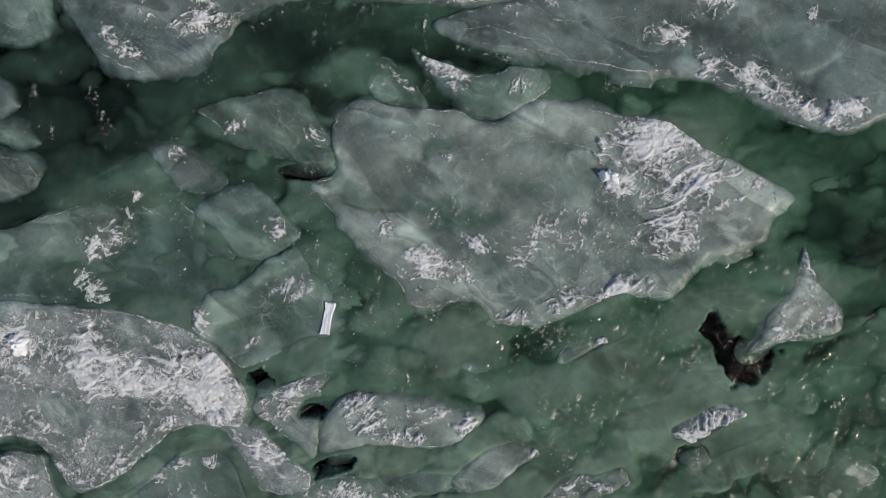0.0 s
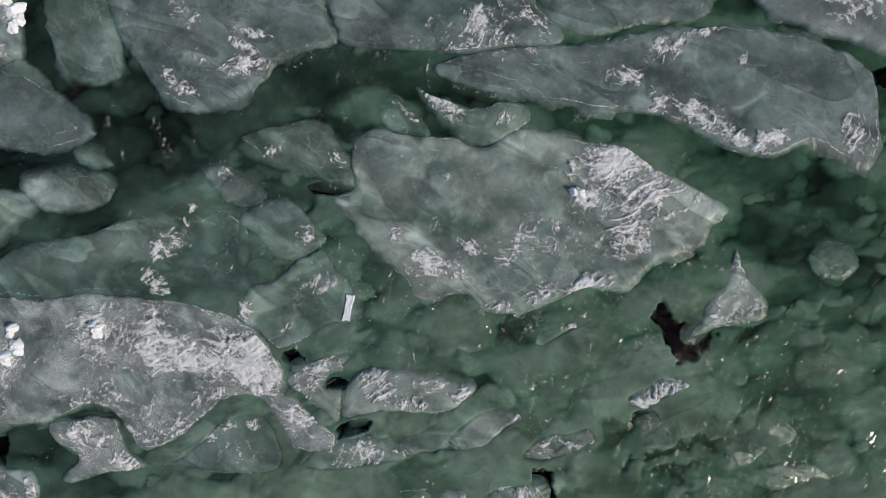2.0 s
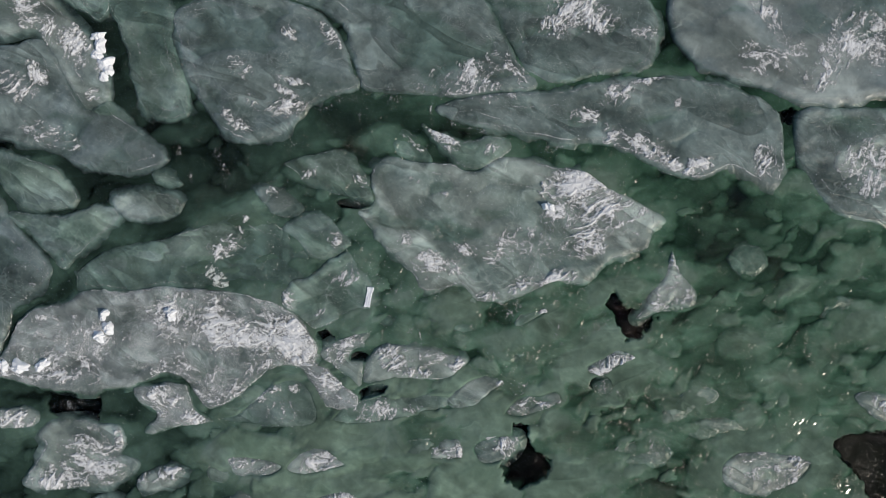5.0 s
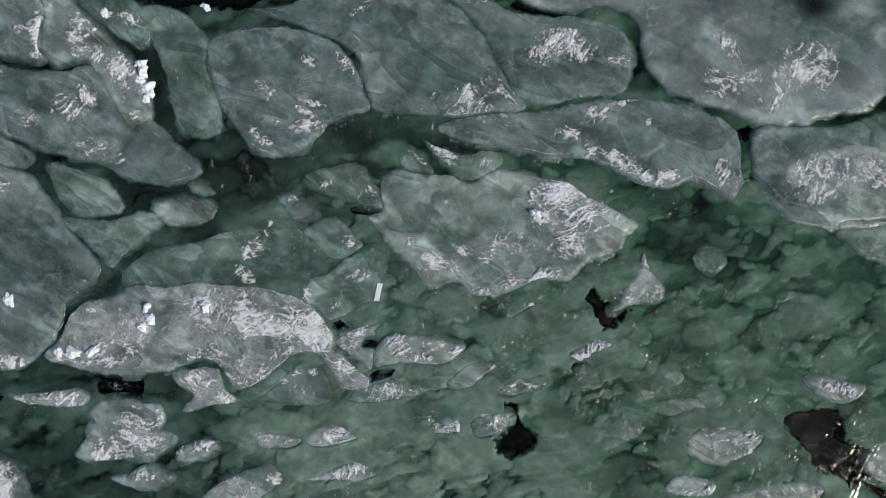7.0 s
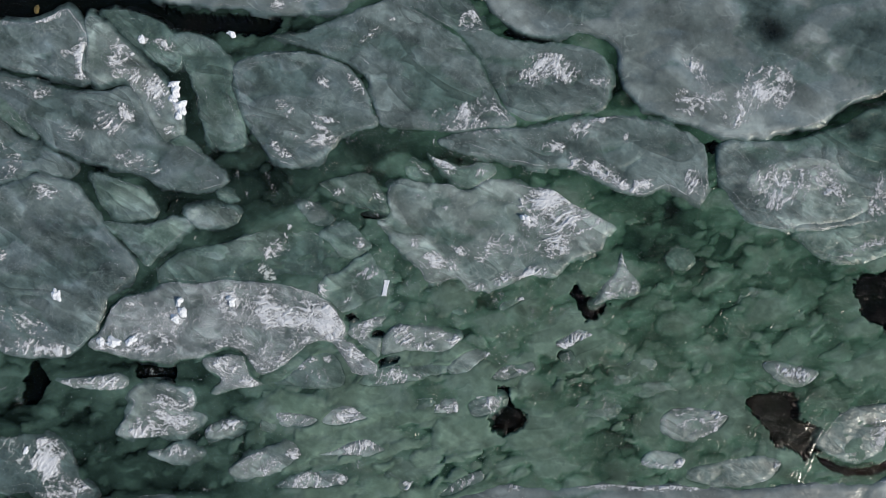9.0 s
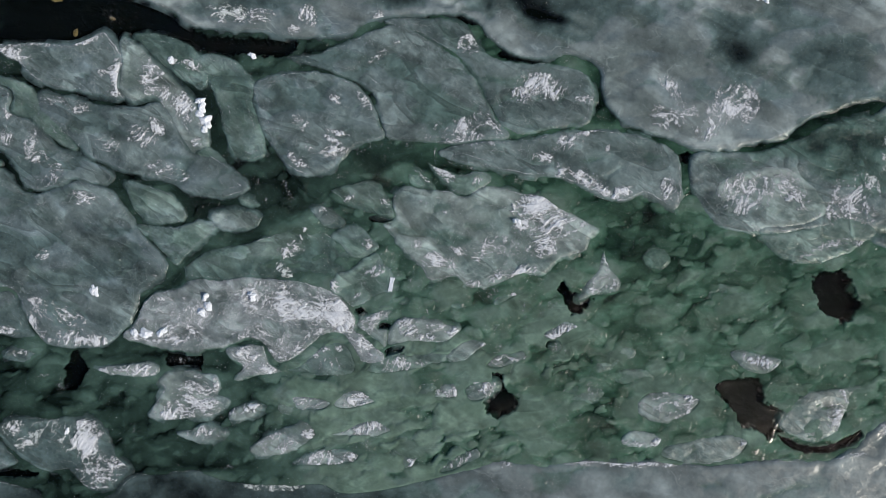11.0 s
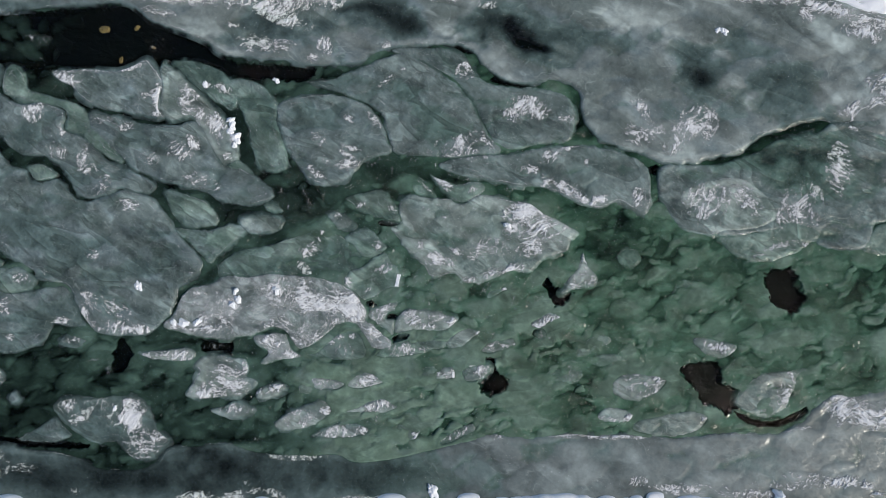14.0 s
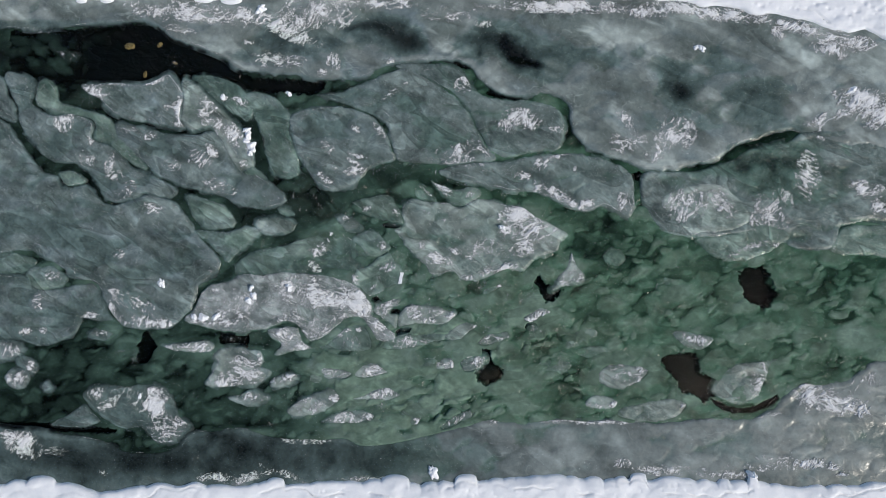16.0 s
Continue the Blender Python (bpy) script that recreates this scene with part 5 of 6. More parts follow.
Floe("south_shelf", [(-32.17, -10.99), (-26.44, -10.74), (-24.3, -11.01), (-21.8, -11.24), (-19.67, -12.02), (-17.19, -11.87), (-16.14, -10.89), (-15.09, -10.71), (-12.62, -10.56), (-11.22, -10.9), (-9.81, -11.16), (-8.06, -11.15), (-6.31, -11.04), (-5.27, -11.45), (-3.18, -11.26), (-1.44, -10.87), (0.29, -10.48), (1.68, -10.13), (2.71, -9.92), (4.44, -10.15), (5.82, -9.97), (7.2, -9.86), (8.57, -9.99), (9.94, -9.88), (12, -10.07), (14.05, -9.96), (16.09, -9.78), (17.79, -9.83), (18.98, -9.59), (19.84, -9.04), (20.52, -8.35), (21.55, -7.63), (22.56, -7.7), (24.26, -7.38), (25.28, -6.8), (26.3, -6.25), (31.68, -5.65), (31.47, -17.07), (-32.05, -17.69)],
     0.08, 0.4, "shore", 0.10, dips=([(-23.57, -12.05, 3.14, 0.84, -5, 0.115), (-12.62, -11.63, 2.09, 0.77, 0, 0.288), (-14.03, -10.95, 1.74, 0.7, 0, 0.23), (-8.76, -11.43, 2.09, 0.42, 0, 0.173), (-10.85, -12.66, 5.58, 0.63, 0, 0.144), (-18.96, -12.02, 3.14, 0.91, 0, 0.144), (-4.92, -11.93, 2.44, 0.77, 0, 0.173), (-3.18, -12.95, 4.18, 0.63, 0, 0.173), (5.47, -11, 1.39, 0.56, 0, 0.144), (23.53, -11.06, 3.14, 0.91, 0, 0.05), (18.45, -11.43, 3.14, 0.56, 0, -0.02), (9.25, -11.83, 4.18, 0.7, 0, -0.02), (-25.7, -12.41, 3.14, 0.7, 0, 0.173), (-1.79, -11.56, 1.39, 0.7, 0, 0.0864), (15.74, -11.11, 2.09, 0.56, 0, 0.0576)]
    + [(-17.18, -13.05, 4.18, 0.49, 0, 0.144), (-20.6, -12.43, 11.51, 1.6, 0, 0.26), (-5.96, -12.45, 6.97, 1.26, 0, 0.11), (-21.43, -12.73, 5.93, 1.39, 0, 0.16), (-9.46, -12.13, 5.93, 1.19, 0, 0.14), (-16.13, -12.52, 3.14, 1.39, 0, 0.1)]),
     label="grey shore ice sheet frozen along the snowy bank", clear=0.4, name="shore_ice")

# ---- frost on the floes ----
FLOES["main_floe"].crust([(4.28, 2.68, 1.13, 0.57, 15, 1.2), (4.89, 1.67, 0.88, 1.38, -20, 1.15), (3.9, 1.67, 0.75, 0.88, 0, 0.63), (4.63, 0.55, 0.75, 0.44, 0, 0.72), (6, 1.67, 0.75, 0.75, -30, 0.315), (3.39, -0.64, 1, 0.28, 12, 0.9), (-0.48, -0.14, 0.88, 0.5, 0, 0.675), (0.08, -0.33, 0.31, 0.18, 0, 0.81), (0.52, 0.42, 0.5, 0.23, -20, 0.72), (1.65, 0.42, 0.44, 0.63, -30, 0.54), (2.9, 0.55, 1.13, 0.75, 0, 0.405), (2.39, -0.83, 0.5, 0.25, 20, 0.72), (1.27, -1.2, 0.38, 0.19, 0, 0.54), (-1.61, 0.74, 0.25, 0.25, 0, 0.36)])
FLOES["main_floe"].crust([(-1.24, 2.83, 0.23, 0.11, -30, 0.45), (-0.23, 2.31, 0.15, 0.1, 0, 0.63)])
FLOES["upper_left_lobe"].crust([(-4.93, 3.1, 0.38, 0.18, 25, 0.7), (-3.14, 2.83, 0.3, 0.2, -40, 0.8)])
FLOES["notch_floe"].crust([(-0.23, 4.28, 0.57, 0.35, -35, 0.9), (1.54, 3.95, 0.4, 0.23, 20, 0.8), (-0.86, 4.67, 0.18, 0.11, 0, 0.8)])
FLOES["oval"].crust([(-1.3, 4.1, 0.5, 0.11, -40, 0.7)])
FLOES["wedge"].crust([(-6.34, 2.4, 0.28, 0.18, -30, 0.35)])
FLOES["west_green"].crust([(-7.16, 1.51, 0.23, 0.13, 30, 0.8), (-7.42, 1.13, 0.18, 0.09, -50, 0.7), (-8.24, 0.3, 0.38, 0.33, 0, 0.4), (-7.73, 0.56, 0.5, 0.38, 0, 0.35), (-8.23, -0.59, 0.25, 0.5, 40, 0.4)])
FLOES["knob_a"].crust([(-4.02, 0.74, 0.38, 0.23, -50, 0.8)])
FLOES["knob_b"].crust([(-5.79, -1.28, 0.5, 0.31, -30, 0.7), (-4.58, -1.78, 0.2, 0.1, 30, 0.6), (-3.76, -0.46, 0.5, 0.38, 0, 0.3)])
FLOES["snow_floe"].crust([(-5.15, -2.35, 0.75, 0.75, -30, 1.1), (-7.7, -2.36, 2.76, 1, -10, 0.8), (-5.65, -2.73, 1.13, 0.94, -30, 1.25), (-8.99, -1.86, 1.51, 0.69, 0, 0.4), (-9.22, -3.25, 1.26, 0.88, -20, 0.38), (-8.31, -4.25, 0.75, 0.63, 0, 0.25), (-6.15, -3.48, 1.13, 0.38, 25, 0.675), (-7.35, -4.62, 0.5, 0.5, 60, 0.6), (-4.76, -2.97, 0.38, 0.75, 20, 0.825), (-4.12, -4.34, 1, 0.5, -45, 0.75), (-9.99, -3.75, 0.75, 0.25, 0, 0.525), (-13.74, -2.93, 2.44, 0.91, 0, 0.413), (-14.44, -3.98, 2.44, 0.31, -3, 0.6)])
FLOES["lower_snow"].crust([(-10.08, -4.9, 0.91, 0.69, -20, 1.1), (-9.15, -5.44, 0.82, 0.33, -20, 1)])
FLOES["dome"].crust([(-5.83, -5.24, 0.55, 0.36, 0, 0.4), (-6.39, -4.61, 0.55, 0.22, 20, 0.55), (-5.38, -4.42, 0.26, 0.15, 0, 0.6)])
FLOES["square_floe"].crust([(-12.65, -7.12, 1.22, 1.12, 0, 0.8), (-13.7, -7.64, 1.22, 0.42, 0, 0.9), (-11.42, -6.07, 0.28, 0.77, 0, 0.9)])
FLOES["sliver"].crust([(-15.49, -5.52, 1.19, 0.38, -5, 0.9), (-16.9, -5.52, 0.77, 0.24, 0, 0.8)])
FLOES["chip_a"].crust([(-10.01, -7.38, 0.91, 0.31, 15, 0.8)])
FLOES["chip_c"].crust([(-7.03, -7.06, 0.87, 0.31, -10, 0.9)])
FLOES["chip_d"].crust([(-4.51, -6.95, 0.98, 0.31, 10, 0.9)])
FLOES["chip_e"].crust([(-12.11, -8.57, 0.98, 0.38, 0, 0.7)])
FLOES["chip_f"].crust([(-6.85, -8.69, 0.42, 0.28, 0, 0.8), (-7.9, -9.11, 0.49, 0.31, 20, 0.7), (-8.77, -9.25, 1.05, 0.49, 20, 0.3)])
FLOES["chip_g"].crust([(-4.06, -8.4, 1.19, 0.35, 10, 1)])
FLOES["chip_h"].crust([(-4.75, -9.79, 0.35, 0.21, 0, 0.8), (-6.14, -9.79, 1.39, 0.35, 0, 0.3)])
FLOES["chip_i"].crust([(-1.79, -10.08, 0.28, 0.31, 0, 1.1)])
FLOES["chip_j"].crust([(0.29, -10.07, 0.87, 0.24, 30, 0.4)])
FLOES["arm_rock"].crust([(-3.64, -2.91, 0.66, 0.33, 20, 0.8), (-4.19, -3.42, 0.44, 0.36, 0, 0.6)])
FLOES["crest_floe"].crust([(-1.99, -3.32, 0.66, 0.47, -30, 0.9), (-0.72, -3.41, 0.82, 0.26, 0, 0.8), (0.28, -3.55, 0.36, 0.36, 0, 1), (-1.17, -3.86, 0.44, 0.22, 0, 1)])
FLOES["long_low"].crust([(-1.45, -5.13, 0.55, 0.15, 0, 0.5), (-2.72, -5.23, 0.73, 0.36, 0, 0.3)])
FLOES["leaf_floe"].crust([(1.69, -4.21, 0.18, 0.15, 0, 0.8)])
FLOES["thumb"].crust([(3.17, -4.92, 0.36, 0.15, -10, 0.8), (3.77, -4.87, 0.15, 0.15, 0, 0.9), (2.36, -4.93, 0.55, 0.4, 30, 0.45)])
FLOES["drop"].crust([(3.18, -1.73, 0.22, 0.13, -20, 0.9)])
FLOES["tooth"].crust([(-0.17, -6.56, 0.62, 0.29, 0, 0.8), (0.3, -6.56, 0.13, 0.33, 0, 1.2)])
FLOES["tooth_b"].crust([(1.9, -6.37, 0.47, 0.36, 50, 1), (1.24, -6.1, 0.36, 0.18, 0, 0.7)])
FLOES["fin"].crust([(7.64, -0.57, 0.3, 0.75, 0, 0.6), (7.57, -1.31, 0.75, 0.5, 0, 0.3)])
FLOES["bright_chip"].crust([(5.65, -3.48, 0.57, 0.35, 30, 1.1), (5.21, -3.79, 0.5, 0.2, 0, 0.8), (6.2, -3.33, 0.23, 0.11, 0, 1.1)])
FLOES["small_chip"].crust([(3.16, -1.73, 0.2, 0.11, -20, 0.9)])
FLOES["slab_right"].crust([(11.68, -6.92, 0.63, 0.31, 20, 1), (10.47, -7.2, 1.22, 0.63, 0, 0.25)])
FLOES["slab_chip"].crust([(10.22, -8.92, 0.35, 0.21, 30, 1.1), (9.26, -9.09, 0.91, 0.21, -5, 0.7)])
FLOES["boat"].crust([(15.28, -5.05, 0.91, 0.31, -20, 0.9)])
FLOES["island"].crust([(19.01, -7.33, 0.49, 1.22, -15, 0.4)])
FLOES["stripes_floe"].crust([(-5.8, 5.4, 0.69, 0.33, 8, 1.2), (-5.62, 6.33, 0.62, 0.15, -15, 1), (-5.68, 5.87, 0.62, 0.15, -30, 1), (-6.92, 5.59, 0.33, 0.26, -40, 0.8), (-7.66, 4.95, 0.62, 0.22, -40, 0.9), (-7.19, 4.67, 0.4, 0.11, -10, 0.8), (-5.68, 8.03, 0.31, 0.24, -45, 1), (-4.16, 7.95, 0.56, 0.35, -40, 0.9), (-7.44, 6.84, 0.49, 0.31, -40, 0.45)])
FLOES["strip_floe"].crust([(-13.84, 9.95, 0.77, 0.35, 0, 0.6)])
FLOES["centre_north"].crust([(-3.57, 10.14, 0.63, 0.21, 40, 0.8), (-2.69, 10.84, 0.24, 0.14, 0, 0.9), (0.65, 6.52, 1.22, 0.49, 0, 0.5), (2.05, 6.8, 0.84, 0.35, -30, 0.7), (0.3, 6, 1.39, 0.35, 0, 0.55)])
FLOES["north_lobe"].crust([(4.67, 8.54, 1.19, 0.63, -10, 0.9), (6.75, 7.97, 0.49, 0.24, 0, 0.8), (1, 10.68, 0.49, 0.49, 0, 0.4), (3.79, 8.2, 0.84, 0.42, 0, 0.7)])
FLOES["north_east"].crust([(6.52, 4.05, 1.26, 0.45, -25, 0.95), (7.63, 3.35, 1.13, 0.3, -22, 1.3), (5.53, 4.31, 0.33, 0.45, 0, 0.9), (4.67, 5.01, 0.5, 0.33, 0, 0.6), (7.84, 5.42, 0.15, 0.28, 0, 0.8), (8.4, 5.67, 0.13, 0.28, 0, 0.8), (6.75, 6.33, 0.7, 0.28, 0, 1), (10.88, 3.35, 0.42, 0.7, 0, 0.7), (8.64, 3.35, 0.49, 0.28, 0, 1), (5.88, 5.8, 0.77, 0.35, 20, 0.7), (1.52, 5.99, 0.91, 0.49, 0, 0.6)])
FLOES["plate_round"].crust([(17.07, 2.99, 1.53, 0.42, -40, 0.9), (14.5, 3.34, 1.39, 1.05, 0, 0.35), (16.56, 3.86, 1.05, 0.56, -40, 0.5)])
FLOES["plate_big"].crust([(19.98, 2.98, 1.19, 1.19, 0, 0.6), (19.29, 2.29, 0.7, 0.7, 0, 0.5), (25.44, 4.18, 1.19, 0.49, -10, 0.8), (26.27, 3.14, 0.56, 0.49, 0, 0.8), (22.05, 5.05, 0.7, 1.39, 0, 0.8)])
FLOES["plate_low"].crust([(20.12, 0.77, 0.31, 0.17, 0, 0.9), (18.24, 0.57, 1.39, 0.21, 20, 0.5)])
FLOES["crest_west"].crust([(-22.26, 10.36, 1.05, 0.49, -10, 0.9), (-16.79, 9.26, 0.28, 1.19, 0, 1), (-21.01, 10.92, 2.09, 0.17, 0, 0.9), (-17.23, 9.51, 0.56, 0.28, 0, 0.7), (-18.49, 11.01, 1.19, 0.17, 15, 0.9), (-17.04, 8.37, 0.35, 0.28, 0, 0.8)])
FLOES["crest_snow"].crust([(-13.29, 7.64, 0.77, 0.77, 0, 1.1), (-15.08, 9.43, 0.63, 0.77, -40, 0.8), (-14.72, 8.53, 0.7, 0.28, 0, 0.8), (-14.18, 8.18, 0.49, 0.49, 0, 0.7), (-12.32, 6.75, 0.28, 0.35, 0, 0.9), (-12.67, 5.87, 0.24, 0.24, 0, 0.7)])
FLOES["channel_green"].crust([(-12.95, 9.77, 0.56, 0.31, -30, 1), (-13.84, 9.95, 0.31, 0.21, 0, 0.9)])
FLOES["west_long"].crust([(-15.41, 6.06, 0.84, 0.56, -30, 1), (-18.64, 7.56, 0.63, 0.24, 10, 0.9), (-17.19, 5.81, 0.7, 0.35, 0, 0.4), (-14.7, 6.66, 0.28, 0.49, 40, 0.9), (-20.07, 8.03, 0.63, 0.21, 0, 0.5), (-14.15, 4.46, 1.05, 0.35, -20, 0.4)])
FLOES["west_a"].crust([(-24.03, 8.58, 0.63, 0.63, -60, 0.5), (-22.4, 7.4, 0.35, 0.35, 0, 0.9), (-20.76, 5.19, 0.7, 0.31, 0, 0.9), (-20.03, 4.3, 0.56, 0.42, 40, 0.7), (-22.56, 6.26, 0.49, 0.49, 0, 0.4), (-21.12, 5.9, 0.35, 0.7, 0, 0.5)])
FLOES["west_sheet"].crust([(-18.41, 3.06, 0.84, 0.35, -10, 0.6), (-19.41, -2.94, 1.74, 0.56, -25, 0.6), (-18.34, -3.99, 2.44, 0.35, -5, 0.8), (-15.16, -2.05, 0.28, 1.19, -20, 0.7), (-20.52, 0.23, 0.35, 0.28, 0, 0.5), (-20.91, -3.11, 0.28, 0.63, 20, 0.6)])
FLOES["west_i"].crust([(-24.62, -1.18, 0.49, 0.28, 0, 0.3)])
FLOES["west_j"].crust([(-25.56, -2.77, 0.35, 0.49, 0, 0.7), (-26.36, -4.6, 0.42, 0.24, 0, 0.9), (-22.26, -3.64, 0.56, 0.28, 0, 0.6), (-25.28, -4.53, 0.28, 0.21, 0, 0.7)])
FLOES["snow_block"].crust([(-21.84, -8.41, 0.56, 0.42, 10, 0.9), (-18.11, -9.06, 0.91, 1.19, 10, 1.25), (-17.56, -10.62, 0.98, 1.05, 0, 1.15), (-19.88, -8.72, 1.39, 0.7, -20, 0.2), (-16.57, -10.34, 0.63, 0.42, 0, 1), (-21.12, -9.25, 0.56, 0.35, 0, 0.6)])
FLOES["dusk_a"].crust([(-27.59, -5.77, 0.91, 0.42, 0, 0.6)])
FLOES["dusk_b"].crust([(-25.97, -6.82, 0.35, 0.49, 0, 0.9)])
FLOES["dusk_c"].crust([(-26.85, -7.52, 0.77, 0.56, 0, 1.1)])
FLOES["dusk_e"].crust([(-21.6, -4.7, 0.63, 0.21, 0, 0.9)])
FLOES["rim_slab"].crust([(14.33, -8.96, 0.28, 0.21, 0, 1), (13.88, -9.75, 0.35, 0.14, 20, 0.9)])
FLOES["north_shelf"].crust([(-16.74, 14.25, 0.91, 0.35, -10, 0.9), (-15.67, 15.49, 2.09, 0.7, -10, 0.75), (-18.9, 15.52, 1.39, 0.42, -20, 0.6), (-13.17, 15.11, 1.05, 0.56, 0, 0.5), (-7.47, 15.42, 1.74, 1.05, 0, 0.7), (-9.25, 15.08, 1.39, 1.05, 0, 0.55), (-9.59, 12.23, 0.77, 0.42, 0, 0.8), (-7.1, 12.22, 0.42, 0.56, 10, 0.8), (-10.65, 12.17, 0.42, 0.35, 0, 0.9), (-3.4, 12.12, 0.42, 0.42, 0, 1), (-12.44, 13.5, 0.35, 0.21, 0, 0.6), (-11.36, 12.43, 1.05, 0.49, 0, 0.5), (-7.81, 11.51, 0.35, 0.28, 0, 0.8), (2.23, 14.56, 0.56, 0.24, 0, 0.7)])
FLOES["north_shelf"].crust(([(7.31, 15.55, 4.88, 0.42, -2, 1.25), (0.3, 15.17, 1.74, 0.49, 0, 0.5), (11.83, 15.18, 1.74, 0.42, -10, 0.9), (16.33, 15.1, 3.84, 0.45, -9, 1.25), (21.14, 14.2, 3.49, 0.45, -16, 1.2), (-12.0, 14.9, 3.2, 0.6, -12, 0.9), (-16.6, 15.3, 2.4, 0.5, -6, 0.9), (-9.4, 13.9, 1.6, 0.45, -20, 0.7), (-4.5, 15.9, 3.0, 0.4, 0, 0.9), (23.87, 13.39, 2.09, 0.56, -10, 0.7), (23.69, 12.7, 1.39, 0.49, -10, 0.8), (20.28, 13.77, 0.49, 0.42, -40, 0.8), (25.23, 13.03, 1.39, 0.49, 0, 0.7), (14.02, 7.69, 1.19, 1.05, 0, 0.5), (14.71, 7.52, 0.35, 1.19, 0, 0.5)]
    + [(10.92, 8.58, 0.35, 0.7, 35, 0.7), (12.98, 6.48, 0.91, 0.49, 30, 0.5), (11.08, 7.18, 1.05, 0.7, 0, 0.3)]))
FLOES["north_shelf"].crust([(22.76, 7.48, 0.49, 1.19, 0, 1), (24.15, 8.86, 2.09, 0.42, 18, 0.9), (25.52, 9.55, 1.74, 0.77, -10, 1.1), (24.51, 10.08, 0.91, 0.28, 0, 0.9), (26.53, 8.5, 1.39, 0.7, 0, 0.9), (12.52, 15.24, 1.05, 0.28, 0, 0.8), (15.34, 12.93, 0.21, 0.17, 0, 1)])
FLOES["south_shelf"].crust([(-26.43, -11.55, 1.26, 0.84, -25, 1.15), (-27.15, -11.03, 0.84, 0.42, 0, 0.8), (-24.28, -12.06, 0.7, 0.28, 0, 0.4), (-21.42, -13.36, 0.28, 0.21, 0, 0.7), (23.56, -8.75, 1.39, 0.77, -10, 1.1), (22.21, -8.52, 1.39, 0.84, 0, 0.9), (25.07, -9.18, 0.77, 0.56, -10, 1.2), (21.89, -7.66, 1.05, 0.7, 0, 0.5), (21.99, -12.43, 1.19, 0.35, 0, 1), (23.51, -12.69, 0.7, 0.21, -10, 0.9), (19.8, -12.17, 1.05, 0.28, 0, 0.4), (23.84, -13.09, 0.49, 0.14, 0, 1), (16.77, -9.57, 3.14, 0.24, 2, 0.6), (8.91, -9.95, 3.49, 0.21, 0, 0.6)])
FLOES["south_shelf"].crust([(7.2, -9.86, 0.7, 0.17, 0, 0.7), (2.89, -10.09, 0.35, 0.21, 0, 0.9), (-14.36, -13.55, 1.05, 0.28, 0, 0.8), (-10.15, -13.27, 1.39, 0.21, -20, 0.6), (-12.25, -13.53, 1.39, 0.28, 15, 0.6), (-4.57, -13.58, 1.74, 0.17, 0, 0.6), (10.61, -12.51, 0.56, 0.28, 0, 0.6), (13.34, -12.9, 2.09, 0.31, 0, 0.5), (17.08, -13.14, 1.74, 0.24, 0, 0.6), (25.26, -7.82, 1.05, 0.7, 30, 0.4), (-8.59, -11.26, 1.39, 0.24, 0, 0.8), (19.12, -12.62, 2.09, 0.28, 0, 0.4)])

# ---- seams of frost ----
FLOES["main_floe"].ridge([(0.09, 2.41), (0.78, 2.56), (1.53, 2.69), (2.28, 2.68), (2.91, 2.56), (3.53, 2.53), (4.03, 2.65)], 0.05)
FLOES["main_floe"].ridge([(0.9, 2.84), (1.53, 3.13), (2.1, 3.42), (2.47, 3.53)], 0.03)
FLOES["main_floe"].ridge([(-3.14, 1.25), (-2.5, 0.68), (-1.87, 0.17), (-1.36, -0.33)], 0.03)
FLOES["main_floe"].ridge([(5.52, 2.52), (5.66, 2.04), (5.61, 1.42), (5.25, 0.54)], 0.025)
FLOES["stripes_floe"].ridge([(-3.49, 6.82), (-3.56, 7.25), (-3.91, 7.67), (-4.2, 8.24)], 0.035)
FLOES["stripes_floe"].ridge([(-4.42, 6.17), (-4.97, 5.4), (-5.52, 4.84), (-6.45, 4.63), (-7.38, 4.44)], 0.04)
FLOES["crest_west"].ridge([(-17.49, 11.36), (-16.99, 10.68), (-16.62, 9.97), (-16.79, 9.26), (-16.9, 8.55)], 0.08)
FLOES["crest_snow"].ridge([(-16.35, 10.86), (-15.44, 9.96), (-14.37, 9.07), (-13.47, 8.42)], 0.06)
FLOES["north_shelf"].ridge([(10.95, 8.76), (11.37, 8.16), (11.77, 7.18), (12.11, 6.31), (12.45, 5.78)], 0.05)
FLOES["north_shelf"].ridge([(-8.17, 13.47), (-7.29, 14.17), (-6.58, 14.88), (-5.34, 14.98), (-3.58, 14.5)], 0.05)
FLOES["north_shelf"].ridge([(16.93, 6.39), (17.28, 6.98), (18.83, 7.32), (20.89, 7.77)], 0.05)
FLOES["plate_round"].ridge([(13.41, 4.04), (13.19, 3.17), (13.63, 2.3), (14.66, 1.68), (16.2, 1.54), (17.92, 1.95)], 0.05)
FLOES["plate_big"].ridge([(24.4, 2.63), (25.75, 2.46), (27.78, 2.28)], 0.04)
FLOES["plate_low"].ridge([(16.53, 0.05), (17.22, 0.5), (18.93, 0.7), (20.12, 0.77)], 0.04)
FLOES["leaf_floe"].ridge([(0.23, -4.94), (0.73, -4.7), (1.01, -4.39), (1.46, -4.21)], 0.03)
FLOES["leaf_floe"].ridge([(0.64, -4.3), (0.82, -4.12), (1.28, -4.01)], 0.025)
FLOES["fin"].ridge([(6.71, -1.59), (6.9, -1.09), (7.33, -0.6), (7.51, -0.1)], 0.025)
FLOES["north_east"].ridge([(5.29, 4.18), (6.03, 3.8), (6.76, 3.42), (7.38, 3.1), (7.99, 2.93), (8.48, 2.93)], 0.04)
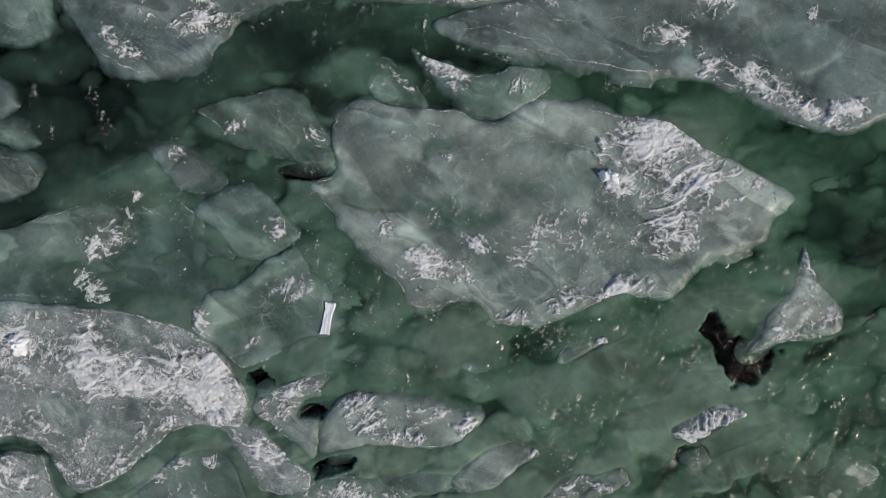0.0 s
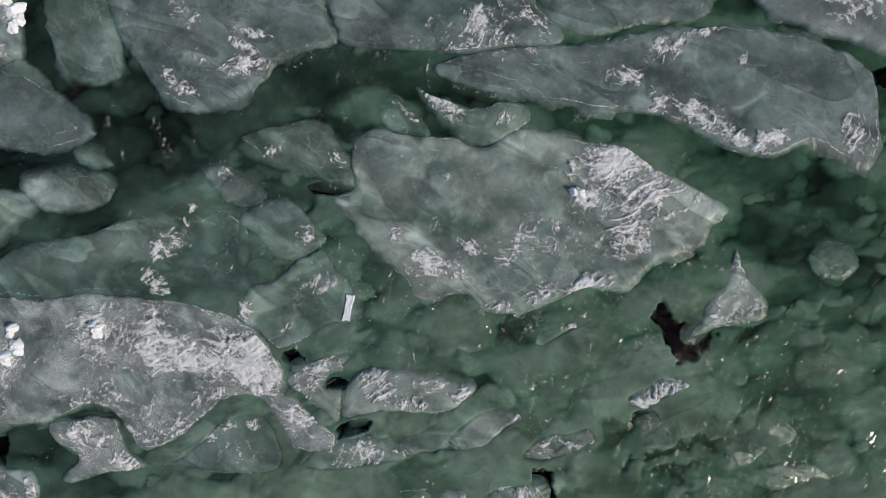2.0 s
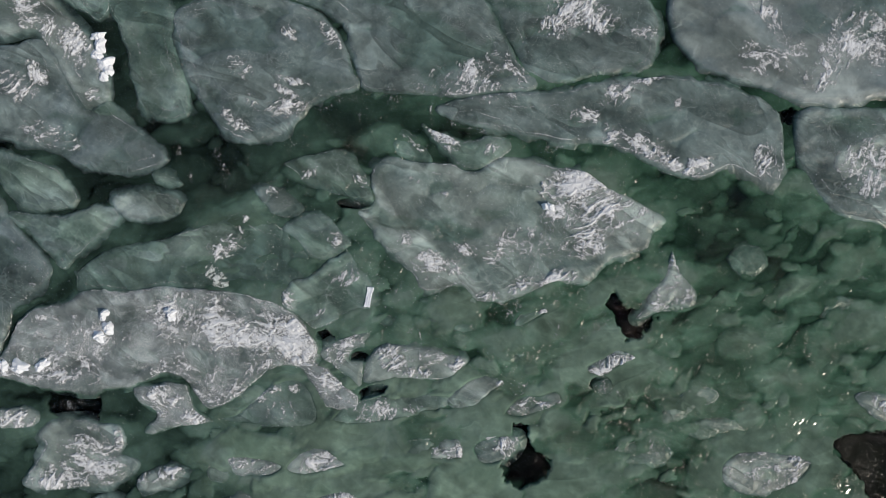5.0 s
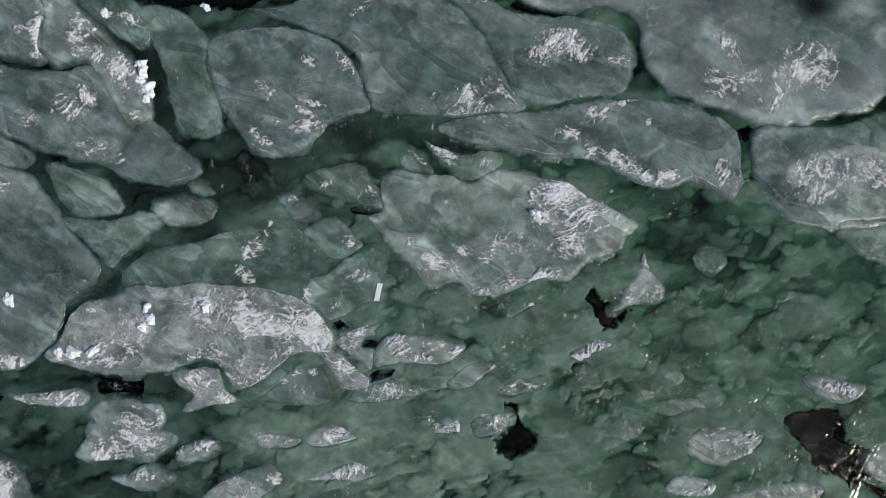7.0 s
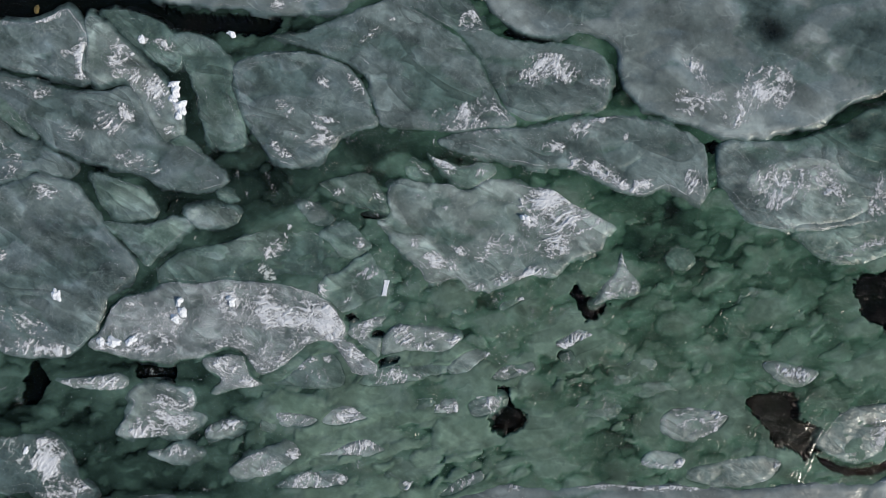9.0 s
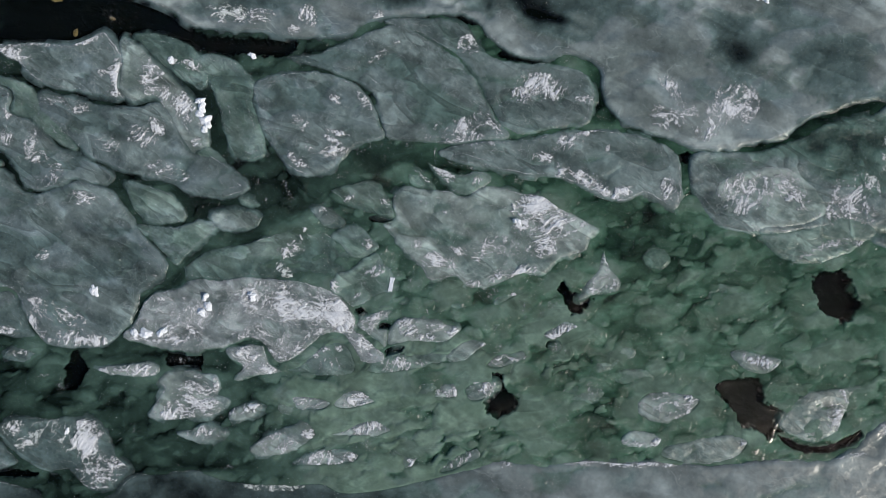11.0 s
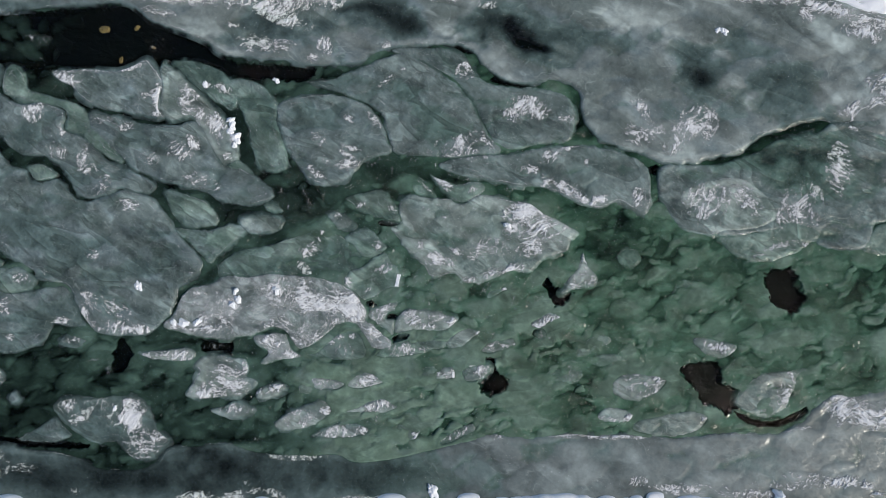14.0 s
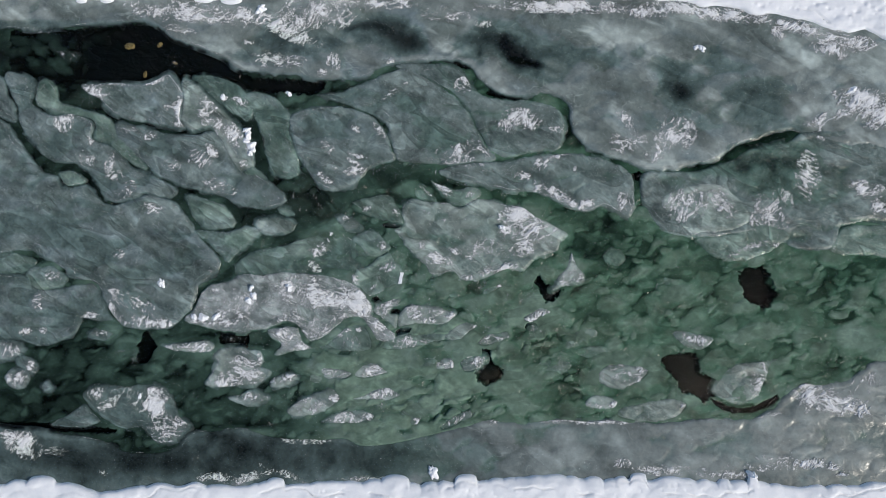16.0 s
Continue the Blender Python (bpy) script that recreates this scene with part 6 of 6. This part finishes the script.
FLOES["snow_floe"].ridge([(-13.01, -1.24), (-12.17, -1.15), (-11.05, -1.02), (-10.12, -0.96)], 0.09)
FLOES["snow_floe"].ridge([(-9.08, -4.13), (-8.82, -4.63), (-8.56, -5), (-7.92, -5.06)], 0.07)
FLOES["west_sheet"].ridge([(-15.52, -1.7), (-15.65, -2.58), (-16.21, -3.35)], 0.06)
FLOES["centre_north"].ridge([(-4.45, 10.43), (-3.57, 9.79), (-2.51, 9.71)], 0.03)
FLOES["centre_north"].ridge([(0.3, 8.99), (1, 8.1), (2.05, 7.22), (2.74, 6.45)], 0.03)
FLOES["north_lobe"].ridge([(3.8, 10.73), (5.2, 10.79), (6.59, 10.54), (7.98, 10.63)], 0.03)
FLOES["south_shelf"].ridge([(2.37, -10.09), (2.09, -10.57), (2.3, -11.19), (3.06, -11.36), (3.58, -11.01)], 0.08)
FLOES["south_shelf"].ridge([(12.34, -9.93), (14.73, -9.68), (17.11, -9.8), (18.98, -9.59)], 0.06)
FLOES["south_shelf"].ridge([(-16.49, -11.66), (-15.97, -11.03), (-15.09, -10.74), (-12.98, -10.52)], 0.05)
FLOES["south_shelf"].ridge([(-6.66, -11.08), (-5.79, -11.31), (-5.09, -11.58)], 0.05)
FLOES["crest_floe"].ridge([(-1.67, -3.41), (-1.56, -3.74), (-1.81, -4.14)], 0.03)
FLOES["dome"].ridge([(-8.22, -5.44), (-7.3, -5.29), (-6.57, -4.85)], 0.03)

# floes with a white rim, for frost and painted edge glint, and its width
RIMS = [("main_floe", 0.03),
        ("snow_floe", 0.05),
        ("lower_snow", 0.03),
        ("square_floe", 0.03),
        ("sliver", 0.03),
        ("chip_c", 0.02),
        ("chip_d", 0.02),
        ("chip_g", 0.02),
        ("arm_rock", 0.02),
        ("crest_floe", 0.02),
        ("leaf_floe", 0.02),
        ("thumb", 0.02),
        ("fin", 0.02),
        ("bright_chip", 0.02),
        ("slab_right", 0.02),
        ("island", 0.02),
        ("stripes_floe", 0.03),
        ("centre_north", 0.025),
        ("north_east", 0.03),
        ("plate_round", 0.03),
        ("plate_low", 0.03),
        ("crest_west", 0.05)]

# denser on five floes, where the white line also paints edge highlights
for key, wide in RIMS:
    FLOES[key].frost_glint_rim(wide, 0.0, 0.14 if key in ("main_floe", "north_east", "snow_floe", "lower_snow", "plate_round") else 0.04)
for key, fl in FLOES.items():
    size = np.ptp(fl.line, axis=0).min()
    if key not in dict(RIMS):
        fl.frost_glint_rim(0.022, 0.0, -0.04)
    if size > 2.2 and "shelf" not in key and key != "knob_b":
        fl.frost_glint_rim(0.035, 0.09 * min(size, 3.5), -0.14)


# ---- the bed: sunken ice in open water, deep water under the floes ----
bx, by = np.meshgrid(finer(spread(-31, 31, 0.065, 2500), -12, 14, 0.05), finer(spread(-17, 19, 0.065, 2500), -8, 8, 0.05))
bz = bed_level(np.clip(bx, -60, 60), np.clip(by, -60, 60))
for fl in FLOES.values():
    (x0, y0), (x1, y1) = fl.line.min(0), fl.line.max(0)
    i0, i1 = np.searchsorted(bx[0], (x0, x1))
    j0, j1 = np.searchsorted(by[:, 0], (y0, y1))
    if fl.top > 0.015 and i1 > i0 and j1 > j0:
        w = ease(fl.within(bx[j0:j1, i0:i1], by[j0:j1, i0:i1]), 0.03, 0.28)
        bz[j0:j1, i0:i1] = np.minimum(bz[j0:j1, i0:i1], bz[j0:j1, i0:i1] * (1 - w) - 0.5 * w)
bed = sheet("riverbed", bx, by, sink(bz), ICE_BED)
tagged(bed, "pale green sunken ice lumps over the dark river bed", "river bed", kind="structure")


# ---- clumps of snow on the ice, snow-capped boulders at the water's edge ----
def mound(name, x, y, radius, high, base, material, label, category, group, seed, power=0.75):
    n, m = 36, 14
    a, r = np.meshgrid(np.linspace(0, 2 * math.pi, n + 1), np.linspace(0, 1, m + 1))
    wob = 0.9 + 1.5 * (fbm(np.cos(a) * 1.4 + seed * 3.1, np.sin(a) * 1.4 + seed * 1.7, 4, seed) - 0.5)
    u, v = radius * r * wob * np.cos(a) * 1.25, radius * r * wob * np.sin(a) * 0.85
    px, py = x + math.cos(seed) * u - math.sin(seed) * v, y + math.sin(seed) * u + math.cos(seed) * v
    z = base - 0.05 + (high + 0.05) * np.maximum(1 - r ** 2.2, 0) ** power * (0.25 + 1.5 * fbm(px * 1.8 / radius, py * 1.8 / radius, 4, seed + 5))
    ob = sheet(name, px, py, z, material)
    return tagged(ob, label, category, group)


CLUMPS = ([(-9.79, -1.82, 0.21, 0.35), (3.34, 1.9, 0.25, 0.3), (-12.16, -1.87, 0.2, 0.3), (-12.01, -2.35, 0.22, 0.3), (-12.32, -2.64, 0.2, 0.3), (-14.29, -3.59, 0.16, 0.25), (-17.79, -1.6, 0.24, 0.12), (-15.15, -3.74, 0.28, 0.2), (-14.37, -3.66, 0.21, 0.18), (-15.68, -3.7, 0.24, 0.2), (15.65, 12.9, 0.21, 0.15), (15.34, 12.97, 0.17, 0.12), (-14.02, 10.06, 0.17, 0.08), (-9.93, 10.28, 0.20, 0.08), (-12.5, 7.95, 0.24, 0.2), (-12.42, 7.6, 0.28, 0.22), (-12.5, 7.25, 0.2, 0.18), (-12.2, 7.0, 0.25, 0.2), (-12.1, 6.75, 0.2, 0.2), (-12.3, 6.55, 0.18, 0.16), (24.78, 10.25, 0.24, 0.12), (-19.07, -8.61, 0.17, 0.1)]
    + [(-0.92, -13.04, 0.35, 0.2), (18.43, -13.13, 0.31, 0.45), (-11.67, 15.6, 0.31, 0.25)])
for k, (x, y, r, h) in enumerate(CLUMPS):
    mound("snow_clump", x, y, r, h * 0.55, 0.07, SNOW, "rounded white clump of snow sitting on the ice", "snow clump", "snow clumps on the ice", 200 + k)


# ---- thin frost feathers afloat on the open water ----
def feather(x0, y0, rx, ry, deg, dense, seed):
    c, s = math.cos(radians(deg)), math.sin(radians(deg))
    reach = 1.3 * max(rx, ry)
    x, y = grid(x0 - reach, x0 + reach, y0 - reach, y0 + reach, reach / 26)
    q = np.hypot((c * (x - x0) + s * (y - y0)) / rx, (c * (y - y0) - s * (x - x0)) / ry)
    f = dense * (0.9 - q) + 1.6 * (fbm(x * 5, y * 2.5, 4, seed, True, 0.6) - 0.72)
    keep = np.maximum.reduce([f[:-1, :-1], f[1:, :-1], f[:-1, 1:], f[1:, 1:]]) > -0.1
    if keep.sum() < 4:
        return
    ob = sheet("frost_feather", x, y, 0.006 + 0.02 * np.clip(f, 0, 1), CRUST, keep)
    cover = ob.data.attributes.new("cover", "FLOAT", "POINT")
    cover.data.foreach_set("value", (sheet.picked(f) - 0.30).astype(np.float32))
    tagged(ob, "thin white feather of frost afloat on the water", "frost", "frost feathers on the water", "stuff")


for k, one in enumerate(([(-8.18, 3.69, 0.2, 0.5, 15, 0.8), (-8.02, 3.24, 0.15, 0.2, 0, 0.8), (-6.34, 2.76, 0.57, 0.18, 5, 0.8), (-9.59, 3.83, 0.15, 0.3, -10, 0.6), (-9.18, 2.96, 0.1, 0.25, 0, 0.6), (-0.71, 5.31, 0.25, 0.3, 0, 0.9), (-0.74, 4.99, 0.15, 0.38, 0, 0.7), (-2.13, 5.64, 1, 0.23, -5, 0.45), (0.53, 4.7, 0.75, 0.15, -15, 0.6), (1.1, 4.53, 0.38, 0.13, 0, 0.7), (3.35, 3.94, 0.38, 0.25, 0, 0.7), (3.91, 4, 0.63, 0.1, 20, 0.6), (-3.52, 2.01, 0.63, 0.1, 0, 0.5), (-1.93, -1.06, 0.18, 0.15, 0, 0.7), (-1.08, -2.56, 0.1, 0.33, 0, 0.8)]
    + [(-1.48, -2.46, 0.25, 0.28, 0, 0.45), (-0.23, -2.83, 0.08, 0.28, 0, 0.5), (-2.62, -0.46, 0.18, 0.5, 0, 0.4), (2.27, -1.57, 0.25, 0.3, 0, 0.5), (1.77, -1.51, 0.25, 0.15, 0, 0.4), (4.61, -2.44, 0.13, 0.33, 0, 0.6), (5.1, -2.56, 0.13, 0.5, 10, 0.6), (5.35, -2.06, 0.25, 0.25, 0, 0.4), (1.88, -4.05, 0.08, 0.3, 0, 0.5), (2.38, -4.3, 0.25, 0.38, 0, 0.5), (2.93, -4.17, 0.1, 0.25, 0, 0.5), (7.16, -4.27, 0.1, 0.38, 0, 0.5), (-3.67, 5.72, 0.63, 0.18, 10, 0.6), (-4.31, 5.4, 0.38, 0.13, 20, 0.5), (1.91, 2.69, 0.05, 0.25, 0, 0.3)]
    + [(5.33, -4.4, 0.25, 0.25, 0, 0.6), (-3.09, 5.13, 0.13, 0.25, 0, 0.3)])):
    feather(*one, 500 + k)
for k, one in enumerate(([(-14.03, 3.95, 0.18, 0.18, 0, 0.3), (-9.2, -0.32, 0.36, 0.16, 0, 0.4), (-7.93, 3, 0.22, 0.36, 0, 0.5), (2.54, -4.3, 0.26, 0.26, 0, 0.5), (3.63, -2.49, 0.36, 0.55, 0, 0.4), (-1.82, -0.68, 0.15, 0.36, 0, 0.3), (5.07, -2.48, 0.18, 0.36, 0, 0.6), (4.98, -2.39, 0.36, 0.47, 0, 0.5), (0.01, -3.4, 0.18, 0.36, 0, 0.4), (5.78, -4.46, 0.36, 0.22, 0, 0.5), (2.01, -1.77, 0.36, 0.36, 0, 0.4), (-24.27, 12.88, 0.56, 0.35, -20, 0.7), (-23.55, 12.69, 0.49, 0.42, 0, 0.8), (-19.38, -6.27, 0.31, 0.49, 0, 0.7), (-20.27, -5.81, 0.49, 0.17, 0, 0.7)]
    + [(-15.64, -8.52, 0.28, 0.42, 0, 0.7), (-17.07, 12.29, 0.42, 0.49, 0, 0.5), (-25.74, 14.22, 1.05, 0.21, 0, 0.5), (-26.1, 14.44, 0.7, 0.28, -10, 0.5), (-22.43, 9.82, 0.7, 0.35, -10, 0.3), (-4.23, -9.16, 0.7, 0.35, 0, 0.5), (-10.87, -10.3, 0.35, 0.21, 0, 0.7), (13.77, -1.51, 0.49, 0.49, 0, 0.3), (14.12, -0.47, 0.21, 0.56, 0, 0.4), (-13.37, -5.03, 0.7, 0.21, 0, 0.4), (16.87, -0.12, 1.05, 0.35, 0, 0.4), (7.04, -6.35, 0.49, 0.63, 0, 0.4), (5.32, -4.28, 0.28, 0.56, 0, 0.4), (5.14, -8.08, 0.35, 0.21, 0, 0.3)])):
    feather(*one, 600 + k)


def ice_block(x, y, long, wide, high, turn):
    """A slab of clear white ice tipped on its edge."""
    bm = bmesh.new()
    bmesh.ops.create_cube(bm, size=1)
    bmesh.ops.subdivide_edges(bm, edges=bm.edges[:], cuts=9, use_grid_fill=True)
    for v in bm.verts:
        p = v.co
        k = 0.4 * (noise.noise(p * 2.9) + 0.7 * noise.noise(p * 7.3))
        bend = 0.25 * wide * p.y
        v.co = Vector((p.x * wide * (1 + 1.2 * k) + bend, p.y * long * (1 + 0.3 * k), (p.z + 0.5) * high * (1 + 0.25 * k)))
    bmesh.ops.smooth_vert(bm, verts=bm.verts[:], factor=0.2, use_axis_x=True, use_axis_y=True, use_axis_z=True)
    me = bpy.data.meshes.new("ice_block")
    bm.to_mesh(me)
    me.materials.append(SNOW)
    ob = new("ice_block", me)
    ob.matrix_world = pose(x, y, -0.06, 0, 0, turn)
    tagged(ob, "narrow snow-white ice block standing on edge", "ice block")


ice_block(-2.86, -1.26, 0.68, 0.19, 0.15, -7)


# ---- sunken lumps of ice in the open water ----
def sunken_lump(x, y, long, wide, turn, top, seed):
    a, r = np.meshgrid(np.linspace(0, 2 * math.pi, 37), np.linspace(0, 1, 8))
    wob = 1 + 1.3 * (fbm(np.cos(a) * 1.5 + seed * 2.7, np.sin(a) * 1.5 + seed * 1.9, 4, seed) - 0.5)
    u, v = long * r * wob * np.cos(a), wide * r * wob * np.sin(a)
    c, s = math.cos(turn), math.sin(turn)
    px, py = x + c * u - s * v, y + s * u + c * v
    z = top - 0.05 * r ** 3 - 0.05 * ease(r, 0.86, 1.0) + 0.02 * (fbm(px * 2.2, py * 2.2, 3, seed) - 0.5)
    ob = sheet("sunken_ice_lump", px, py, z, ICE_BED)
    tagged(ob, "pale green lump of ice sunk under the water", "ice lump", "sunken lumps of ice")


lucky = random.Random(7)
made, tries = 0, 0
while made < 285 and tries < 4000:
    tries += 1
    x, y = lucky.uniform(-24, 26), lucky.uniform(-10, 4.4)
    if (y > 0.06 * x + 2.2 and x > -2) or (x < 4 and y > -2.5 and lucky.random() < 0.55):
        continue
    spot = (np.array([x]), np.array([y]))
    if any(math.hypot(x - h[0], y - h[1]) < 0.9 * max(h[2], h[3]) + 0.35 for h in HOLES) or any(inside_by(*spot, np.array(c))[0] > -0.35 for c in POOLS):
        continue
    if any(fl.line[:, 0].min() < x < fl.line[:, 0].max() and fl.line[:, 1].min() < y < fl.line[:, 1].max() and fl.within(*spot)[0] > 0.1 for fl in FLOES.values()):
        continue
    size = 0.22 + 0.55 * lucky.random() ** 1.7
    sunken_lump(x, y, size * lucky.uniform(1.0, 1.8), size * lucky.uniform(0.55, 0.95), math.radians(lucky.gauss(14, 22)), 0.004 - 0.085 * lucky.random() ** 0.7 - 0.04 * (x < -9) - 0.045 * (y > 1.0 and x < 0), 700 + made)
    made += 1


# ice drowned in the west of the dark channel
for k in range(26):
    x = lucky.uniform(-28, -21.3)
    size = 0.25 + 0.5 * lucky.random()
    sunken_lump(x, lucky.uniform(11.9, 14.0), size * 1.4, size * 0.8, math.radians(lucky.gauss(-10, 30)), -0.085 - 0.05 * lucky.random() - 0.02 * max(0, x + 24), 1000 + k)


# ---- stones on the bed of the dark channel ----
def stone(x, y, r, seed):
    bm = bmesh.new()
    bmesh.ops.create_icosphere(bm, subdivisions=3, radius=1)
    for v in bm.verts:
        k = 1 + 0.35 * noise.noise(v.co * 1.7 + Vector((seed, 0, 0)))
        v.co = Vector((v.co.x * r * k * 1.4, v.co.y * r * k * 0.8, v.co.z * r * k * 0.6))
    me = bpy.data.meshes.new("stone")
    bm.to_mesh(me)
    me.materials.append(STONE)
    ob = new("stone", me)
    ob.matrix_world = pose(x, y, -0.40, 0, 0, seed * 40)
    tagged(ob, "ochre stone on the dark river bed", "stone", "stones on the river bed")


for k, (x, y, r) in enumerate([(-20.14, 13.45, 0.24),
    (-18.25, 13.51, 0.14),
    (-19.17, 11.64, 0.14),
    (-23.09, 13.73, 0.14),
    (-17.26, 12.35, 0.1)]):
    stone(x, y, r, k)


# ---- white flecks over ice and water, for frost and painted glint dots ----
def frost_glint_flecks(count, seed):
    rng = np.random.default_rng(seed)
    x, y = rng.uniform(-27, 26, count * 12), rng.uniform(-13, 14, count * 12)
    near = np.exp(-(x / 13) ** 2 - (y / 7.5) ** 2)
    chance = ease(fbm(x * 0.8, y * 0.8, 4, 801, False, 0.65), 0.54, 0.80) * (0.25 + 0.75 * near)
    pick = rng.random(len(x)) < chance
    x, y = x[pick][:count], y[pick][:count]
    top = np.full(len(x), 0.001)
    for fl in FLOES.values():
        (x0, y0), (x1, y1) = fl.line.min(0), fl.line.max(0)
        m = (x > x0) & (x < x1) & (y > y0) & (y < y1)
        if m.any():
            d = fl.within(x[m], y[m])
            top[m] = np.where(d > 0.03, np.maximum(top[m], sink(fl.height(x[m], y[m], d))), top[m])
    size = 0.003 + 0.0105 * rng.random(len(x)) ** 3
    turn = rng.random(len(x)) * math.pi
    shape = np.array([(1, 0, 0), (0, 1, 0), (-1, 0, 0), (0, -1, 0), (0, 0, 0.8)])
    longer = 1 + 1.6 * rng.random(len(x)) ** 2
    u, v = shape[None, :, 0] * (size * longer)[:, None], shape[None, :, 1] * size[:, None]
    c, s = np.cos(turn)[:, None], np.sin(turn)[:, None]
    co = np.stack([x[:, None] + c * u - s * v, y[:, None] + s * u + c * v, top[:, None] + 0.002 + shape[None, :, 2] * size[:, None]], -1).reshape(-1, 3)
    tri = (np.array([(0, 1, 4), (1, 2, 4), (2, 3, 4), (3, 0, 4)])[None] + 5 * np.arange(len(x))[:, None, None]).reshape(-1, 3)
    me = bpy.data.meshes.new("frost_glint_flecks")
    me.from_pydata(co.tolist(), [], tri.tolist())
    me.materials.append(SNOW)
    tagged(new("frost_glint_flecks", me), "white flecks for frost and painted glints over the ice", "frost", kind="stuff")


frost_glint_flecks(6000, 5)
